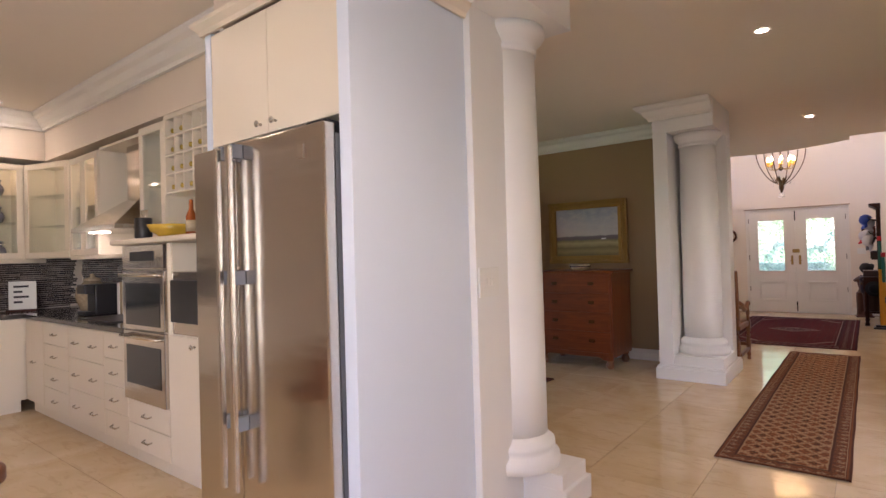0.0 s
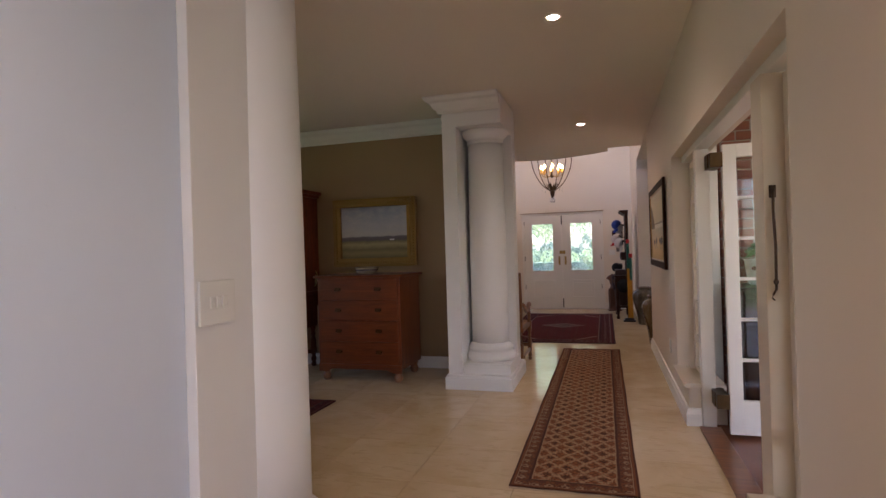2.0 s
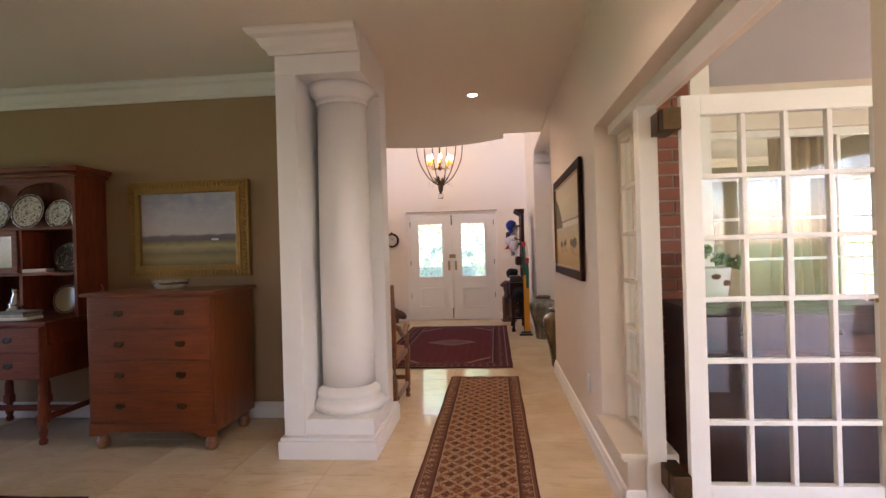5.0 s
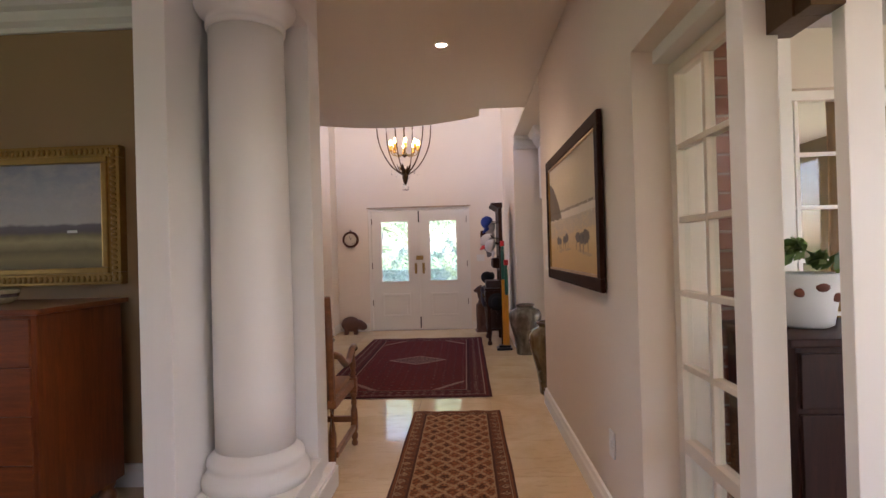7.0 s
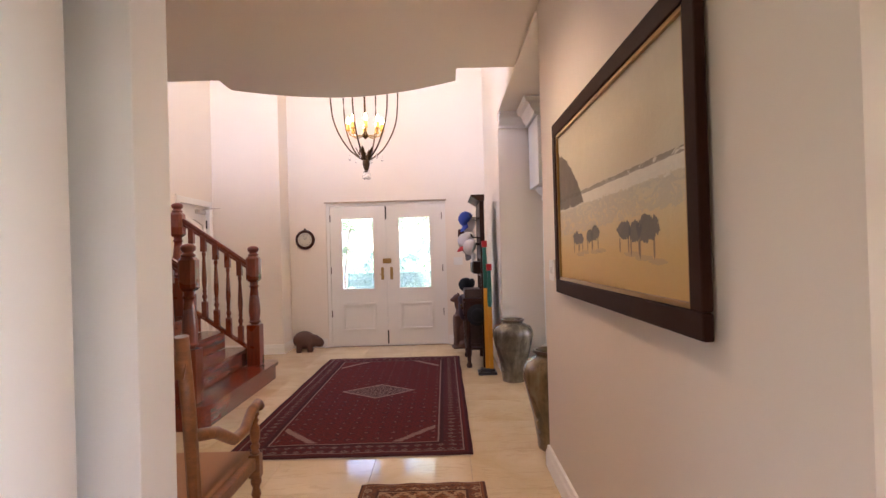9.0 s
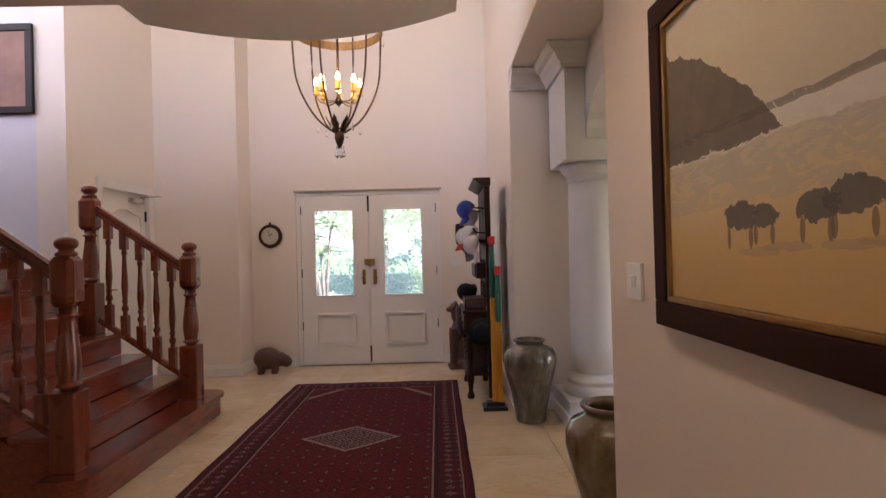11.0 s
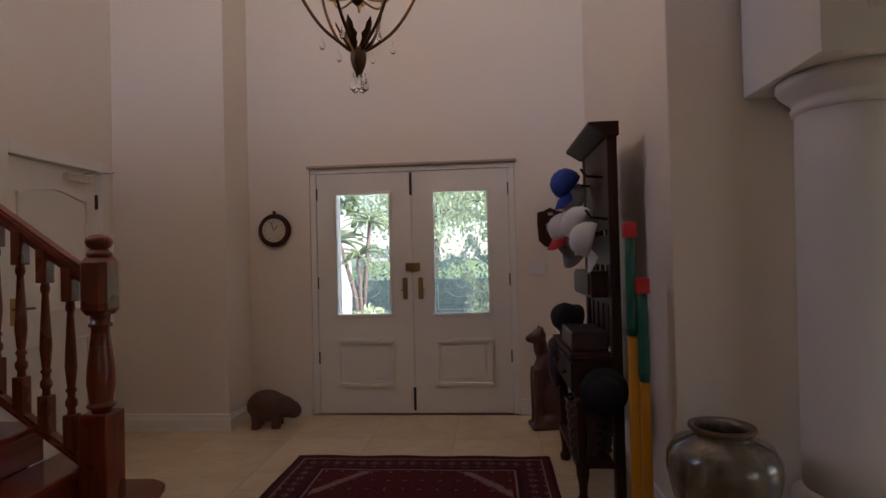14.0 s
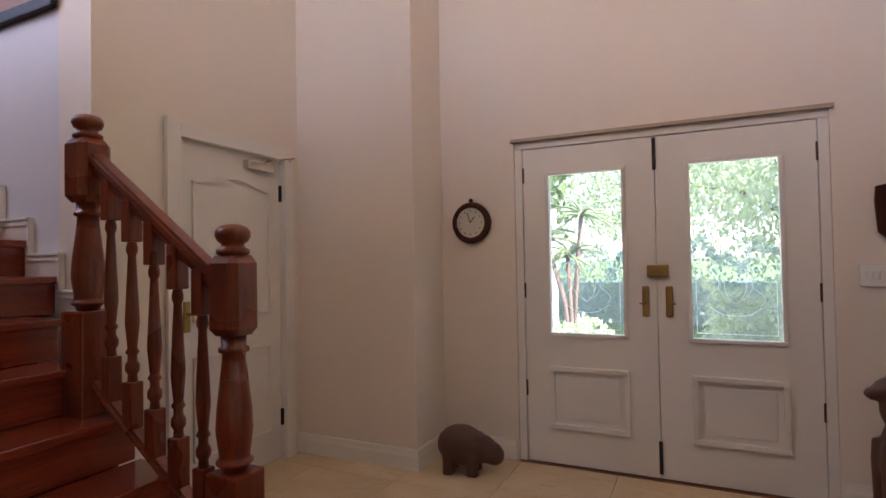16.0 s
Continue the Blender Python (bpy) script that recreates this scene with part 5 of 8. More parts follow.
def cap(place, turn, tilt, crown, brim, label):
    c = thing("baseball_cap", label, "cap", place, 0, group="caps on the hall stand")
    c.matrix_basis = pose(*place, tilt, 0, turn)
    bm = bmesh.new()
    lathe(bm, [(0.092, 0), (0.094, 0.03), (0.088, 0.06), (0.07, 0.095), (0.04, 0.115), (0.006, 0.12)], n=20)
    lathe(bm, [(0.007, 0.119), (0.009, 0.122), (0.003, 0.127)], n=8)
    part("crown", bm, crown, c)
    bm = bmesh.new()
    rows = []
    for i in range(9):
        a = -1.05 + 2.1 * i / 8
        rows.append([bm.verts.new((0.09 * math.sin(a), -0.09 * math.cos(a), 0.006)), bm.verts.new((0.088 * math.sin(a), -0.09 * math.cos(a) - 0.075 * math.cos(a * 1.1), -0.012 - 0.03 * abs(math.sin(a)))), bm.verts.new((0.088 * math.sin(a), -0.09 * math.cos(a) - 0.075 * math.cos(a * 1.1), -0.017 - 0.03 * abs(math.sin(a)))), bm.verts.new((0.09 * math.sin(a), -0.09 * math.cos(a), 0.0))])
    for p, q in zip(rows, rows[1:]):
        for k in range(4):
            bm.faces.new((p[k], p[(k + 1) % 4], q[(k + 1) % 4], q[k]))
    part("peak", bm, brim, c)
    return c


cap((-0.01, 11.58, 1.70), -75, 50, M_blue, M_blue, "blue baseball cap hanging on a peg")
cap((0.03, 11.62, 1.62), -60, 60, M_capwhite, M_capwhite, "white baseball cap hanging behind a blue one")
cap((-0.03, 11.64, 1.43), -70, 35, M_capwhite, M_red, "white baseball cap with a red peak")
cap((0.02, 11.66, 1.36), -50, 60, M_capgrey, M_capgrey, "grey baseball cap hanging on a peg")
cap((0.0, 11.16, 1.44), -115, 65, M_capwhite, M_capwhite, "plain white baseball cap on a peg")
cap((0.03, 11.10, 1.36), -100, 75, M_capwhite, M_capwhite, "off-white baseball cap on a peg")
hat = single("felt_hat", lathe(bmesh.new(), [(0.105, 0), (0.11, 0.006), (0.092, 0.014), (0.09, 0.05), (0.08, 0.095), (0.055, 0.128), (0.025, 0.14), (0.004, 0.142)], n=28), M_hat, "round black felt hat propped behind the leather case", "hat")
hat.matrix_basis = pose(-0.01, 11.62, 0.885, 62, 0, -60)
brim = single("felt_hat", lathe(bmesh.new(), [(0.12, 0), (0.122, 0.006), (0.085, 0.014), (0.08, 0.05), (0.065, 0.08), (0.03, 0.092), (0.004, 0.094)], n=28), M_hat, "black brimmed hat hanging on the bench corner", "hat")
brim.matrix_basis = pose(0.05, 11.035, 0.60, 90, 0, 0)
coat = single("dark_scarf", blob(blob(bmesh.new(), (-0.10, 11.74, 0.62), (0.05, 0.07, 0.16)), (-0.1, 11.70, 0.72), (0.055, 0.08, 0.06)), fabric("dark_purple_cloth", (0.045, 0.03, 0.045)), "dark cloth draped over the bench corner", "scarf")
single("leather_case", boxes((-0.09, 0.10, 11.12, 11.50, 0.786, 0.885), bevel=0.012), plain("dark_brown_leather", (0.035, 0.014, 0.012), 0.4, vary=0.3, scale=12), "long dark leather case on the hall stand bench", "case")

# ---- toy bats in a stand ----
M_yellow = plain("yellow_plastic", (0.72, 0.33, 0.02), 0.4, vary=0.06, scale=6)
M_green = plain("dark_green_plastic", (0.01, 0.12, 0.08), 0.4, vary=0.1, scale=6)
M_redplastic = plain("red_plastic", (0.62, 0.02, 0.025), 0.4, vary=0.06, scale=6)
single("bat_stand", boxes((0.02, 0.22, 10.66, 10.84, 0, 0.03), (0.05, 0.2, 10.70, 10.80, 0.03, 0.06), bevel=0.006), M_black, "low black plastic stand on the floor", "stand")
for x, z, dy in ((0.125, 0.0, 0.0), (0.165, -0.25, -0.03)):
    b = thing("toy_bat", "yellow toy bat with a green grip and red cap", "bat", (x, 10.75 + dy, 0.06), group="toy bats")
    part("blade", boxes((-0.022, 0.022, -0.012, 0.012, 0, 0.86 + z * 0.8), bevel=0.006), M_yellow, b)
    part("grip", lathe(bmesh.new(), [(0.02, 0.86 + z * 0.8), (0.024, 0.9 + z * 0.8), (0.024, 1.2 + z), (0.02, 1.23 + z), (0.02, 1.30 + z)], n=14), M_green, b)
    part("cap", boxes((-0.028, 0.028, -0.028, 0.028, 1.30 + z, 1.37 + z), bevel=0.008), M_redplastic, b)

# ---- pictures ----
def canvas_land():
    n = Nodes("painted_landscape")
    x, y, z = n.split(n.coords())
    v = n.coords()
    z = n.math("ADD", z, n.math("MULTIPLY", n.math("SUBTRACT", n.noise(v, 9, 5), 0.5), 0.05))
    c = n.ramp(n.math("MULTIPLY", z, 1 / 0.55), (0.0, (0.15, 0.11, 0.04)), (0.12, (0.32, 0.25, 0.09)), (0.20, (0.20, 0.16, 0.06)), (0.30, (0.48, 0.39, 0.18)), (0.36, (0.26, 0.22, 0.10)), (0.40, (0.14, 0.11, 0.12)), (0.46, (0.17, 0.14, 0.17)), (0.49, (0.60, 0.55, 0.52)), (0.7, (0.50, 0.49, 0.53)), (1.0, (0.34, 0.36, 0.46)))
    cloud = n.math("MULTIPLY", n.math("MINIMUM", n.math("MAXIMUM", n.math("MULTIPLY", n.math("SUBTRACT", n.noise(n.scaled(v, (3, 3, 6)), 2.4, 5, 0.6, 0.5), 0.42), 3.5), 0.0), 1.0), n.step(z, 0.29))
    c = n.mix(n.math("MULTIPLY", cloud, 0.6), c, (0.62, 0.57, 0.54))
    c = n.mix(n.math("MULTIPLY", n.noise(v, 16, 5, 0.7, 1.0), 0.3), c, (0.20, 0.15, 0.11))
    n.bump(n.noise(v, 70, 3), 0.4, 0.002)
    return n.finish(c, 0.55)


def ellipse(n, a, b, ca, cb, ra, rb, wob):
    da = n.math("MULTIPLY", n.math("SUBTRACT", a, ca), 1 / ra)
    db = n.math("MULTIPLY", n.math("SUBTRACT", b, cb), 1 / rb)
    d = n.math("ADD", n.math("MULTIPLY", da, da), n.math("MULTIPLY", db, db))
    return n.math("LESS_THAN", n.math("ADD", d, wob), 1.0)


def canvas_beach():
    """Beach in ochre: a cliff, a line of surf, wet sand and dark cattle."""
    n = Nodes("painted_beach")
    v = n.coords()
    x, y, z = n.split(v)
    u = n.math("SUBTRACT", 0.73, y)          # from the far end towards the near one
    brush = n.noise(n.scaled(v, (1, 2.2, 5.0)), 5.0, 6, 0.7, 1.4)
    wob = n.math("MULTIPLY", n.math("SUBTRACT", n.noise(v, 22, 5), 0.5), 0.9)
    zz = n.math("ADD", z, n.math("MULTIPLY", n.math("SUBTRACT", brush, 0.5), 0.05))
    c = n.ramp(n.math("MULTIPLY", zz, 1 / 0.7), (0.0, (0.56, 0.35, 0.11)), (0.18, (0.64, 0.43, 0.16)), (0.34, (0.66, 0.52, 0.29)), (0.44, (0.60, 0.53, 0.38)), (0.50, (0.58, 0.53, 0.42)), (0.58, (0.62, 0.55, 0.39)), (0.8, (0.68, 0.60, 0.42)), (1.0, (0.60, 0.54, 0.42)))
    wet = n.math("MULTIPLY", n.band(n.math("ADD", zz, n.math("MULTIPLY", u, -0.03)), 0.20, 0.31), n.step(brush, 0.47))
    c = n.mix(n.math("MULTIPLY", wet, 0.4), c, (0.40, 0.39, 0.35))
    foam = n.band(n.math("ADD", zz, n.math("MULTIPLY", wob, 0.012)), 0.325, 0.375)
    c = n.mix(n.math("MULTIPLY", foam, n.math("ADD", n.math("MULTIPLY", brush, 0.5), 0.35)), c, (0.80, 0.77, 0.68))
    swell = n.math("MULTIPLY", n.band(n.math("ADD", z, n.math("MULTIPLY", wob, 0.018)), 0.368, 0.384), n.step(brush, 0.44))
    c = n.mix(n.math("MULTIPLY", swell, 0.75), c, (0.16, 0.14, 0.12))
    line = n.math("SUBTRACT", 0.62, n.math("ADD", n.math("MULTIPLY", u, 0.35), n.math("MULTIPLY", n.math("POWER", u, 3.0), 1.2)))
    cliff = n.math("MULTIPLY", n.math("LESS_THAN", n.math("ADD", z, n.math("MULTIPLY", wob, 0.05)), line), n.math("MULTIPLY", n.step(zz, 0.33), n.math("LESS_THAN", u, 0.52)))
    rock = n.mix(n.noise(v, 7, 5, 0.65, 0.8), (0.02, 0.02, 0.03), (0.13, 0.095, 0.07))
    c = n.mix(n.math("MULTIPLY", cliff, 0.92), c, rock)
    rag = n.math("MULTIPLY", n.math("SUBTRACT", n.noise(v, 48, 5), 0.5), 2.4)
    for cu, cz, ru, rz in ((0.33, 0.185, 0.06, 0.030), (0.41, 0.18, 0.04, 0.024), (0.55, 0.188, 0.05, 0.027), (0.63, 0.195, 0.06, 0.028), (0.97, 0.192, 0.065, 0.032), (1.07, 0.185, 0.055, 0.034), (1.17, 0.19, 0.085, 0.040)):
        c = n.mix(n.math("MULTIPLY", ellipse(n, u, z, cu, cz, ru, rz, rag), 0.9), c, (0.055, 0.06, 0.075))
        for s in (-0.7, 0.6):
            c = n.mix(n.math("MULTIPLY", ellipse(n, u, z, cu + s * ru, cz - rz * 1.45, 0.007, rz * 0.8, n.math("MULTIPLY", rag, 0.3)), 0.75), c, (0.10, 0.07, 0.05))
        c = n.mix(n.math("MULTIPLY", ellipse(n, u, z, cu + 0.07, cz - rz * 2.4, 0.07, 0.009, rag), 0.45), c, (0.34, 0.27, 0.18))
    c = n.mix(n.math("MULTIPLY", n.noise(n.scaled(v, (1, 1.5, 1.5)), 6, 6, 0.75, 2.0), 0.3), c, (0.42, 0.34, 0.20))
    n.bump(n.math("ADD", n.noise(v, 60, 4), brush), 0.5, 0.002)
    return n.finish(c, 0.6, 0.0, Specular_IOR_Level=0.2)


M_land = canvas_land()
p1 = thing("landscape_painting", "landscape painting in a broad ornate gilt frame", "painting", (-2.828, 6.60, 1.17))
W1, H1 = 0.517, 0.795


def frame_ring(w0, h0, h1, wid, y0, y1, bevel=0.006):
    return boxes((-w0, w0, y0, y1, h0, h0 + wid), (-w0, w0, y0, y1, h1 - wid, h1), (-w0, -w0 + wid, y0, y1, h0 + wid, h1 - wid), (w0 - wid, w0, y0, y1, h0 + wid, h1 - wid), bevel=bevel)


part("frame", frame_ring(W1, 0, H1, 0.07, -0.035, 0.03), M_gilt, p1)
part("inner_frame", frame_ring(W1 - 0.065, 0.065, H1 - 0.065, 0.035, -0.05, 0.0), M_gilt, p1, "bright gilt inner moulding")
bm = bmesh.new()
for k in range(34):
    u = k / 33
    for s in (-1, 1):
        blob(bm, (-W1 + 2 * W1 * u, -0.036, 0.035 if s < 0 else H1 - 0.035), (0.013, 0.009, 0.02), n=6, m=4)
for k in range(24):
    for s in (-1, 1):
        blob(bm, (s * (W1 - 0.035), -0.036, 0.03 + (H1 - 0.06) * k / 23), (0.02, 0.009, 0.013), n=6, m=4)
part("carving", bm, M_gilt, p1)
cv = part("canvas", boxes((-W1 + 0.09, W1 - 0.09, -0.012, -0.004, 0, 0.615)), M_land, p1)
cv.location = (0, 0, 0.09)
part("house", boxes((0.19, 0.25, -0.0135, -0.0115, 0.30, 0.315)), M_plate_white, p1, "tiny white painted house") 

p3 = thing("landscape_painting", "small landscape painting in a gilt frame beside the dresser", "painting", (-5.72, 6.60, 1.17))
part("frame", frame_ring(0.42, 0, 0.76, 0.07, -0.035, 0.03), M_gilt, p3)
part("inner_frame", frame_ring(0.355, 0.065, 0.695, 0.03, -0.05, 0.0), M_gilt, p3, "bright gilt inner moulding")
cv = part("canvas", boxes((-0.33, 0.33, -0.012, -0.004, 0, 0.58)), M_land, p3)
cv.location = (0, 0, 0.09)

p2 = thing("beach_painting", "beach painting with cattle in a dark wooden frame", "painting", (0.294, 6.915, 1.09), -90)
W2, H2 = 0.80, 0.86
part("frame", frame_ring(W2, 0, H2, 0.066, -0.028, -0.002, 0.006), plain("dark_brown_frame_stain", (0.034, 0.013, 0.008), 0.65, vary=0.3, scale=8, relief=0.3, Specular_IOR_Level=0.08), p2)
part("inner_frame", frame_ring(W2 - 0.067, 0.067, H2 - 0.067, 0.014, -0.022, -0.004, 0.002), M_gilt, p2, "thin gilt slip")
cv = new("canvas", mesh_of("canvas", boxes((-0.012, -0.004, -0.73, 0.73, 0, 0.70)), canvas_beach()))
cv.parent = p2
cv.matrix_basis = pose(0, 0, 0.082, 0, 0, 90)

# ---- wooden armchair by the pier ----
ac = thing("wooden_armchair", "old oak armchair with curved arms and a flat seat", "armchair", (-1.42, 6.98, 0))
LEG = [(0, 0.8), (0.06, 0.95), (0.1, 0.6), (0.14, 0.9), (0.2, 1.0), (0.26, 0.6), (0.34, 0.95), (0.5, 1.05), (0.66, 0.95), (0.74, 0.6), (0.8, 0.9), (0.88, 0.6), (0.94, 1.0), (1.0, 0.9)]
for s in (-1, 1):
    x = s * 0.27
    part("front_leg", turned(boxes((x - 0.024, x + 0.024, 0.256, 0.304, 0.36, 0.46), (x - 0.022, x + 0.022, 0.258, 0.302, 0.10, 0.15), bevel=0.004), x, 0.28, 0.0, 0.36, 0.024, LEG, 14), M_oak, ac)
    part("arm_post", turned(bmesh.new(), x, 0.28, 0.46, 0.64, 0.021, LEG, 14), M_oak, ac)
    part("back_leg", tube(bmesh.new(), [(x * 0.94, -0.29, 0.0), (x * 0.94, -0.26, 0.25), (x * 0.94, -0.25, 0.46), (x * 0.94, -0.28, 0.8), (x * 0.94, -0.32, 1.06)], 0.024, 8), M_oak, ac)
    pts = [(x * 0.94, -0.27, 0.72), (x, -0.12, 0.685), (x, 0.05, 0.60), (x, 0.16, 0.60), (x, 0.25, 0.655), (x, 0.33, 0.665), (x, 0.35, 0.645)]
    part("arm", tube(bmesh.new(), pts, 0.022, 10), M_oak, ac)
    part("stretcher", boxes((x - 0.014, x + 0.014, -0.25, 0.26, 0.11, 0.145), bevel=0.004), M_oak, ac)
part("seat_frame", boxes((-0.28, 0.28, -0.27, 0.31, 0.40, 0.45), bevel=0.008), M_oak, ac)
part("seat", boxes((-0.25, 0.25, -0.24, 0.285, 0.445, 0.475), bevel=0.014), M_seat, ac, "tan flat seat pad")
part("stretcher", boxes((-0.25, 0.25, 0.262, 0.29, 0.16, 0.2), bevel=0.004), M_oak, ac)
part("crest_rail", prism(bmesh.new(), [(-0.27, 0.97), (-0.2, 1.03), (0, 1.06), (0.2, 1.03), (0.27, 0.97), (0.26, 0.92), (-0.26, 0.92)], -0.325, -0.295, axis="y"), M_oak, ac)
for k in range(4):
    x = -0.15 + 0.1 * k
    part("spindle", tube(bmesh.new(), [(x, -0.255, 0.47), (x, -0.275, 0.7), (x, -0.31, 0.94)], 0.012, 8), M_oak, ac)

# ---- dining room ----
def pull(parent, x, y, z, material=None):
    bm = boxes((x - 0.035, x + 0.035, y - 0.004, y + 0.002, z - 0.012, z + 0.022), bevel=0.003)
    tube(bm, [(x - 0.028, y - 0.003, z + 0.005), (x - 0.026, y - 0.018, z - 0.012), (x + 0.026, y - 0.018, z - 0.012), (x + 0.028, y - 0.003, z + 0.005)], 0.004, 6)
    part("pull", bm, material or M_iron, parent, "dark metal bail handle")


cd = thing("chest_of_drawers", "chestnut wooden chest of four drawers on bun feet", "chest", (0, 0, 0))
CX0, CX1, CY0, CY1 = -3.185, -2.255, 5.88, 6.47
part("carcass", boxes((CX0, CX1, CY0, CY1, 0.13, 1.075), bevel=0.004), M_chest_up, cd)
part("top", boxes((CX0 - 0.035, CX1 + 0.035, CY0 - 0.035, CY1 + 0.02, 1.075, 1.102), bevel=0.008), M_chest, cd)
part("plinth_rail", prism(bmesh.new(), [(CX0, 0.10), (CX0 + 0.1, 0.10), (CX0 + 0.16, 0.13), (CX1 - 0.16, 0.13), (CX1 - 0.1, 0.10), (CX1, 0.10), (CX1, 0.18), (CX0, 0.18)], CY0 - 0.012, CY0 + 0.004, axis="y"), M_chest, cd)
zs = [0.20, 0.415, 0.63, 0.845, 1.06]
for z0, z1 in zip(zs, zs[1:]):
    d = part("drawer", boxes((CX0 + 0.025, CX1 - 0.025, CY0 - 0.012, CY0 + 0.002, z0 + 0.003, z1 - 0.003), bevel=0.002), M_chest, cd)
    for x in (CX0 + 0.24, CX1 - 0.24):
        pull(d, x, CY0 - 0.012, (z0 + z1) / 2, M_bronze)
for x in (CX0 + 0.06, CX1 - 0.06):
    for y in (CY0 + 0.05, CY1 - 0.06):
        part("foot", lathe(bmesh.new(), [(0.03, 0), (0.042, 0.015), (0.048, 0.045), (0.038, 0.075), (0.03, 0.085), (0.042, 0.1), (0.042, 0.13)], x, y, 0, n=16), M_oak, cd, "turned bun foot")
M_china = plain("cream_china", (0.46, 0.37, 0.24), 0.25, vary=0.5, scale=35, Coat_Weight=0.4)
M_china_blue = plain("blue_white_china", (0.24, 0.23, 0.28), 0.25, vary=0.6, scale=45, Coat_Weight=0.4)
M_china_dark = plain("dark_painted_china", (0.08, 0.05, 0.05), 0.25, vary=0.8, scale=30, Coat_Weight=0.4)
bowl = thing("china_bowl", "oval cream china bowl with painted flowers on the chest", "bowl", (-2.76, 6.2, 1.103))
part("bowl", lathe(bmesh.new(), [(0.09, 0), (0.1, 0.006), (0.118, 0.03), (0.128, 0.065), (0.135, 0.07), (0.124, 0.066), (0.11, 0.03), (0.08, 0.012)], n=32), M_china, bowl)
part("painted_band", lathe(bmesh.new(), [(0.1205, 0.032), (0.1262, 0.05), (0.1255, 0.05), (0.1195, 0.032)], n=32, caps=False), M_china_dark, bowl)

dr = thing("welsh_dresser", "red-brown wooden dresser with plates on its shelves", "dresser", (0, 0, 0))
RX0, RX1 = -4.96, -3.58
part("base_top", boxes((RX0 - 0.03, RX1 + 0.03, 5.93, 6.62, 0.865, 0.90), bevel=0.008), M_dresser, dr)
part("apron", boxes((RX0, RX1, 6.0, 6.6, 0.72, 0.864), bevel=0.003), M_dresser, dr)
for x0 in (RX1 - 0.56, RX0 + 0.02):
    part("pedestal", boxes((x0, x0 + 0.54, 5.96, 6.58, 0.475, 0.864), bevel=0.004), M_dresser_up, dr)
    for z in (0.485, 0.675):
        d = part("drawer", boxes((x0 + 0.02, x0 + 0.52, 5.948, 5.962, z, z + 0.178), bevel=0.004), M_dresser, dr)
        pull(d, x0 + 0.27, 5.948, z + 0.09)
part("middle_shelf", boxes((RX0 + 0.562, RX1 - 0.562, 6.0, 6.58, 0.56, 0.58)), M_dresser, dr)
for x in (RX0 + 0.06, RX0 + 0.52, RX1 - 0.52, RX1 - 0.06):
    for y in (5.99, 6.54):
        part("leg", turned(boxes((x - 0.03, x + 0.03, y - 0.03, y + 0.03, 0.15, 0.22), bevel=0.004), x, y, 0.0, 0.475, 0.032, LEG, 14), M_dresser_up, dr)
part("stretcher", boxes((RX0 + 0.06, RX1 - 0.06, 6.25, 6.29, 0.165, 0.205), (RX0 + 0.045, RX0 + 0.075, 6.0, 6.55, 0.165, 0.205), (RX1 - 0.075, RX1 - 0.045, 6.0, 6.55, 0.165, 0.205), bevel=0.004), M_dresser, dr)
for x in (RX0, RX1 - 0.03):
    part("side", boxes((x, x + 0.03, 6.28, 6.62, 0.90, 2.0), bevel=0.004), M_dresser_up, dr)
part("back", boxes((RX0 + 0.03, RX1 - 0.03, 6.60, 6.62, 0.90, 2.0)), M_dresser_up, dr)
for z in (1.235, 1.60):
    part("shelf", boxes((RX0 + 0.03, RX1 - 0.03, 6.30, 6.60, z - 0.012, z + 0.012), bevel=0.003), M_dresser, dr)
part("cornice", boxes((RX0 - 0.06, RX1 + 0.06, 6.22, 6.62, 2.035, 2.075), (RX0 - 0.03, RX1 + 0.03, 6.25, 6.62, 2.0, 2.035), bevel=0.008), M_dresser, dr)
for x0, x1 in ((RX0 + 0.03, -4.46), (-4.46, -4.08), (-4.08, RX1 - 0.03)):
    top = [(x0 + (x1 - x0) * k / 14, 1.86 + 0.10 * math.sin(math.pi * k / 14) ** 0.6) for k in range(15)]
    part("arched_rail", prism(bmesh.new(), [(x0, 2.0)] + top + [(x1, 2.0)], 6.28, 6.30, axis="y"), M_dresser, dr)
for x in (-4.46, -4.08):
    part("divider", boxes((x - 0.015, x + 0.015, 6.30, 6.60, 0.92, 1.588), bevel=0.003), M_dresser_up, dr)
dd = part("cupboard_door", frame_ring(0.175, 1.25, 1.585, 0.045, 6.285, 6.305, 0.004), M_dresser, dr)
dd.location = (-4.27, 0, 0)
part("pane", boxes((-0.13, 0.13, 6.293, 6.297, 1.295, 1.54)), M_pane, dd)


def plate_material(name, ground, ink, share):
    """Glazed china with a printed border and a printed middle."""
    n = Nodes(name)
    v = n.coords()
    x, y, z = n.split(v)
    rad = n.math("SQRT", n.math("ADD", n.math("MULTIPLY", x, x), n.math("MULTIPLY", z, z)))
    print_ = n.step(n.noise(v, 38, 4, 0.65, 1.5), 1 - share)
    ring = n.band(n.math("FRACT", n.math("MULTIPLY", rad, 24.0)), 0.12, 0.86)
    c = n.mix(n.math("MULTIPLY", n.math("MULTIPLY", print_, ring), 0.85), ground, ink)
    return n.finish(c, 0.2, 0.0, Coat_Weight=0.4)


M_plate_blue = plate_material("blue_printed_china", (0.55, 0.54, 0.56), (0.06, 0.07, 0.16), 0.56)
M_plate_brown = plate_material("brown_printed_china", (0.66, 0.58, 0.46), (0.14, 0.055, 0.03), 0.48)
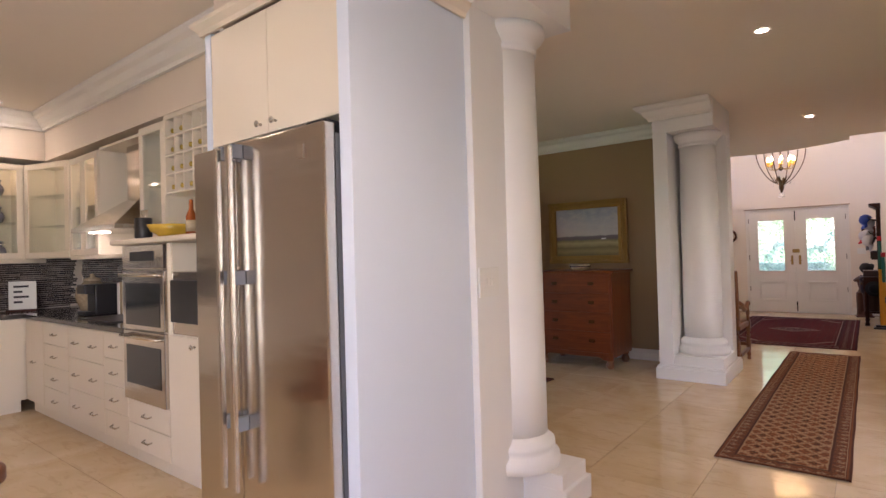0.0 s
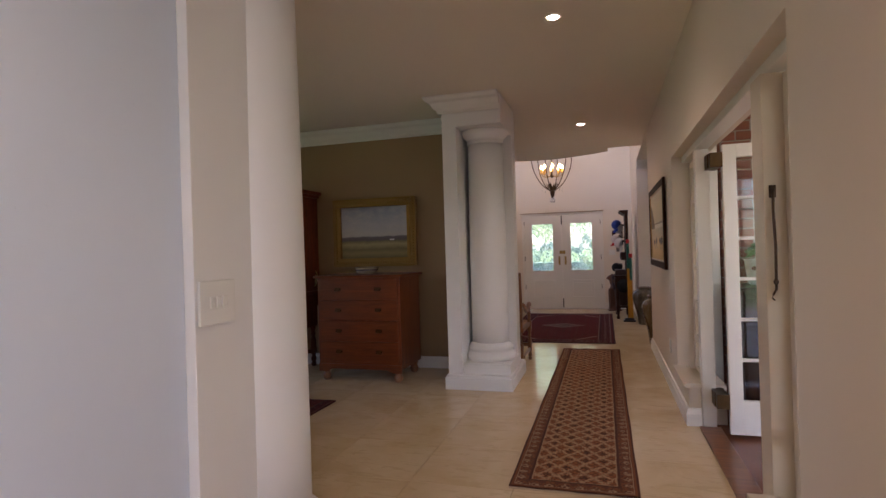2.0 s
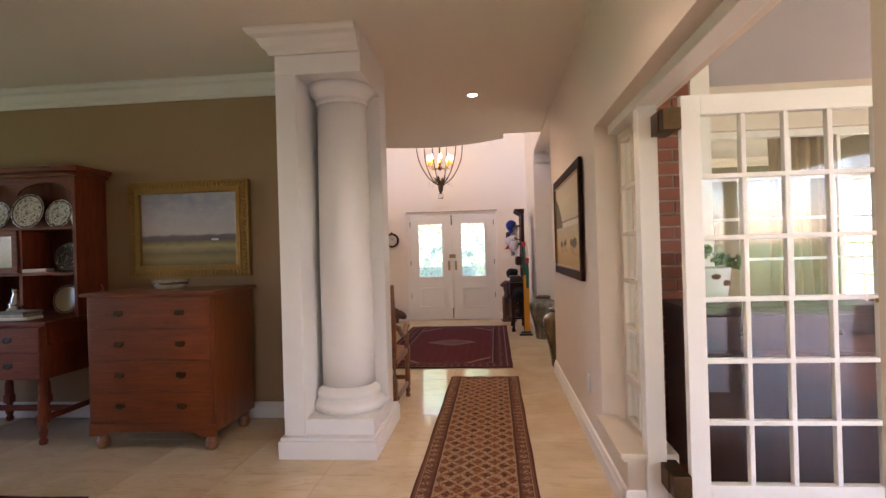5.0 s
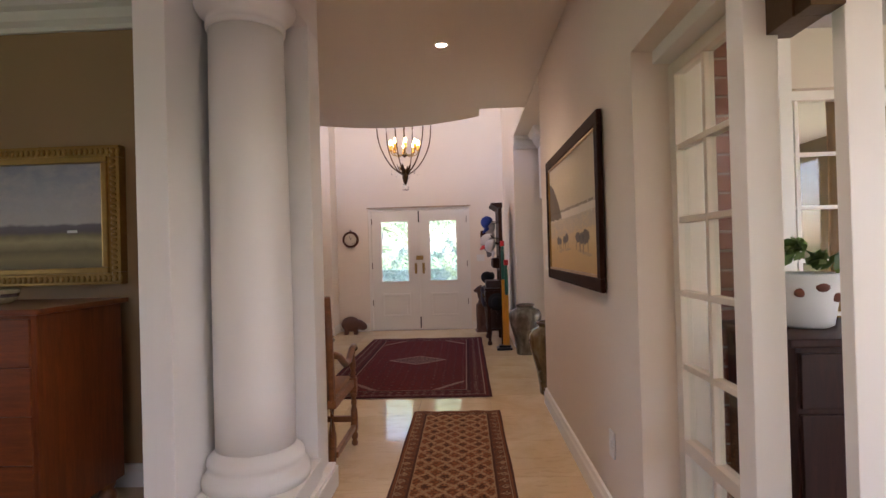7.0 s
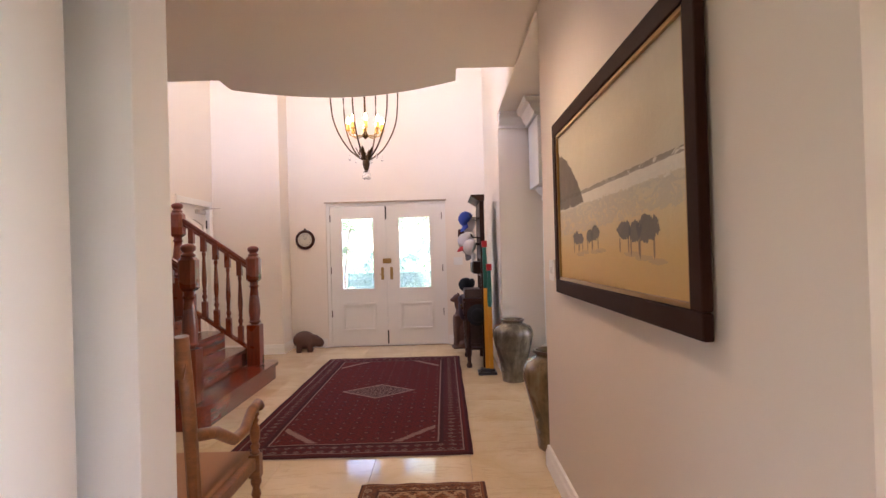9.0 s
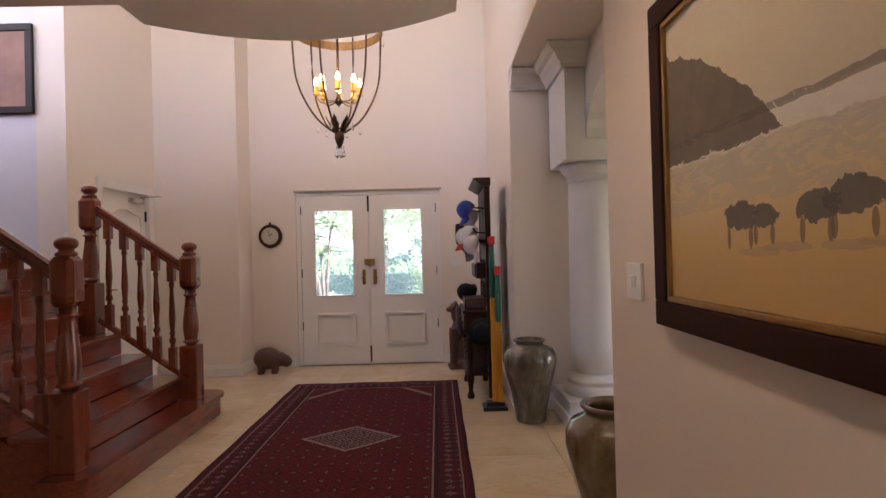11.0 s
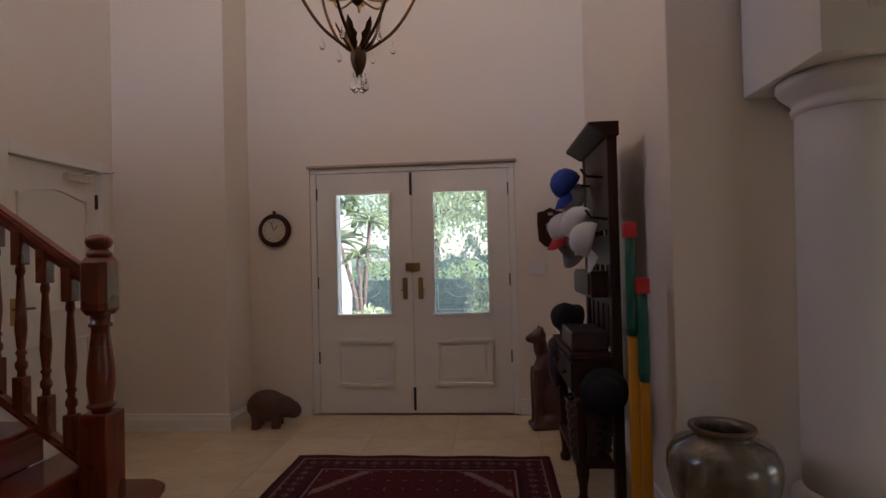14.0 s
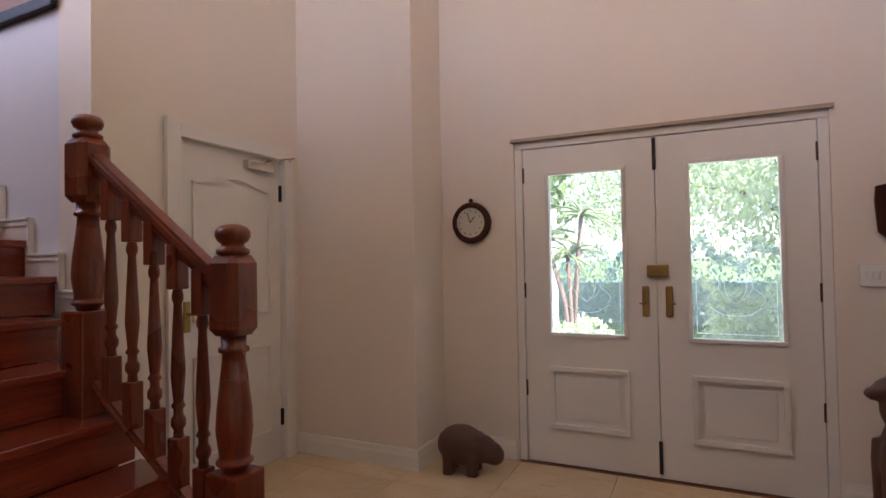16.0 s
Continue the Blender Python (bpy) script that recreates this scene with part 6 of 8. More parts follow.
M_plate_dark = plate_material("dark_printed_china", (0.07, 0.03, 0.025), (0.62, 0.55, 0.42), 0.42)
M_plate_cream = plate_material("cream_china_with_flowers", (0.60, 0.46, 0.24), (0.30, 0.16, 0.06), 0.38)


def plate(x, z, r, material, label, y=6.5, turn=0):
    p = thing("china_plate", label, "plate", (x, y, z), group="plates on the dresser")
    p.matrix_basis = pose(x, y, z + r * 0.97, -12, 0, turn)
    part("dish", lathe(bmesh.new(), [(r * 0.55, 0.012), (r * 0.62, 0.014), (r * 0.97, 0.0), (r, -0.004), (r * 0.96, -0.003), (r * 0.6, 0.006), (r * 0.2, 0.006)], n=32, axis="y"), material, p)
    part("painted_ring", lathe(bmesh.new(), [(r * 0.93, -0.0042), (r * 0.90, -0.0055), (r * 0.86, -0.0038)], n=32, axis="y", caps=False), M_china_dark, p)
    return p


for x, r, m in ((-4.71, 0.125, M_plate_blue), (-4.47, 0.12, M_plate_brown), (-4.19, 0.15, M_plate_brown), (-3.91, 0.12, M_plate_brown)):
    plate(x, 1.612, r, m, "painted china plate standing on the upper shelf")
plate(-4.68, 1.247, 0.085, M_plate_blue, "small blue painted plate on the middle shelf")
plate(-3.84, 1.247, 0.125, M_plate_dark, "dark painted china plate on the middle shelf")
plate(-4.66, 0.902, 0.115, M_plate_cream, "cream yellow china plate on the dresser top")
plate(-3.86, 0.902, 0.12, M_plate_cream, "cream scalloped china plate on the dresser top")
plate(-3.68, 0.902, 0.14, M_plate_cream, "large cream china plate on the dresser top", y=6.52)


def jug(x, y, z, h, r, material, label, kind="jug"):
    j = thing(kind, label, kind.replace("_", " "), (x, y, z))
    part("body", lathe(bmesh.new(), [(r * 0.6, 0), (r * 0.7, h * 0.05), (r, h * 0.35), (r * 0.85, h * 0.6), (r * 0.5, h * 0.75), (r * 0.55, h * 0.9), (r * 0.7, h), (r * 0.6, h * 0.98), (r * 0.4, h * 0.75)], n=20), material, j)
    part("handle", tube(bmesh.new(), [(r * 0.5, 0, h * 0.85), (r * 1.2, 0, h * 0.8), (r * 1.25, 0, h * 0.55), (r * 0.9, 0, h * 0.4)], r * 0.1, 6), material, j)
    return j


jug(-3.70, 6.45, 1.612, 0.20, 0.055, M_china, "tall china figure-like jug with painted flowers")
jug(-4.52, 6.45, 1.247, 0.15, 0.045, M_china, "small painted china jug")
jug(-4.36, 6.3, 0.902, 0.16, 0.06, M_china_blue, "blue and white china jug")
jug(-4.1, 6.25, 0.902, 0.11, 0.06, M_chrome, "small silver teapot on the dresser top")
jug(-4.22, 6.4, 0.902, 0.22, 0.05, M_chrome, "slim silver jug on the dresser top")
single("silver_tray", lathe(bmesh.new(), [(0.16, 0.012), (0.15, 0.002), (0.02, 0.0), (0.02, 0.004), (0.148, 0.006), (0.158, 0.014)], n=28), M_chrome, "round silver tray on the dresser top", "tray", (-4.35, 6.12, 0.9005))
for k, (w, m) in enumerate(((0.13, M_plate_white), (0.11, M_china), (0.12, M_capgrey))):
    single("book", boxes((-w, w, -0.08, 0.08, 0, 0.022), bevel=0.003), m, "closed book lying in a pile on the dresser", "book", (-3.92 + 0.01 * k, 6.1, 0.901 + 0.0225 * k), 6 - 7 * k, group="books on the dresser")
single("napkin", boxes((-0.09, 0.09, -0.06, 0.06, 0, 0.03), bevel=0.01), M_capwhite, "folded white napkin on the middle shelf", "napkin", (-3.98, 6.36, 1.248), 12)


def dining_chair(x, y, turn):
    c = thing("dining_chair", "dark red-brown wooden dining chair with a boarded back", "chair", (x, y, 0.012), turn, group="dining chairs")
    for s in (-1, 1):
        part("leg", boxes((s * 0.2 - 0.022, s * 0.2 + 0.022, 0.18, 0.224, 0, 0.43), bevel=0.004), M_mahogany_up, c)
        bm = prism(bmesh.new(), [(-0.28, 0), (-0.232, 0), (-0.19, 0.43), (-0.215, 0.8), (-0.26, 1.02), (-0.305, 1.02), (-0.262, 0.8), (-0.238, 0.43)], s * 0.2 - 0.022, s * 0.2 + 0.022, axis="x")
        part("back_post", bm, M_mahogany_up, c)
        part("stretcher", boxes((s * 0.2 - 0.011, s * 0.2 + 0.011, -0.22, 0.2, 0.16, 0.20), bevel=0.003), M_mahogany, c)
    part("seat_rail", boxes((-0.2, 0.2, -0.225, -0.2, 0.35, 0.43), bevel=0.003), M_mahogany, c)
    part("seat", boxes((-0.23, 0.23, -0.19, 0.24, 0.43, 0.47), bevel=0.015), M_mahogany, c)
    top = [(-0.178 + 0.356 * k / 12, 0.90 - 0.02 * math.cos(k * math.pi / 2)) for k in range(13)]
    part("crest_rail", prism(bmesh.new(), top + [(0.178, 1.0), (0.1, 1.015), (0, 1.03), (-0.1, 1.015), (-0.178, 1.0)], -0.278, -0.252, axis="y"), M_mahogany, c)
    low = [(-0.178 + 0.356 * k / 12, 0.60 + 0.018 * math.cos(k * math.pi / 2)) for k in range(13)]
    part("lower_rail", prism(bmesh.new(), [(-0.178, 0.52), (0.178, 0.52)] + low[::-1], -0.246, -0.222, axis="y"), M_mahogany, c)
    for k in range(3):
        u = -0.119 + 0.119 * k
        bm = prism(bmesh.new(), [(-0.228, 0.56), (-0.24, 0.56), (-0.258, 0.8), (-0.274, 0.93), (-0.262, 0.93), (-0.246, 0.8)], u - 0.047, u + 0.047, axis="x")
        part("splat", bm, M_mahogany_up, c)
    return c


dining_chair(-3.21, 4.30, 91)
dining_chair(-3.23, 3.45, 90)
dt = thing("dining_table", "dark red-brown wooden dining table standing on a rug", "table", (-4.55, 4.0, 0.012))
part("tabletop", boxes((-0.85, 0.85, -0.55, 0.55, 0.72, 0.75), bevel=0.01), M_mahogany, dt)
part("apron", boxes((-0.75, 0.75, -0.45, 0.45, 0.62, 0.719)), M_mahogany, dt)
for x in (-0.72, 0.72):
    for y in (-0.42, 0.42):
        part("leg", turned(bmesh.new(), x, y, 0, 0.62, 0.045, LEG, 14), M_mahogany_up, dt)

# ---- downlights ----
for lx, ly in DOWNLIGHTS:
    d = thing("downlight", "small round recessed ceiling downlight switched on", "downlight", (lx, ly, H - 0.002), group="downlights")
    part("ring", lathe(bmesh.new(), [(0.05, 0.0), (0.052, -0.006), (0.042, -0.009), (0.038, -0.002)], n=24), M_white, d)
    part("lens", lathe(bmesh.new(), [(0.036, -0.001), (0.034, -0.004), (0.01, -0.005)], n=20), M_down, d, "glowing lamp lens")

# ---- kitchen ----
KF = 1.55      # front of the base units
built("wall_kitchen_west", boxes((-6.95, -6.72, -3.2, 2.22, 0, H)), M_wall, "cream kitchen wall", "wall")
built("bulkhead", boxes((-6.72, -2.58, 1.80, 2.22, 2.36, H), (-6.72, -6.36, -3.2, 1.80, 2.36, H), (-2.58, -1.50, 1.46, 2.12, 2.52, H)), M_wall, "cream bulkhead above the kitchen cabinets", "bulkhead")
cornice([(-6.354, -3.1), (-6.354, 1.796), (-2.58, 1.796)], H - 0.004)

fr = thing("refrigerator", "stainless steel side-by-side refrigerator with long bar handles", "refrigerator", (0, 0, 0))
part("body", boxes((-2.52, -1.585, 1.375, 2.05, 0.04, 1.80), bevel=0.004), M_gasket, fr, "dark grey cabinet sides")
for x0, x1 in ((-2.525, -2.165), (-2.157, -1.575)):
    part("door", boxes((x0, x1, 1.31, 1.368, 0.06, 1.835), bevel=0.008), M_steel, fr)
for x in (-2.205, -2.115):
    h = part("handle", boxes((x - 0.014, x + 0.014, 1.235, 1.26, 0.35, 1.81), bevel=0.007), M_chrome, fr, "long brushed metal bar handle")
    for z in (0.60, 1.22, 1.76):
        part("bracket", boxes((x - 0.012, x + 0.012, 1.26, 1.309, z, z + 0.06), bevel=0.003), M_gasket, h)
part("hinge_cover", boxes((-1.70, -1.59, 1.33, 1.50, 1.801, 1.85), bevel=0.006), M_black, fr)
part("kick_grille", boxes((-2.51, -1.59, 1.40, 1.42, 0.0, 0.055)), M_black, fr)
part("badge", boxes((-1.73, -1.69, 1.307, 1.3095, 1.71, 1.765), bevel=0.001), M_chrome, fr)

built("fridge_panel", boxes((-1.565, -1.50, 1.38, 2.118, 0, 2.46), (-2.60, -2.545, 1.42, 2.2, 0, 2.46), bevel=0.003), M_panel, "tall pale grey panel beside the refrigerator", "panel")
tc = thing("fridge_cabinet", "cream two-door cabinet above the refrigerator", "cabinet", (0, 0, 0))
part("body", boxes((-2.543, -1.567, 1.445, 2.2, 1.885, 2.44)), M_cabinet, tc)
for x0, x1, kx in ((-2.543, -2.077, -2.13), (-2.073, -1.567, -2.02)):
    d = part("door", boxes((x0, x1, 1.42, 1.442, 1.885, 2.44), bevel=0.003), M_cabinet, tc)
    part("knob", lathe(bmesh.new(), [(0.007, 0), (0.006, -0.014), (0.013, -0.02), (0.015, -0.027), (0.009, -0.032)], kx, 1.42, 1.93, n=14, axis="y"), M_chrome, d, "round nickel knob")
part("crown", moulding(bmesh.new(), [(-2.605, 2.2, 2.45), (-2.605, 1.415, 2.45), (-1.495, 1.415, 2.45), (-1.495, 2.115, 2.45)], [(0, 0), (0.012, 0), (0.02, 0.02), (0.045, 0.045), (0.05, 0.06), (0, 0.06)]), M_cabinet, tc)


def base_unit(x0, x1, drawers, label, handles=1, name="drawer_unit"):
    u = thing(name, label, "cabinet", (0, 0, 0), group="kitchen drawer units")
    part("body", boxes((x0, x1, KF + 0.022, 2.2, 0.11, 0.855)), M_cabinet, u)
    part("kick", boxes((x0, x1, KF + 0.06, KF + 0.08, 0, 0.109)), M_cabinet, u)
    z0, z1 = 0.115, 0.85
    for k in range(drawers):
        a = z0 + (z1 - z0) * k / drawers
        b = z0 + (z1 - z0) * (k + 1) / drawers
        d = part("drawer", boxes((x0 + 0.003, x1 - 0.003, KF, KF + 0.02, a + 0.003, b - 0.003), bevel=0.005), M_cabinet, u)
        for i in range(handles):
            hx = (x0 + x1) / 2 if handles == 1 else x0 + (x1 - x0) * (0.25 + 0.5 * i)
            part("handle", tube(bmesh.new(), [(hx - 0.05, KF, (a + b) / 2), (hx - 0.04, KF - 0.024, (a + b) / 2 - 0.006), (hx + 0.04, KF - 0.024, (a + b) / 2 - 0.006), (hx + 0.05, KF, (a + b) / 2)], 0.0055, 6), M_chrome, d, "nickel bow handle")
    return u


base_unit(-5.62, -5.02, 4, "cream kitchen drawer unit with bow handles")
base_unit(-5.018, -4.32, 3, "wide cream kitchen drawer unit with paired handles", 2)
base_unit(-4.318, -3.93, 4, "cream kitchen drawer unit with bow handles")
base_unit(-6.1, -5.622, 1, "cream corner base cabinet")
wu = thing("base_cabinet", "plain cream base cabinets along the kitchen wall", "cabinet", (0, 0, 0))
part("body", boxes((-6.70, -6.12, -1.5, KF + 0.02, 0.11, 0.855)), M_cabinet, wu)
part("kick", boxes((-6.62, -6.16, -1.5, KF - 0.03, 0, 0.109)), M_cabinet, wu)
for k in range(4):
    part("door", boxes((-6.118, -6.10, -1.5 + 0.762 * k, -1.5 + 0.762 * (k + 1) - 0.006, 0.115, 0.85), bevel=0.004), M_cabinet, wu)


def granite():
    n = Nodes("dark_granite")
    v = n.coords()
    c = n.mix(n.voronoi(v, 160, "Color"), (0.02, 0.019, 0.018), (0.07, 0.062, 0.056))
    return n.finish(c, 0.12)


M_granite = granite()
single("worktop", boxes((-6.70, -3.932, KF - 0.02, 2.2, 0.857, 0.895), (-6.70, -6.08, -1.5, KF - 0.022, 0.857, 0.895), bevel=0.004), M_granite, "polished dark granite kitchen worktop", "worktop")
# mosaic splashback: thin strips of glass and stone
bm = bmesh.new()
random.seed(4)
for j in range(24):
    z = 0.90 + j * 0.021
    x = -6.70 + random.random() * 0.05
    while x < -3.95:
        w = random.choice((0.05, 0.08, 0.11))
        d = random.uniform(0.004, 0.008)
        box(bm, x, min(x + w - 0.003, -3.94), 2.213 - d, 2.216, z, z + 0.018)
        x += w
    y = -1.4 + random.random() * 0.05
    while y < 2.1:
        w = random.choice((0.05, 0.08, 0.11))
        d = random.uniform(0.004, 0.008)
        box(bm, -6.716, -6.713 + d, y, min(y + w - 0.003, 2.2), z, z + 0.018)
        y += w


def mosaic():
    n = Nodes("mosaic_strips")
    isl = n.tree.nodes.new("ShaderNodeNewGeometry").outputs["Random Per Island"]
    c = n.ramp(isl, (0.0, (0.03, 0.03, 0.035)), (0.4, (0.11, 0.085, 0.07)), (0.7, (0.06, 0.05, 0.05)), (1.0, (0.26, 0.22, 0.19)))
    return n.finish(c, 0.18)


tagged(single("splashback", bm, mosaic(), "dark mosaic splashback of narrow strips", "splashback"), kind="stuff")

# ovens
ov = thing("oven_tower", "tall unit with a stainless steel double oven", "oven", (0, 0, 0))
part("carcass", boxes((-3.925, -3.335, KF + 0.005, 2.2, 0.44, 1.445)), M_cabinet, ov)
part("control_panel", boxes((-3.92, -3.34, KF - 0.02, KF + 0.004, 1.29, 1.44), bevel=0.004), M_steel, ov)
part("display", boxes((-3.80, -3.46, KF - 0.023, KF - 0.0195, 1.34, 1.40)), M_black, ov)
for z0, z1, wz0, wz1 in ((0.90, 1.285, 0.93, 1.20), (0.44, 0.895, 0.55, 0.80)):
    d = part("oven_door", boxes((-3.92, -3.34, KF - 0.022, KF + 0.004, z0, z1), bevel=0.005), M_steel, ov)
    part("oven_glass", boxes((-3.87, -3.39, KF - 0.025, KF - 0.0215, wz0, wz1), bevel=0.001), plain("smoked_glass", (0.02, 0.02, 0.02), 0.08, vary=0.1), d)
    part("handle", tube(bmesh.new(), [(-3.88, KF - 0.02, z1 - 0.04), (-3.87, KF - 0.06, z1 - 0.035), (-3.39, KF - 0.06, z1 - 0.035), (-3.38, KF - 0.02, z1 - 0.04)], 0.011, 8), M_chrome, d)
ou = thing("drawer_unit", "two deep cream drawers under the oven", "cabinet", (0, 0, 0), group="kitchen drawer units")
part("body", boxes((-3.925, -3.335, KF + 0.022, 2.2, 0.11, 0.435)), M_cabinet, ou)
part("kick", boxes((-3.925, -2.605, KF + 0.06, KF + 0.08, 0, 0.109)), M_cabinet, ou)
for a, b in ((0.115, 0.272), (0.278, 0.433)):
    d = part("drawer", boxes((-3.922, -3.338, KF, KF + 0.02, a, b), bevel=0.005), M_cabinet, ou)
    part("handle", tube(bmesh.new(), [(-3.68, KF, (a + b) / 2), (-3.67, KF - 0.024, (a + b) / 2 - 0.006), (-3.59, KF - 0.024, (a + b) / 2 - 0.006), (-3.58, KF, (a + b) / 2)], 0.0055, 6), M_chrome, d, "nickel bow handle")
mc = thing("microwave_cabinet", "cream cabinet with two tall doors under a microwave", "cabinet", (0, 0, 0))
part("body", boxes((-3.333, -2.605, KF + 0.022, 2.2, 0.11, 0.895), (-3.333, -3.31, KF + 0.022, 2.2, 0.9, 1.445)), M_cabinet, mc)
for x0, x1, kx in ((-3.33, -2.97, -3.02), (-2.966, -2.607, -2.91)):
    d = part("door", boxes((x0, x1, KF, KF + 0.02, 0.115, 0.89), bevel=0.004), M_cabinet, mc)
    part("knob", lathe(bmesh.new(), [(0.007, 0), (0.006, -0.014), (0.013, -0.02), (0.015, -0.027), (0.009, -0.032)], kx, KF, 0.84, n=14, axis="y"), M_chrome, d, "round nickel knob")
mw = thing("microwave_oven", "stainless steel microwave oven with a dark glass door", "microwave", (0, 0, 0))
part("case", boxes((-3.30, -2.66, KF + 0.01, 2.1, 0.897, 1.27), bevel=0.006), M_steel, mw)
part("door", boxes((-3.28, -2.72, KF - 0.012, KF + 0.009, 0.97, 1.22), bevel=0.005), M_black, mw, "dark glass microwave door")
single("shelf", boxes((-4.02, -2.606, KF - 0.06, 2.2, 1.448, 1.482), bevel=0.014), M_cabinet, "white shelf above the oven with a rounded end", "shelf")

# upper units
UF = 1.80


def glass_door(parent, x0, x1, z0, z1, y, side=False):
    def rect(a0, a1, b0, b1, d0, d1):
        return (d0, d1, a0, a1, b0, b1) if side else (a0, a1, d0, d1, b0, b1)
    d0, d1 = (y, y + 0.02) if not side else (y - 0.02, y)
    w = 0.055
    d = part("door", boxes(rect(x0, x1, z0, z0 + w, d0, d1), rect(x0, x1, z1 - w, z1, d0, d1), rect(x0, x0 + w, z0 + w, z1 - w, d0, d1), rect(x1 - w, x1, z0 + w, z1 - w, d0, d1), bevel=0.003), M_cabinet, parent)
    part("pane", boxes(rect(x0 + w, x1 - w, z0 + w, z1 - w, d0 + 0.008, d0 + 0.012)), M_pane, d)
    return d


def wall_cabinet(x0, x1, z0, z1, doors, label):
    u = thing("wall_cabinet", label, "cabinet", (0, 0, 0), group="glazed wall cabinets")
    part("body", boxes((x0, x0 + 0.02, UF + 0.021, 2.2, z0, z1), (x1 - 0.02, x1, UF + 0.021, 2.2, z0, z1), (x0, x1, 2.17, 2.2, z0, z1), (x0, x1, UF + 0.021, 2.2, z0 - 0.02, z0), (x0, x1, UF + 0.021, 2.2, z1, z1 + 0.02)), M_cabinet, u)
    part("shelf", boxes((x0 + 0.02, x1 - 0.02, UF + 0.05, 2.17, (z0 + z1) / 2 - 0.008, (z0 + z1) / 2 + 0.008)), M_cabinet, u)
    for k in range(doors):
        glass_door(u, x0 + (x1 - x0) * k / doors + 0.002, x0 + (x1 - x0) * (k + 1) / doors - 0.002, z0 - 0.018, z1 + 0.018, UF)
    return u


wall_cabinet(-5.74, -5.08, 1.43, 2.27, 2, "cream glazed corner wall cabinet lit inside")
wall_cabinet(-4.28, -3.88, 1.50, 2.31, 1, "narrow cream glazed wall cabinet")
lu = thing("wall_cabinet", "cream glazed wall cabinets lit from inside", "cabinet", (0, 0, 0), group="glazed wall cabinets")
part("body", boxes((-6.71, -6.69, -1.5, 1.62, 1.41, 2.30), (-6.69, -6.37, -1.5, 1.62, 1.40, 1.42), (-6.69, -6.37, -1.5, 1.62, 2.28, 2.30), *[(-6.69, -6.37, 1.60 - 0.36 * k, 1.62 - 0.36 * k, 1.42, 2.28) for k in range(0, 9)]), M_cabinet, lu)
for k in range(8):
    glass_door(lu, 1.62 - 0.36 * (k + 1) + 0.012, 1.62 - 0.36 * k - 0.002, 1.402, 2.298, -6.35, side=True)
    part("shelf", boxes((-6.69, -6.40, 1.62 - 0.36 * (k + 1) + 0.022, 1.598 - 0.36 * k, 1.74, 1.748), (-6.69, -6.40, 1.62 - 0.36 * (k + 1) + 0.022, 1.598 - 0.36 * k, 2.0, 2.008)), M_pane, lu, "glass shelf")
    if k < 3:
        lamp("cabinet_lamp", "POINT", (-6.5, 1.44 - 0.36 * k, 2.25), (-6.5, 1.44 - 0.36 * k, 0), 0.2, WARM, radius=0.03)
        for z, r in ((1.422, 0.07), (1.75, 0.06), (2.01, 0.06)):
            jug(-6.52, 1.45 - 0.36 * k, z, 0.15, r, M_china if k % 2 else M_china_blue, "china jug inside a glazed cabinet")
cc = thing("wall_cabinet", "cream glazed diagonal corner cabinet lit inside", "cabinet", (-6.35, 1.62, 0), 17, group="glazed wall cabinets")
part("body", boxes((0, 0.02, 0.022, 0.30, 1.40, 2.30), (0.60, 0.62, 0.022, 0.30, 1.40, 2.30), (0.02, 0.60, 0.28, 0.30, 1.40, 2.30), (0.02, 0.60, 0.022, 0.28, 1.40, 1.42), (0.02, 0.60, 0.022, 0.28, 2.28, 2.30)), M_cabinet, cc)
part("shelf", boxes((0.02, 0.60, 0.05, 0.28, 1.70, 1.708), (0.02, 0.60, 0.05, 0.28, 1.99, 1.998)), M_pane, cc, "glass shelf")
glass_door(cc, 0.002, 0.618, 1.402, 2.298, 0.0)
lamp("cabinet_lamp", "POINT", (-6.08, 1.86, 2.24), (-6.08, 1.86, 0), 0.2, WARM, radius=0.03)
lamp("cabinet_lamp", "POINT", (-5.4, 2.0, 2.22), (-5.4, 2, 0), 0.28, WARM, radius=0.03)
single("light_rail", boxes((-5.74, -4.02, UF + 0.005, UF + 0.03, 1.375, 1.408), (-6.375, -6.35, -1.5, 1.79, 1.36, 1.398), bevel=0.004), M_cabinet, "cream light rail under the wall cabinets", "rail")
nb = thing("hood_niche", "cream niche round the cooker hood", "cabinet", (0, 0, 0))
part("back", boxes((-5.078, -4.282, 2.18, 2.2, 1.42, 2.31)), M_cabinet, nb)
part("top", boxes((-5.078, -4.282, UF + 0.02, 2.178, 2.29, 2.31)), M_cabinet, nb)
hd = thing("cooker_hood", "stainless steel chimney cooker hood with a small light", "cooker hood", (-4.68, 0, 0))
bm = bmesh.new()
v = [bm.verts.new(p) for p in ((-0.42, 1.62, 1.62), (0.42, 1.62, 1.62), (0.42, 2.178, 1.62), (-0.42, 2.178, 1.62), (-0.13, 1.92, 1.85), (0.13, 1.92, 1.85), (0.13, 2.178, 1.85), (-0.13, 2.178, 1.85))]
for f in ((0, 1, 2, 3), (4, 5, 6, 7), (0, 1, 5, 4), (1, 2, 6, 5), (2, 3, 7, 6), (3, 0, 4, 7)):
    bm.faces.new([v[i] for i in f])
part("canopy", bm, M_steel, hd)
part("rim", boxes((-0.43, 0.43, 1.61, 2.178, 1.585, 1.619), bevel=0.003), M_steel, hd)
part("chimney", boxes((-0.125, 0.125, 1.925, 2.178, 1.85, 2.288), bevel=0.003), M_steel, hd)
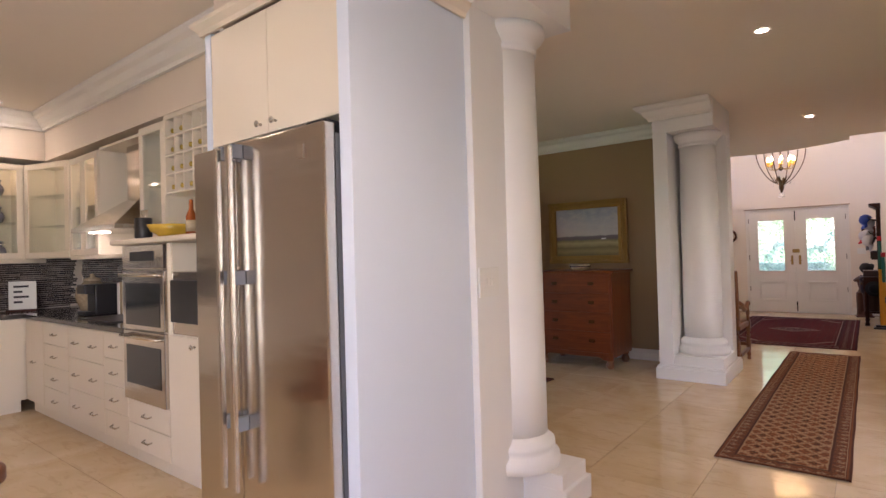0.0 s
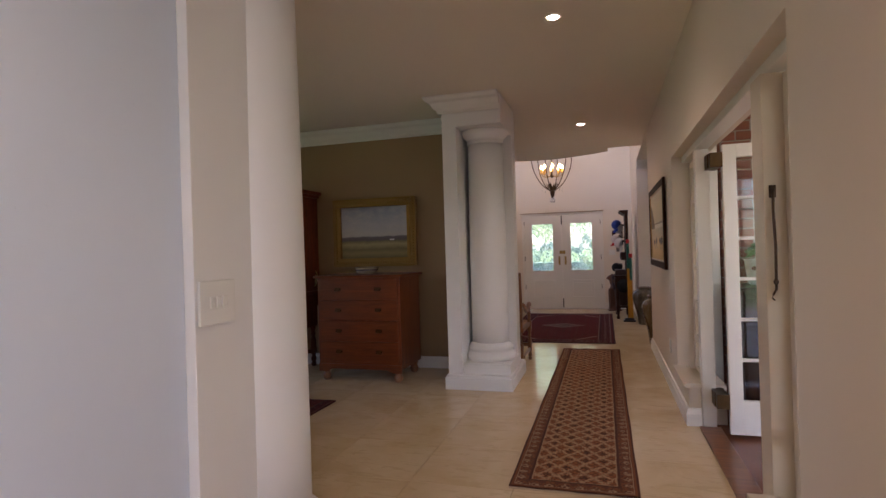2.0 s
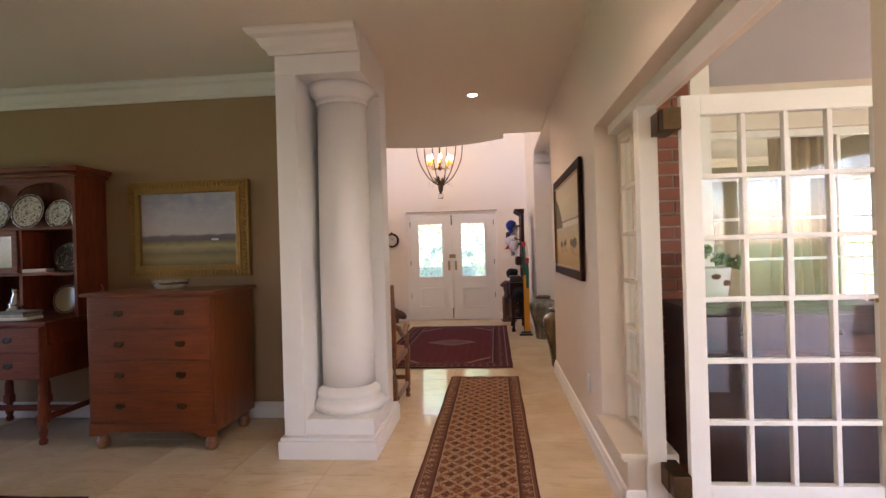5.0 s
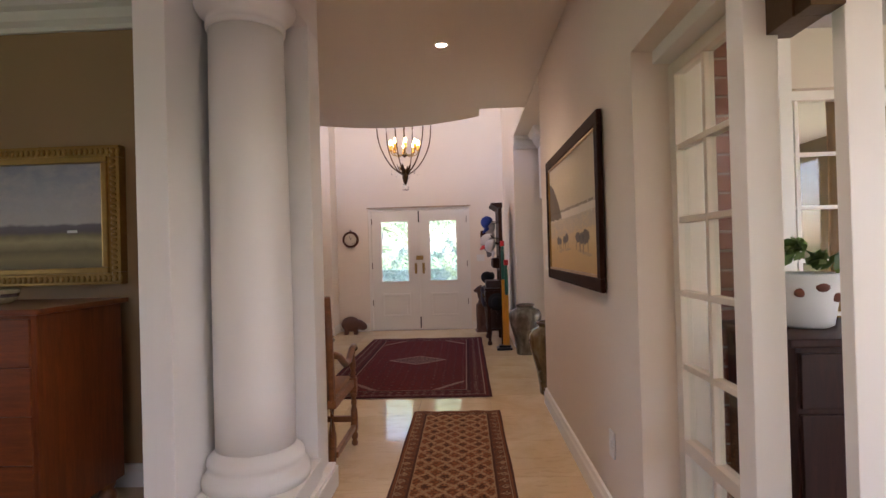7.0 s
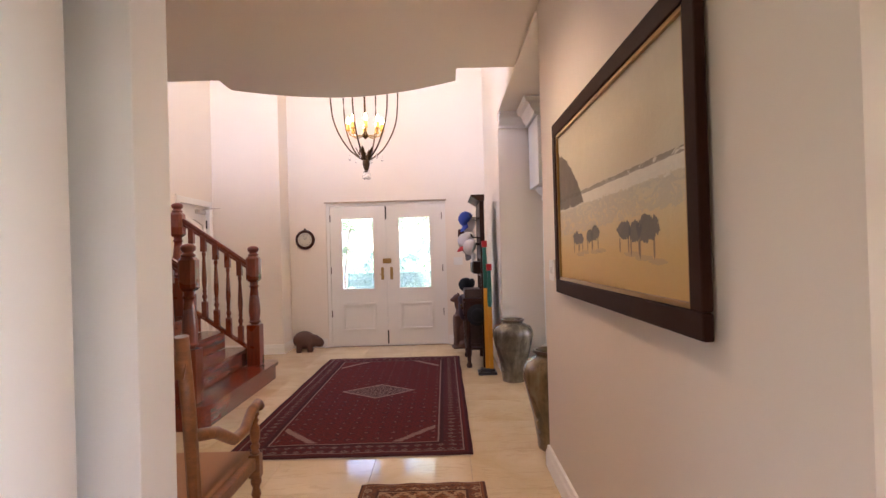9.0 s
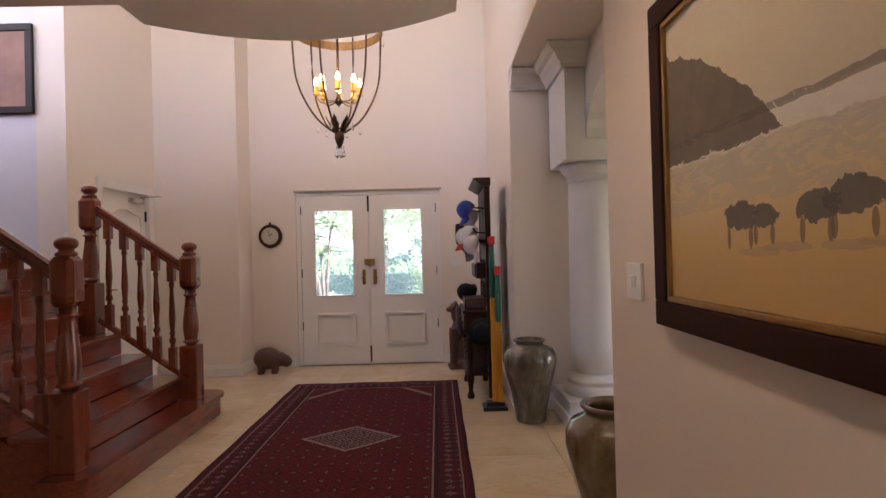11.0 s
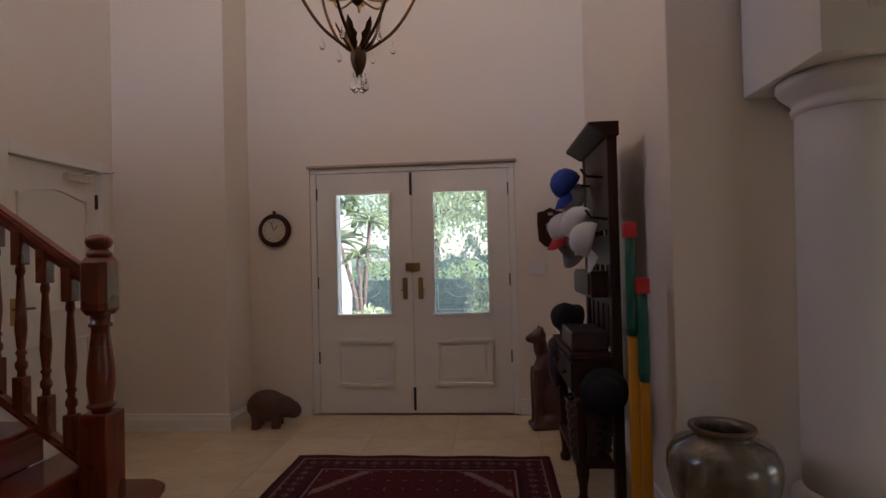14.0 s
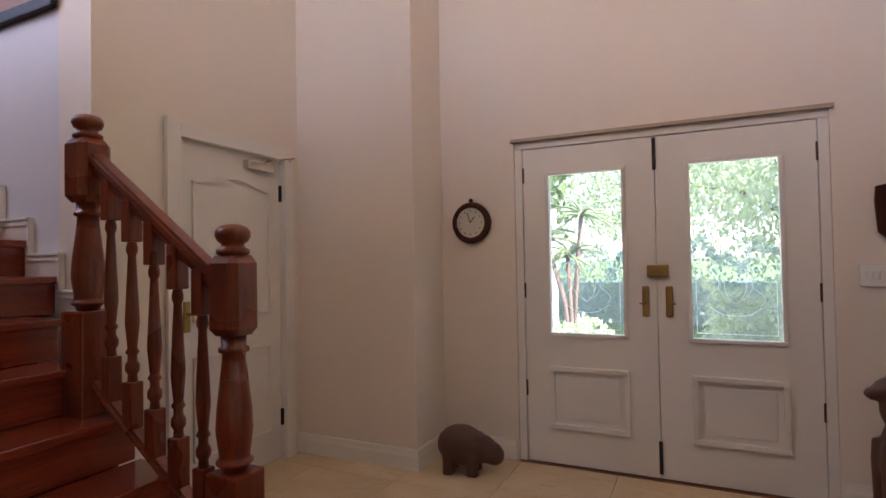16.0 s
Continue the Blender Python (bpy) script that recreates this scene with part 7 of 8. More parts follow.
part("lamp", boxes((-0.3, -0.14, 1.70, 1.80, 1.581, 1.585)), glow("hood_lamp_glow", (1.0, 0.86, 0.66), 4), hd, "small glowing hood light")
lamp("hood_lamp", "SPOT", (-4.9, 1.75, 1.575), (-4.9, 1.8, 0), 0.1, WARM, radius=0.03, cone=120, blend=0.6)

wr = thing("wine_rack", "cream grid wine rack holding bottles", "wine rack", (0, 0, 0))
part("body", boxes((-3.878, -3.86, UF, 2.2, 1.80, 2.335), (-2.606, -2.62, UF, 2.2, 1.80, 2.335), (-3.878, -2.606, 2.18, 2.2, 1.80, 2.335), (-3.878, -2.606, UF, 2.2, 2.335, 2.355)), M_cabinet, wr)
for k in range(5):
    part("rack_shelf", boxes((-3.86, -2.62, UF + 0.002, 2.18, 1.80 + k * 0.131, 1.812 + k * 0.131)), M_cabinet, wr)
for k in range(1, 10):
    part("rack_divider", boxes((-3.86 + 0.124 * k - 0.006, -3.86 + 0.124 * k + 0.006, UF + 0.004, 2.17, 1.813, 2.334)), M_cabinet, wr)
M_bottle = plain("dark_bottle_glass", (0.012, 0.018, 0.01), 0.1, vary=0.2)
M_foil = plain("yellow_foil", (0.5, 0.36, 0.06), 0.35, 0.6)
wb = thing("wine_bottle", "dark wine bottle lying in the rack", "bottle", (0, 0, 0), group="wine bottles")
part("glass", lathe(bmesh.new(), [(0.03, 0.28), (0.037, 0.27), (0.037, 0.09), (0.016, 0.05), (0.015, 0.0)], n=14, axis="y"), M_bottle, wb)
part("foil", lathe(bmesh.new(), [(0.0165, 0.045), (0.0165, -0.002), (0.01, -0.004)], n=12, axis="y"), M_foil, wb, "yellow foil")
first = True
for col, row in ((0, 3), (1, 3), (4, 3), (0, 2), (1, 2), (2, 2), (4, 2), (0, 1), (1, 1), (2, 1), (3, 1), (0, 0), (1, 0), (2, 0), (3, 2)):
    m = pose(-3.86 + 0.062 + 0.124 * col, UF + 0.02, 1.812 + 0.131 * row + 0.0385)
    if first:
        wb.matrix_basis, first = m, False
    else:
        copy_thing(wb, m)

# things on the worktop and shelf
single("utensil_jar", lathe(bmesh.new(), [(0.045, 0), (0.055, 0.02), (0.055, 0.15), (0.05, 0.15), (0.048, 0.02)], n=20), M_black, "dark jar of cooking utensils", "jar", (-3.90, 1.66, 1.484))
for k in range(4):
    single("utensil", tube(bmesh.new(), [(0, 0, 0), (0.02 * (k - 1.5), 0.01, 0.2)], 0.006, 6), M_chrome, "metal cooking utensil standing in a jar", "utensil", (-3.90 + 0.012 * (k - 1.5), 1.66, 1.49), group="utensils")
fb = thing("fruit_bowl", "yellow glass fruit bowl on the shelf", "bowl", (-3.62, 1.72, 1.483))
part("bowl", lathe(bmesh.new(), [(0.06, 0), (0.07, 0.01), (0.13, 0.05), (0.15, 0.09), (0.142, 0.088), (0.12, 0.05), (0.05, 0.015)], n=24), plain("yellow_glass", (0.55, 0.36, 0.04), 0.15, vary=0.2, scale=20), fb)
for k, (x, c, h) in enumerate(((-3.40, (0.30, 0.08, 0.02), 0.24), (-3.30, (0.45, 0.34, 0.22), 0.2), (-3.22, (0.02, 0.02, 0.02), 0.3), (-3.12, (0.06, 0.05, 0.03), 0.3))):
    b = thing("bottle", "tall bottle of oil or sauce on the shelf", "bottle", (x, 1.74 + 0.03 * (k % 2), 1.483), group="shelf bottles")
    part("glass", lathe(bmesh.new(), [(0.03, 0), (0.034, 0.01), (0.034, h * 0.55), (0.014, h * 0.75), (0.013, h)], n=16), plain("bottle_glass", c, 0.12), b)
    part("label", lathe(bmesh.new(), [(0.0346, h * 0.15), (0.0346, h * 0.45)], n=16), M_china, b)
kt = thing("kettle", "small steel kettle on the worktop", "kettle", (-6.42, 1.22, 0.896))
part("body", lathe(bmesh.new(), [(0.075, 0), (0.08, 0.02), (0.075, 0.12), (0.05, 0.18), (0.012, 0.2), (0.012, 0.22)], n=24), M_china, kt)
part("handle", tube(bmesh.new(), [(0.0, -0.06, 0.17), (0, -0.12, 0.16), (0, -0.12, 0.06), (0, -0.075, 0.04)], 0.01, 8), M_black, kt)
pf = thing("recipe_stand", "white printed card in a stand on the worktop", "card", (-6.45, 1.62, 0.896), 62)
part("card", boxes((-0.11, 0.11, 0, 0.008, 0.02, 0.29)), M_plate_white, pf)
part("text_bars", boxes(*[(-0.07, 0.0 + 0.05 * (k % 2), -0.002, 0.0, 0.08 + 0.05 * k, 0.10 + 0.05 * k) for k in range(4)]), M_black, pf)
part("foot", boxes((-0.12, 0.12, -0.05, 0.03, 0, 0.02), bevel=0.004), M_dark, pf)
vz = thing("lidded_jar", "large cream lidded ceramic jar on the worktop", "jar", (-5.75, 1.98, 0.896))
part("body", lathe(bmesh.new(), [(0.08, 0), (0.1, 0.02), (0.14, 0.14), (0.13, 0.22), (0.07, 0.27), (0.06, 0.28)], n=28), M_china, vz)
part("lid", lathe(bmesh.new(), [(0.075, 0.28), (0.07, 0.3), (0.02, 0.32), (0.02, 0.34), (0.004, 0.35)], n=24), M_china, vz)
single("coffee_machine", boxes((-0.09, 0.09, -0.12, 0.12, 0, 0.26), (-0.09, 0.09, -0.2, -0.12, 0.18, 0.26), (-0.09, 0.09, -0.2, -0.12, 0, 0.03), bevel=0.012), M_black, "black coffee machine on the worktop", "coffee machine", (-5.35, 1.95, 0.896))
for k in range(5):
    single("cookbook", boxes((-0.02, 0.02, -0.1, 0.1, 0, 0.27 + 0.012 * (k % 3)), bevel=0.003), (M_plate_white, M_china, M_plate_white, M_capgrey, M_china)[k], "upright pale cookbook on the worktop", "book", (-5.02 + 0.055 * k, 2.02, 0.896), group="cookbooks")
single("hob", boxes((-4.98, -4.36, 1.62, 2.10, 0.896, 0.904), bevel=0.002), M_black, "black glass cooking hob", "hob")
bs = thing("bar_stool", "brown leather stool with a curved back", "stool", (-2.74, 0.42, 0), 30)
bm = bmesh.new()
for k in range(13):
    a = -1.5 + 3.0 * k / 12
    x, y = 0.21 * math.sin(a), -0.19 * math.cos(a)
    blob(bm, (x, y, 0.62 + 0.03 * math.cos(a)), (0.045, 0.045, 0.085), n=8, m=6)
leather = plain("brown_leather", (0.20, 0.07, 0.025), 0.4, vary=0.25, scale=9)
fuse(part("backrest", bm, leather, bs), 0.015)
part("seat", lathe(bmesh.new(), [(0.17, 0.48), (0.2, 0.5), (0.2, 0.54), (0.17, 0.56), (0.02, 0.565)], n=28), leather, bs)
for k in range(4):
    a = math.pi / 4 + k * math.pi / 2
    part("leg", tube(bmesh.new(), [(0.19 * math.cos(a), 0.19 * math.sin(a), 0), (0.13 * math.cos(a), 0.13 * math.sin(a), 0.49)], 0.016, 8), M_dark, bs)

# ---- living room ----
def curtain(x0, x1, y, z0, z1, label, folds=9, depth=0.045, along="x"):
    bm = bmesh.new()
    n = folds * 8
    rows = []
    for j in range(9):
        u = j / 8
        z = z0 + (z1 - z0) * u
        row = []
        for i in range(n + 1):
            s = i / n
            a = depth * (0.6 + 0.4 * (1 - u)) * math.sin(s * folds * 2 * math.pi + 0.4 * math.sin(7 * u + s * 5))
            x = x0 + (x1 - x0) * (s + 0.012 * math.sin(9 * u + 17 * s))
            row.append(bm.verts.new((x, y + a, z) if along == "x" else (y + a, x, z)))
        rows.append(row)
    for p, q in zip(rows, rows[1:]):
        for i in range(n):
            bm.faces.new((p[i], p[i + 1], q[i + 1], q[i])).smooth = True
    ob = single("curtain", bm, M_curtain, label, "curtain", group="gold curtains")
    mod = ob.modifiers.new("cloth", "SOLIDIFY")
    mod.thickness = 0.004
    return ob


curtain(2.52, 3.10, 12.62, 0.01, 2.5, "gold pinch-pleated curtain hanging from a dark pole")
curtain(1.62, 2.22, 12.62, 0.01, 2.5, "gold pinch-pleated curtain hanging from a dark pole")
rod = thing("curtain_pole", "dark wooden curtain pole with ball finials", "curtain pole", (0, 12.60, 2.585))
part("pole", tube(bmesh.new(), [(1.5, 0, 0), (3.16, 0, 0)], 0.024, 12), M_dark, rod)
part("finial", blob(bmesh.new(), (3.20, 0, 0), (0.055, 0.045, 0.05)), M_dark, rod)
part("bracket", boxes((3.05, 3.08, 0, 0.118, -0.015, 0.015)), M_dark, rod)
w3 = thing("window_2", "white framed living room window with small panes", "window", kind="structure")
part("window_frame", boxes((1.95, 2.0, 12.76, 12.82, 0.95, 2.14), (2.70, 2.75, 12.76, 12.82, 0.95, 2.14), (2.0, 2.70, 12.76, 12.82, 0.95, 1.0), (2.0, 2.70, 12.76, 12.82, 2.09, 2.14), (2.33, 2.37, 12.765, 12.815, 1.0, 2.09), bevel=0.004), M_white, w3)
for z in (1.27, 1.54, 1.81):
    part("glazing_bar", boxes((2.0, 2.70, 12.775, 12.805, z - 0.011, z + 0.011), bevel=0.003), M_white, w3)
part("window_sill", boxes((1.90, 2.80, 12.66, 12.76, 0.91, 0.949), bevel=0.005), M_white, w3)
for x0, x1 in ((2.0, 2.33), (2.37, 2.70)):
    for z0, z1 in ((1.0, 1.27), (1.27, 1.54), (1.54, 1.81), (1.81, 2.09)):
        part("pane", boxes((x0, x1, 12.788, 12.792, z0, z1)), M_pane, w3).visible_shadow = False

wa = thing("wing_armchair", "cream upholstered wing armchair on turned wooden legs", "armchair", (2.135, 11.39, 0), 2)
part("seat_base", boxes((-0.33, 0.33, -0.36, 0.36, 0.22, 0.36), bevel=0.03), M_cream_fabric, wa)
part("seat_cushion", boxes((-0.25, 0.25, -0.40, 0.24, 0.355, 0.49), bevel=0.05), M_cream_fabric, wa)
bm = bmesh.new()
rows = []
for j in range(9):
    u = j / 8
    z = 0.34 + 0.74 * u
    w = 0.33 - 0.02 * u
    y = 0.26 + 0.12 * u
    rows.append([(s * w if abs(s) == 1 else s * w, y + 0.015 * (1 - s * s), z - (0.06 * s * s if j == 8 else 0)) for s in (-1, -0.6, -0.2, 0.2, 0.6, 1)])
front = [[bm.verts.new(p) for p in r] for r in rows]
rear = [[bm.verts.new((p[0], p[1] + 0.13, p[2])) for p in r] for r in rows]
for side in (front, rear):
    for p, q in zip(side, side[1:]):
        for k in range(5):
            bm.faces.new((p[k], p[k + 1], q[k + 1], q[k])).smooth = True
for k in range(5):
    bm.faces.new((front[0][k], front[0][k + 1], rear[0][k + 1], rear[0][k]))
    bm.faces.new((front[8][k], front[8][k + 1], rear[8][k + 1], rear[8][k]))
for j in range(8):
    bm.faces.new((front[j][0], front[j + 1][0], rear[j + 1][0], rear[j][0]))
    bm.faces.new((front[j][5], front[j + 1][5], rear[j + 1][5], rear[j][5]))
bmesh.ops.recalc_face_normals(bm, faces=bm.faces[:])
bmesh.ops.bevel(bm, geom=[e for e in bm.edges if e.calc_face_angle(0) > 1.0], offset=0.03, segments=3, affect="EDGES")
part("backrest", bm, M_cream_fabric, wa)
for s in (-1, 1):
    wing = [(0.02, 0.60), (0.30, 0.56), (0.44, 1.0), (0.36, 1.06), (0.22, 1.02), (0.10, 0.86)]
    bm = prism(bmesh.new(), wing, s * 0.33 - 0.035, s * 0.33 + 0.035, axis="x")
    bmesh.ops.bevel(bm, geom=bm.edges[:], offset=0.022, segments=3, affect="EDGES")
    part("wing", bm, M_cream_fabric, wa)
    bm = prism(bmesh.new(), [(-0.36, 0.22), (0.36, 0.22), (0.36, 0.58), (0.1, 0.60), (-0.22, 0.58), (-0.33, 0.52)], s * 0.33 - 0.05, s * 0.33 + 0.05, axis="x")
    bmesh.ops.bevel(bm, geom=bm.edges[:], offset=0.025, segments=3, affect="EDGES")
    part("arm", bm, M_cream_fabric, wa)
    part("arm_roll", tube(bmesh.new(), [(s * 0.35, -0.37, 0.545), (s * 0.36, -0.2, 0.60), (s * 0.36, 0.1, 0.615), (s * 0.34, 0.3, 0.61)], 0.062, 12), M_cream_fabric, wa)
    part("front_leg", lathe(bmesh.new(), [(0.024, 0), (0.03, 0.02), (0.026, 0.05), (0.036, 0.1), (0.044, 0.15), (0.04, 0.18), (0.046, 0.2), (0.046, 0.22)], s * 0.27, -0.31, 0, n=14), M_chest, wa)
    part("back_leg", tube(bmesh.new(), [(s * 0.27, 0.42, 0), (s * 0.27, 0.34, 0.22)], 0.02, 8), M_dark, wa)
bm = bmesh.new()
grid = []
for i in range(13):
    row = []
    for j in range(13):
        u, v = i / 6 - 1, j / 6 - 1
        puff = 0.075 * (max(0, 1 - u ** 4) * max(0, 1 - v ** 4)) ** 0.6
        x = u * 0.25 * (1 - 0.08 * (1 - v * v))
        z = v * 0.22 * (1 - 0.08 * (1 - u * u)) + (0.05 * abs(u) ** 3 - 0.05 * (1 - abs(u)) if v > 0.9 else 0)
        row.append((x, z, puff))
    grid.append(row)
f = [[bm.verts.new((p[0], -p[2], p[1])) for p in r] for r in grid]
b = [[bm.verts.new((p[0], p[2] + 0.004, p[1])) for p in r] for r in grid]
for side in (f, b):
    for i in range(12):
        for j in range(12):
            bm.faces.new((side[i][j], side[i + 1][j], side[i + 1][j + 1], side[i][j + 1])).smooth = True
for i in range(12):
    for a in (0, 12):
        bm.faces.new((f[i][a], f[i + 1][a], b[i + 1][a], b[i][a]))
        bm.faces.new((f[a][i], f[a][i + 1], b[a][i + 1], b[a][i]))
cu = single("cushion", bm, fabric("brown_rust_velvet", (0.25, 0.10, 0.055)), "rust velvet cushion leaning in the armchair", "cushion")
cu.matrix_basis = pose(2.14, 11.50, 0.70, -18, 0, 4)

wa.scale = (0.99, 0.94, 1.0)
lc = thing("longcase_clock", "tall black longcase clock with a brass arched dial", "clock", (3.42, 12.52, 0))
part("base", boxes((-0.25, 0.25, -0.16, 0.16, 0.08, 0.44), (-0.27, 0.27, -0.18, 0.17, 0, 0.08), (-0.26, 0.26, -0.17, 0.165, 0.44, 0.47), bevel=0.006), M_ebony, lc)
part("trunk", boxes((-0.20, -0.14, -0.13, 0.15, 0.47, 1.27), (0.14, 0.20, -0.13, 0.15, 0.47, 1.27), (-0.14, 0.14, 0.12, 0.15, 0.47, 1.27), (-0.14, 0.14, -0.13, 0.12, 0.47, 0.52), bevel=0.003), M_ebony, lc)
td = part("trunk_door", boxes((-0.14, -0.105, -0.145, -0.125, 0.52, 1.25), (0.105, 0.14, -0.145, -0.125, 0.52, 1.25), (-0.105, 0.105, -0.145, -0.125, 0.52, 0.56), (-0.105, 0.105, -0.145, -0.125, 1.21, 1.25), bevel=0.003), M_ebony, lc)
part("pane", boxes((-0.105, 0.105, -0.137, -0.133, 0.56, 1.21)), M_pane, td)
part("pendulum", lathe(tube(bmesh.new(), [(0, 0.02, 1.25), (0, 0.02, 0.72)], 0.006, 6), [(0.012, 0.0), (0.062, 0.004), (0.066, 0.012), (0.012, 0.02)], 0, 0.0, 0.70, n=24, axis="y"), M_brass, lc, "brass pendulum")
for x in (-0.06, 0.06):
    part("weight", lathe(bmesh.new(), [(0.004, 0.2), (0.022, 0.19), (0.022, 0.02), (0.006, 0)], x, 0.03, 0.86, n=14), M_brass, lc, "brass weight")
part("hood", boxes((-0.26, 0.26, -0.17, 0.16, 1.27, 1.31), (-0.24, -0.20, -0.16, 0.15, 1.31, 1.74), (0.20, 0.24, -0.16, 0.15, 1.31, 1.74), (-0.20, 0.20, 0.12, 0.15, 1.31, 1.74), bevel=0.004), M_ebony, lc)
arc = [(0.145 * math.cos(math.pi * k / 16), 1.61 + 0.12 * math.sin(math.pi * k / 16)) for k in range(17)]
part("hood_door", prism(bmesh.new(), [(-0.20, 1.31), (-0.145, 1.31)] + arc[::-1] + [(0.145, 1.31), (0.20, 1.31), (0.20, 1.76), (-0.20, 1.76)], -0.16, -0.14, axis="y"), M_ebony, lc)
swan = [(0.27 * math.cos(math.pi * k / 20), 1.76 + 0.13 * math.sin(math.pi * k / 20) ** 1.6 + (0.045 if k in (8, 12) else 0.02 if k in (9, 11) else -0.03 if k == 10 else 0)) for k in range(21)]
part("pediment", prism(bmesh.new(), [(0.28, 1.74)] + swan + [(-0.28, 1.74)], -0.18, 0.15, axis="y"), M_ebony, lc)
part("finial", lathe(bmesh.new(), [(0.03, 1.86), (0.034, 1.93), (0.014, 1.945), (0.03, 1.97), (0.026, 1.99), (0.004, 2.01)], 0, -0.15, 0, n=14), M_ebony, lc)
part("dial_plate", prism(bmesh.new(), [(-0.14, 1.34), (0.14, 1.34)] + arc, -0.112, -0.10, axis="y"), M_brass, lc, "arched brass dial plate")
part("chapter_ring", lathe(bmesh.new(), [(0.12, -0.1125), (0.118, -0.1275), (0.085, -0.1275), (0.083, -0.1125)], 0, 0, 1.475, n=32, axis="y", caps=False), M_china, lc, "cream chapter ring")
part("moon_disc", lathe(bmesh.new(), [(0.06, -0.1255), (0.056, -0.129), (0.005, -0.129)], 0, 0, 1.655, n=24, axis="y"), M_china, lc, "cream painted disc")
for k in range(12):
    a = math.pi * k / 6
    part("hour_mark", boxes((0.101 * math.sin(a) - 0.004, 0.101 * math.sin(a) + 0.004, -0.1305, -0.1282, 1.475 + 0.101 * math.cos(a) - 0.009, 1.475 + 0.101 * math.cos(a) + 0.009)), M_black, lc)
part("pointer", tube(tube(bmesh.new(), [(0, -0.133, 1.475), (0.035, -0.133, 1.52)], 0.003, 6), [(0, -0.136, 1.475), (-0.03, -0.136, 1.56)], 0.003, 6), M_black, lc)
st = thing("side_table", "dark wooden side table behind the column", "table", (1.30, 11.25, 0))
part("top", boxes((-0.16, 0.16, -0.28, 0.28, 0.74, 0.775), bevel=0.006), M_dark, st)
part("body", boxes((-0.13, 0.13, -0.25, 0.25, 0.05, 0.74), bevel=0.004), M_dark, st)
part("plinth", boxes((-0.15, 0.15, -0.27, 0.27, 0, 0.05), bevel=0.01), M_dark, st)

# ---- terrace ----
bp = built("brick_pier", boxes((0.735, 0.985, 6.015, 6.235, 0, 2.6)), M_mortar, "red face-brick pier on the terrace", "pier")
built("terrace_jamb", boxes((0.562, 0.70, 5.95, 6.97, 0, 2.60), (0.99, 1.12, 6.05, 6.15, 0, 2.60)), M_white, "white painted wall beside the brick pier", "wall")
w4 = thing("window_3", "white paned window between terrace and living room", "window", kind="structure")
part("window_frame", boxes((1.3, 1.36, 7.05, 7.12, 0.45, 2.25), (4.44, 4.5, 7.05, 7.12, 0.45, 2.25), (1.36, 4.44, 7.05, 7.12, 0.45, 0.51), (1.36, 4.44, 7.05, 7.12, 2.19, 2.25), bevel=0.004), M_white, w4)
for k in range(1, 8):
    part("glazing_bar", boxes((1.36 + 0.385 * k - 0.014, 1.36 + 0.385 * k + 0.014, 7.065, 7.105, 0.51, 2.19), bevel=0.003), M_white, w4)
for k in range(1, 5):
    part("glazing_bar", boxes((1.36, 4.44, 7.07, 7.10, 0.51 + 0.336 * k - 0.012, 0.51 + 0.336 * k + 0.012), bevel=0.003), M_white, w4)
for k in range(8):
    for j in range(5):
        part("pane", boxes((1.36 + 0.385 * k, 1.36 + 0.385 * (k + 1), 7.083, 7.087, 0.51 + 0.336 * j, 0.51 + 0.336 * (j + 1))), M_pane, w4).visible_shadow = False
curtain(2.05, 2.55, 7.26, 0.01, 2.4, "gold curtain inside the terrace window", 6)
curtain(3.55, 4.3, 7.26, 0.01, 2.4, "gold curtain inside the terrace window", 6)
w5 = thing("window_4", "white paned garden window of the living room", "window", kind="structure")
part("window_frame", boxes((5.06, 5.13, 8.6, 8.66, 0.3, 2.25), (5.06, 5.13, 11.74, 11.8, 0.3, 2.25), (5.06, 5.13, 8.66, 11.74, 0.3, 0.36), (5.06, 5.13, 8.66, 11.74, 2.19, 2.25), bevel=0.004), M_white, w5)
for z in (0.80, 1.26, 1.72):
    part("glazing_bar", boxes((5.08, 5.11, 8.66, 11.74, z, z + 0.024)), M_white, w5)
for k in range(1, 7):
    part("glazing_bar", boxes((5.078, 5.112, 8.66 + 0.44 * k - 0.014, 8.66 + 0.44 * k + 0.014, 0.36, 2.19)), M_white, w5)
tcab = thing("terrace_cabinet", "dark wooden cabinet in front of the brick pier", "cabinet", (0.74, 5.46, -0.012))
part("top", boxes((0, 1.10, 0, 0.54, 0.952, 0.982), bevel=0.006), M_ebony, tcab)
part("body", boxes((0.03, 1.07, 0.03, 0.52, 0.06, 0.951), bevel=0.004), M_ebony, tcab)
part("plinth", boxes((0.05, 1.05, 0.05, 0.50, 0, 0.059)), M_ebony, tcab)
for k in range(2):
    d = part("drawer", boxes((0.04 + 0.51 * k, 0.54 + 0.51 * k, 0.014, 0.031, 0.74, 0.93), bevel=0.004), M_ebony, tcab)
    part("knob", blob(bmesh.new(), (0.29 + 0.51 * k, 0.0, 0.835), (0.016, 0.016, 0.016), n=8, m=6), M_bronze, d)
    part("door", boxes((0.04 + 0.51 * k, 0.54 + 0.51 * k, 0.014, 0.031, 0.08, 0.72), bevel=0.004), M_ebony, tcab)


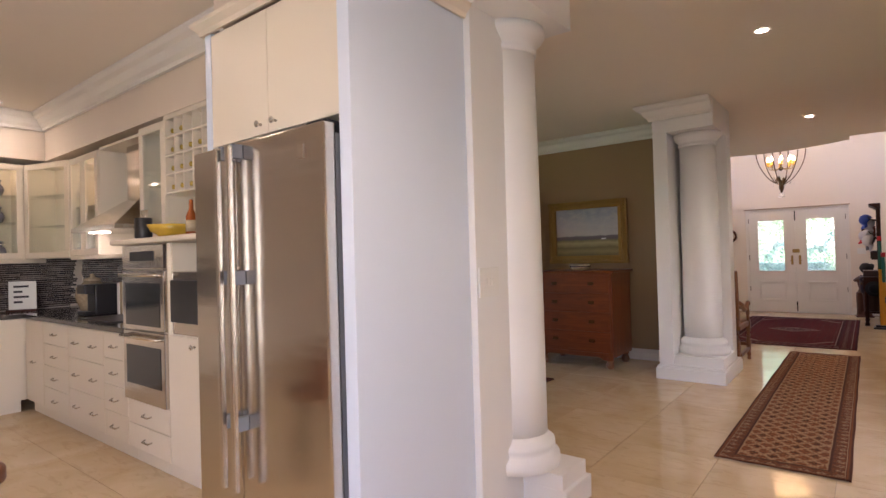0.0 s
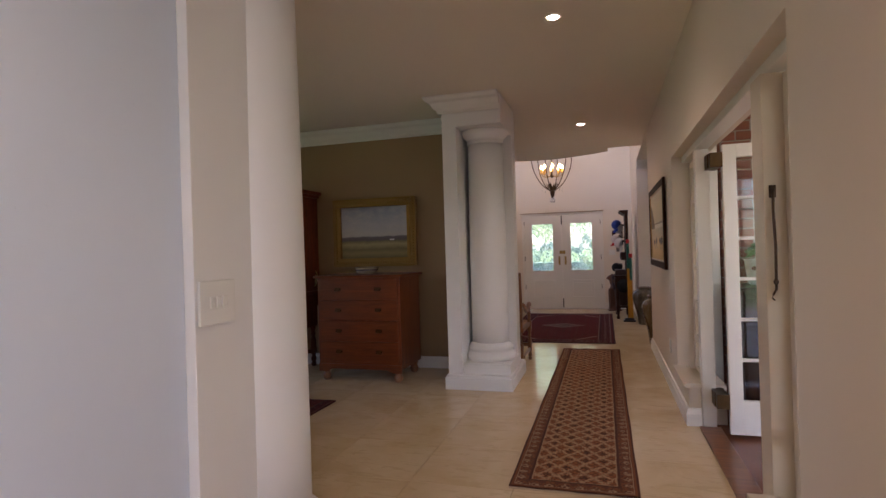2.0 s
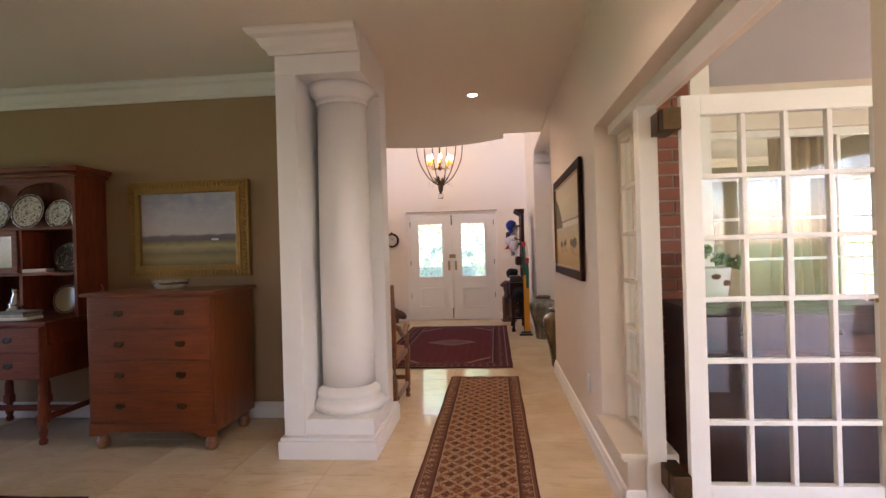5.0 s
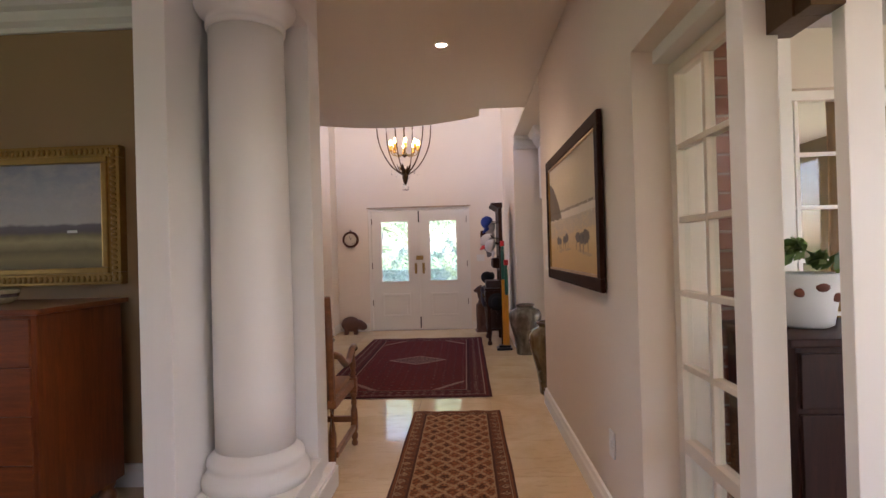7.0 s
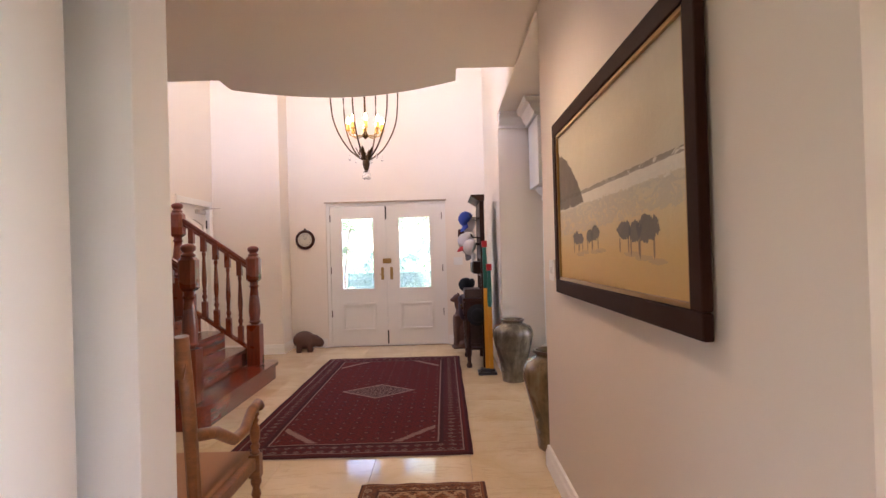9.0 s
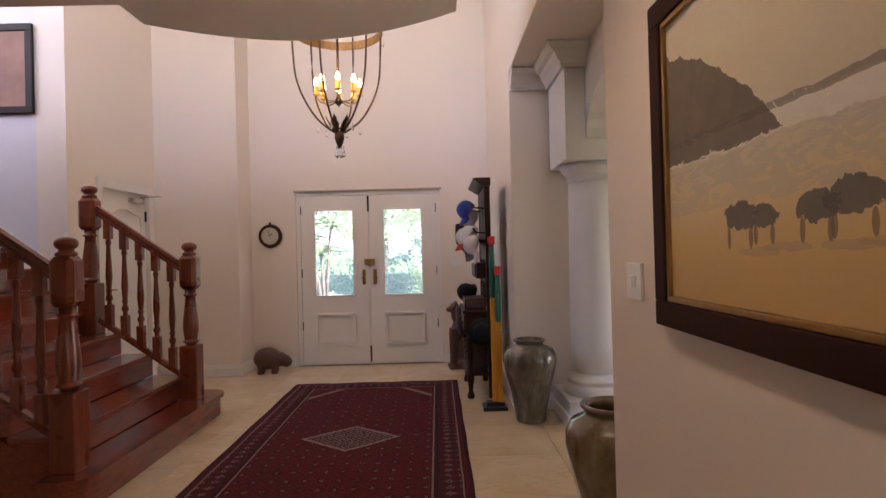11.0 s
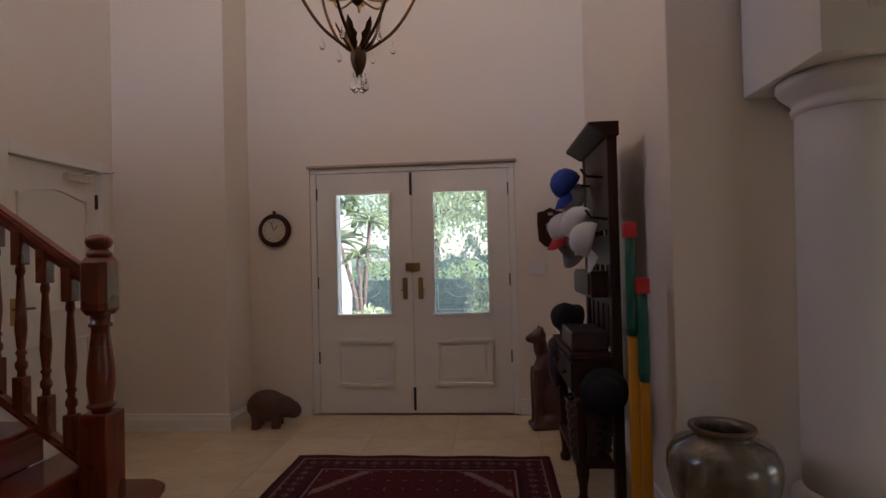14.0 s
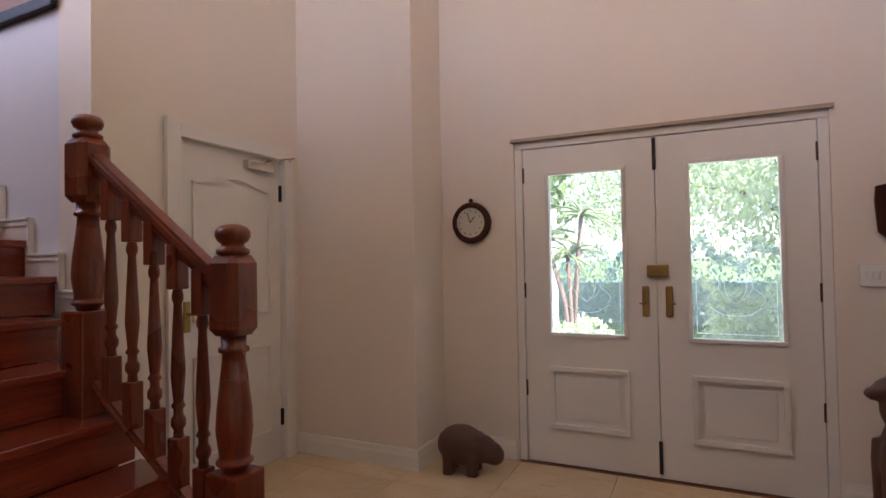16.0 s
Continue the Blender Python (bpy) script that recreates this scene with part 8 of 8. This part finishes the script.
def leaves(bm, count, spread, size, squash=0.8, seed=1, flat=0.5):
    """Leaf blades scattered in clumps inside an uneven hull."""
    rng = random.Random(seed)
    clumps = []
    for _ in range(max(5, count // 60)):
        while True:
            p = Vector((rng.uniform(-1, 1), rng.uniform(-1, 1), rng.uniform(-1, 1)))
            if 0.25 < p.length < 1:
                break
        clumps.append((p, rng.uniform(0.16, 0.38)))
    for _ in range(count):
        c, r = clumps[rng.randrange(len(clumps))]
        p = c + Vector((rng.gauss(0, 1), rng.gauss(0, 1), rng.gauss(0, 1))) * r * 0.55
        p = Vector((p.x * spread[0], p.y * spread[1], p.z * spread[2]))
        rot = Euler((rng.uniform(-1.2, 1.2) * flat * 2, rng.uniform(-1.2, 1.2) * flat * 2, rng.uniform(0, 6.28))).to_matrix()
        s = size * rng.uniform(0.6, 1.3)
        pts = [(-0.5, 0, 0), (-0.1, 0.28, 0.06), (0.5, 0, 0.0), (-0.1, -0.28, 0.06)]
        bm.faces.new([bm.verts.new(p + rot @ (Vector(q) * s)) for q in pts])
    return bm


pot = thing("potted_plant", "green leafy plant in a white painted ceramic pot", "plant", (0.97, 5.76, 0.971))
part("pot", lathe(bmesh.new(), [(0.07, 0), (0.085, 0.01), (0.1, 0.12), (0.108, 0.2), (0.115, 0.21), (0.1, 0.21), (0.09, 0.05)], n=28), M_plate_white, pot)
part("soil", lathe(bmesh.new(), [(0.097, 0.17), (0.097, 0.185), (0.02, 0.19)], n=20), M_bark, pot)
lf = part("leaves", leaves(bmesh.new(), 90, (0.12, 0.12, 0.08), 0.075, seed=3), M_leaf, pot)
lf.location = (0, 0, 0.29)
pot.scale = (1.15, 1.15, 1.0)
for k, (x, y) in enumerate(((0.055, -0.088), (-0.06, -0.083), (0.0, -0.102))):
    part("painted_flower", blob(bmesh.new(), (x, y, 0.12 + 0.02 * k), (0.024, 0.006, 0.018), n=8, m=5), M_rust_fabric, pot)
tt = thing("terrace_table", "dark wooden table on the terrace", "table", (3.1, 5.2, -0.012))
part("tabletop", boxes((-1.1, 1.1, -0.5, 0.5, 0.71, 0.75), bevel=0.008), M_dark, tt)
part("apron", boxes((-1.0, 1.0, -0.42, 0.42, 0.62, 0.709)), M_dark, tt)
for x in (-0.95, 0.95):
    for y in (-0.38, 0.38):
        part("leg", turned(bmesh.new(), x, y, 0, 0.62, 0.045, LEG, 12), M_dark, tt)


def terrace_chair(x, y, turn):
    c = thing("terrace_chair", "dark wooden terrace chair with a slatted back", "chair", (x, y, -0.012), turn, group="terrace chairs")
    for s in (-1, 1):
        part("leg", boxes((s * 0.2 - 0.02, s * 0.2 + 0.02, 0.17, 0.21, 0, 0.43), bevel=0.004), M_dark, c)
        part("back_post", tube(bmesh.new(), [(s * 0.2, -0.24, 0), (s * 0.2, -0.21, 0.43), (s * 0.2, -0.29, 0.95)], 0.02, 8), M_dark, c)
    part("seat", boxes((-0.23, 0.23, -0.22, 0.22, 0.43, 0.465), bevel=0.012), M_dark, c)
    part("crest_rail", boxes((-0.21, 0.21, -0.305, -0.28, 0.85, 0.95), bevel=0.006), M_dark, c)
    for k in range(4):
        part("slat", tube(bmesh.new(), [(-0.12 + 0.08 * k, -0.215, 0.46), (-0.12 + 0.08 * k, -0.285, 0.87)], 0.012, 6), M_dark, c)
    return c


for x, y, a in ((2.3, 4.45, 0), (3.1, 4.45, 4), (3.8, 4.45, -5), (2.4, 5.95, 180), (3.3, 5.95, 176)):
    terrace_chair(x, y, a)
for y in (-1.0, 2.4, 5.6):
    c = round_column("terrace_column", 5.05, y, 0.17, -0.012, 2.62, "white round column at the edge of the terrace")


# ---- gardens ----
def tree(x, y, h, spread, seed, count=2600, mat=None, size=0.22, label="leafy garden tree with an uneven crown"):
    rng = random.Random(seed)
    t = thing("garden_tree", label, "tree", (x, y, -0.16), group="garden trees")
    bm = bmesh.new()
    top = Vector((rng.uniform(-0.2, 0.2), rng.uniform(-0.2, 0.2), h * 0.55))
    tube(bm, [(0, 0, 0), tuple(top * 0.5 + Vector((0.08, 0, 0))), tuple(top)], 0.13, 8, taper=0.07)
    for k in range(6):
        a = k * 1.05 + rng.uniform(-0.3, 0.3)
        s = top * rng.uniform(0.7, 1.0)
        e = Vector((math.cos(a) * spread * 0.7, math.sin(a) * spread * 0.7, h * rng.uniform(0.6, 0.9)))
        tube(bm, [tuple(s), tuple((s + e) / 2 + Vector((0, 0, 0.15))), tuple(e)], 0.05, 6, taper=0.015)
    part("trunk", bm, M_bark, t)
    cr = part("crown", leaves(bmesh.new(), count, (spread, spread, h * 0.38), size, seed=seed, flat=0.7), mat or M_leaf, t)
    cr.location = (0, 0, h * 0.72)
    return t


def hedge(x0, x1, y, d, h, seed, mat=None, count=2500, turn=0):
    rng = random.Random(seed)
    bm = bmesh.new()
    for _ in range(count):
        f = rng.random()
        px = rng.uniform(x0, x1)
        bulge = 1 + 0.15 * math.sin(px * 5.1) + 0.1 * math.sin(px * 11.7)
        if f < 0.55:
            p = Vector((px, y - d * bulge, rng.uniform(0, h * bulge)))
        else:
            p = Vector((px, y + rng.uniform(-d, d), h * bulge))
        p += Vector((rng.gauss(0, 0.04), rng.gauss(0, 0.05), rng.gauss(0, 0.05)))
        rot = Euler((rng.uniform(-1.4, 1.4), rng.uniform(-1.4, 1.4), rng.uniform(0, 6.28))).to_matrix()
        s = 0.085 * rng.uniform(0.6, 1.4)
        bm.faces.new([bm.verts.new(p + rot @ (Vector(q) * s)) for q in ((-0.5, 0, 0), (-0.1, 0.3, 0.06), (0.5, 0, 0), (-0.1, -0.3, 0.06))])
    hd = thing("hedge", "low clipped green garden hedge", "hedge", (0, 0, -0.16), turn, group="hedges")
    part("leaves", bm, mat or M_leaf, hd)
    part("core", boxes((x0 + 0.1, x1 - 0.1, y - d * 0.6, y + d * 0.8, 0, h * 0.6)), mat or M_leaf, hd, "shaded inner branches")
    return hd


# leaf green lifted far up, bright sunlight painted into it
M_leaf_washed = leafy("glare_washed_green_foliage", (0.38, 0.50, 0.26), (0.64, 0.72, 0.46))
hedge(-4.2, -1.5, 15.2, 0.3, 0.62, 11, M_leaf_washed)
hedge(-0.9, 2.6, 18.8, 0.4, 0.9, 12, M_leaf_washed, 5000)
hedge(-7.0, 3.5, 22.5, 0.7, 1.5, 13, M_leaf_washed_blue, 12000)
tree(0.6, 20.0, 4.4, 2.3, 21, 15000, M_leaf_washed, 0.12)
tree(-2.2, 24.5, 5.0, 2.6, 22, 12000, M_leaf_washed, 0.13)
tree(3.4, 21.0, 5.0, 2.2, 23, 9000, M_leaf_washed, 0.13)
tree(-5.5, 21.0, 5.0, 2.2, 24, 2600)
built("driveway", boxes((-14, 14, 16.402, 18.2, -0.158, -0.12)), M_paving, "pale paved driveway", "road")
built("garden_wall", boxes((-9.0, -3.3, 19.0, 19.2, -0.16, 2.2), (-2.6, -2.06, 13.4, 13.9, -0.16, 2.9)), M_white, "white painted garden wall and porch post", "wall")
al = thing("aloe_tree", "tree aloe with rosettes of long pointed leaves", "plant", (-2.5, 16.7, -0.16))
bm = bmesh.new()
for px, pz in ((-0.35, 1.75), (0.15, 2.05), (-0.05, 1.5)):
    tube(bm, [(0, 0, 0), (px * 0.3, 0, pz * 0.5), (px, 0, pz)], 0.045, 8, taper=0.03)
part("trunk", bm, M_bark, al)
rng = random.Random(8)
M_aloe = leafy("aloe_leaf", (0.16, 0.24, 0.10), (0.32, 0.42, 0.20))
for px, pz in ((-0.35, 1.75), (0.15, 2.05), (-0.05, 1.5)):
    bm = bmesh.new()
    for k in range(26):
        a, e = rng.uniform(0, 6.28), rng.uniform(-0.1, 1.2)
        d = Vector((math.cos(a), math.sin(a), 0))
        pts = [Vector((px, 0, pz)) + d * (0.62 * u * math.cos(e * (1 - 0.3 * u))) + Vector((0, 0, 0.62 * u * math.sin(e) - 0.42 * u * u)) for u in (0, 0.25, 0.5, 0.75, 1.0)]
        tube(bm, [tuple(p) for p in pts], 0.022, 5, taper=0.003)
    part("rosette", bm, M_aloe, al)
# garden beyond the terrace
hedge(-4, 9, -9.5, 0.6, 1.0, 31, M_leaf, 3600, turn=90)
for k, (x, y) in enumerate(((12.5, 1.5), (13.0, 5.5), (12.0, 9.0), (14, -2.5), (15, 12), (11.5, 15))):
    tree(x, y, 5.5, 2.3, 40 + k, 2200, M_leaf)
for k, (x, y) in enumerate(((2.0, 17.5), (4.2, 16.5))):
    tree(x, y, 4.4, 1.9, 60 + k, 2400, M_leaf_washed_blue)

# ---- tiles of the floor and bricks of the pier, last ----
T = 0.60
tile = mesh_of("tile", boxes((0.0015, T - 0.0015, 0.0015, T - 0.0015, -0.0078, 0.0)), M_floor)
floor_ob = bpy.data.objects["floor"]
for i in range(-7, 2):
    for j in range(-2, 22):
        x0, y0 = i * T - 0.18, j * T + 0.10
        if x0 + T > 0.46 and y0 < 7.2:
            continue
        if y0 + T > 12.74 or (x0 + T < -3.75 and y0 > 6.0) or (x0 < -4.0 and y0 < -0.6):
            continue
        ob = new("tile", tile)
        ob.location = (x0, y0, 0)
        ob.parent = floor_ob
edge_rest = bmesh.new()
# cut tiles along walls and in the living room, joined
for j in range(-6, 13):
    box(edge_rest, 0.4215, 0.46, j * T + 0.1015, j * T + 0.0985 + T, -0.0078, 0.0)
for i in range(2, 9):
    for j in range(12, 22):
        x0, y0 = i * T - 0.18, j * T + 0.10
        if y0 + T <= 12.74:
            box(edge_rest, x0 + 0.0015, min(x0 + T - 0.0015, 4.99), max(y0 + 0.0015, 7.2), y0 + T - 0.0015, -0.0078, 0.0)
for i in range(-12, -6):
    for j in range(-6, 11):
        x0, y0 = i * T - 0.18, j * T + 0.10
        if not (i >= -7 and j >= -2 and not (x0 < -4.0 and y0 < -0.6)):
            box(edge_rest, max(x0 + 0.0015, -6.94), x0 + T - 0.0015, y0 + 0.0015, y0 + T - 0.0015, -0.0078, 0.0)
for i in range(-6, 1):
    for j in range(-6, -2):
        x0, y0 = i * T - 0.18, j * T + 0.10
        box(edge_rest, x0 + 0.0015, x0 + T - 0.0015, y0 + 0.0015, y0 + T - 0.0015, -0.0078, 0.0)
tagged(part("tile_rest", edge_rest, M_floor, floor_ob), kind="stuff")

brick_l = mesh_of("brick", boxes((0, 0.222, 0, 0.013, 0, 0.073), bevel=0.003), M_brick)
brick_s = mesh_of("brick", boxes((0, 0.013, 0, 0.106, 0, 0.073), bevel=0.003), M_brick)
pier_ob = bpy.data.objects["brick_pier"]
for k in range(30):
    z = 0.004 + k * 0.085
    if z > 2.5:
        break
    for sx in ((0.749,) if k % 2 else (0.736, 0.866)):
        ob = new("brick", brick_l if k % 2 else bpy.data.meshes.get("half_brick") or mesh_of("half_brick", boxes((0, 0.118, 0, 0.013, 0, 0.073), bevel=0.003), M_brick))
        ob.location, ob.parent = (sx, 6.003, z), pier_ob
    for sy in (6.016, 6.128):
        ob = new("brick", brick_s)
        ob.location, ob.parent = (0.723, sy, z), pier_ob
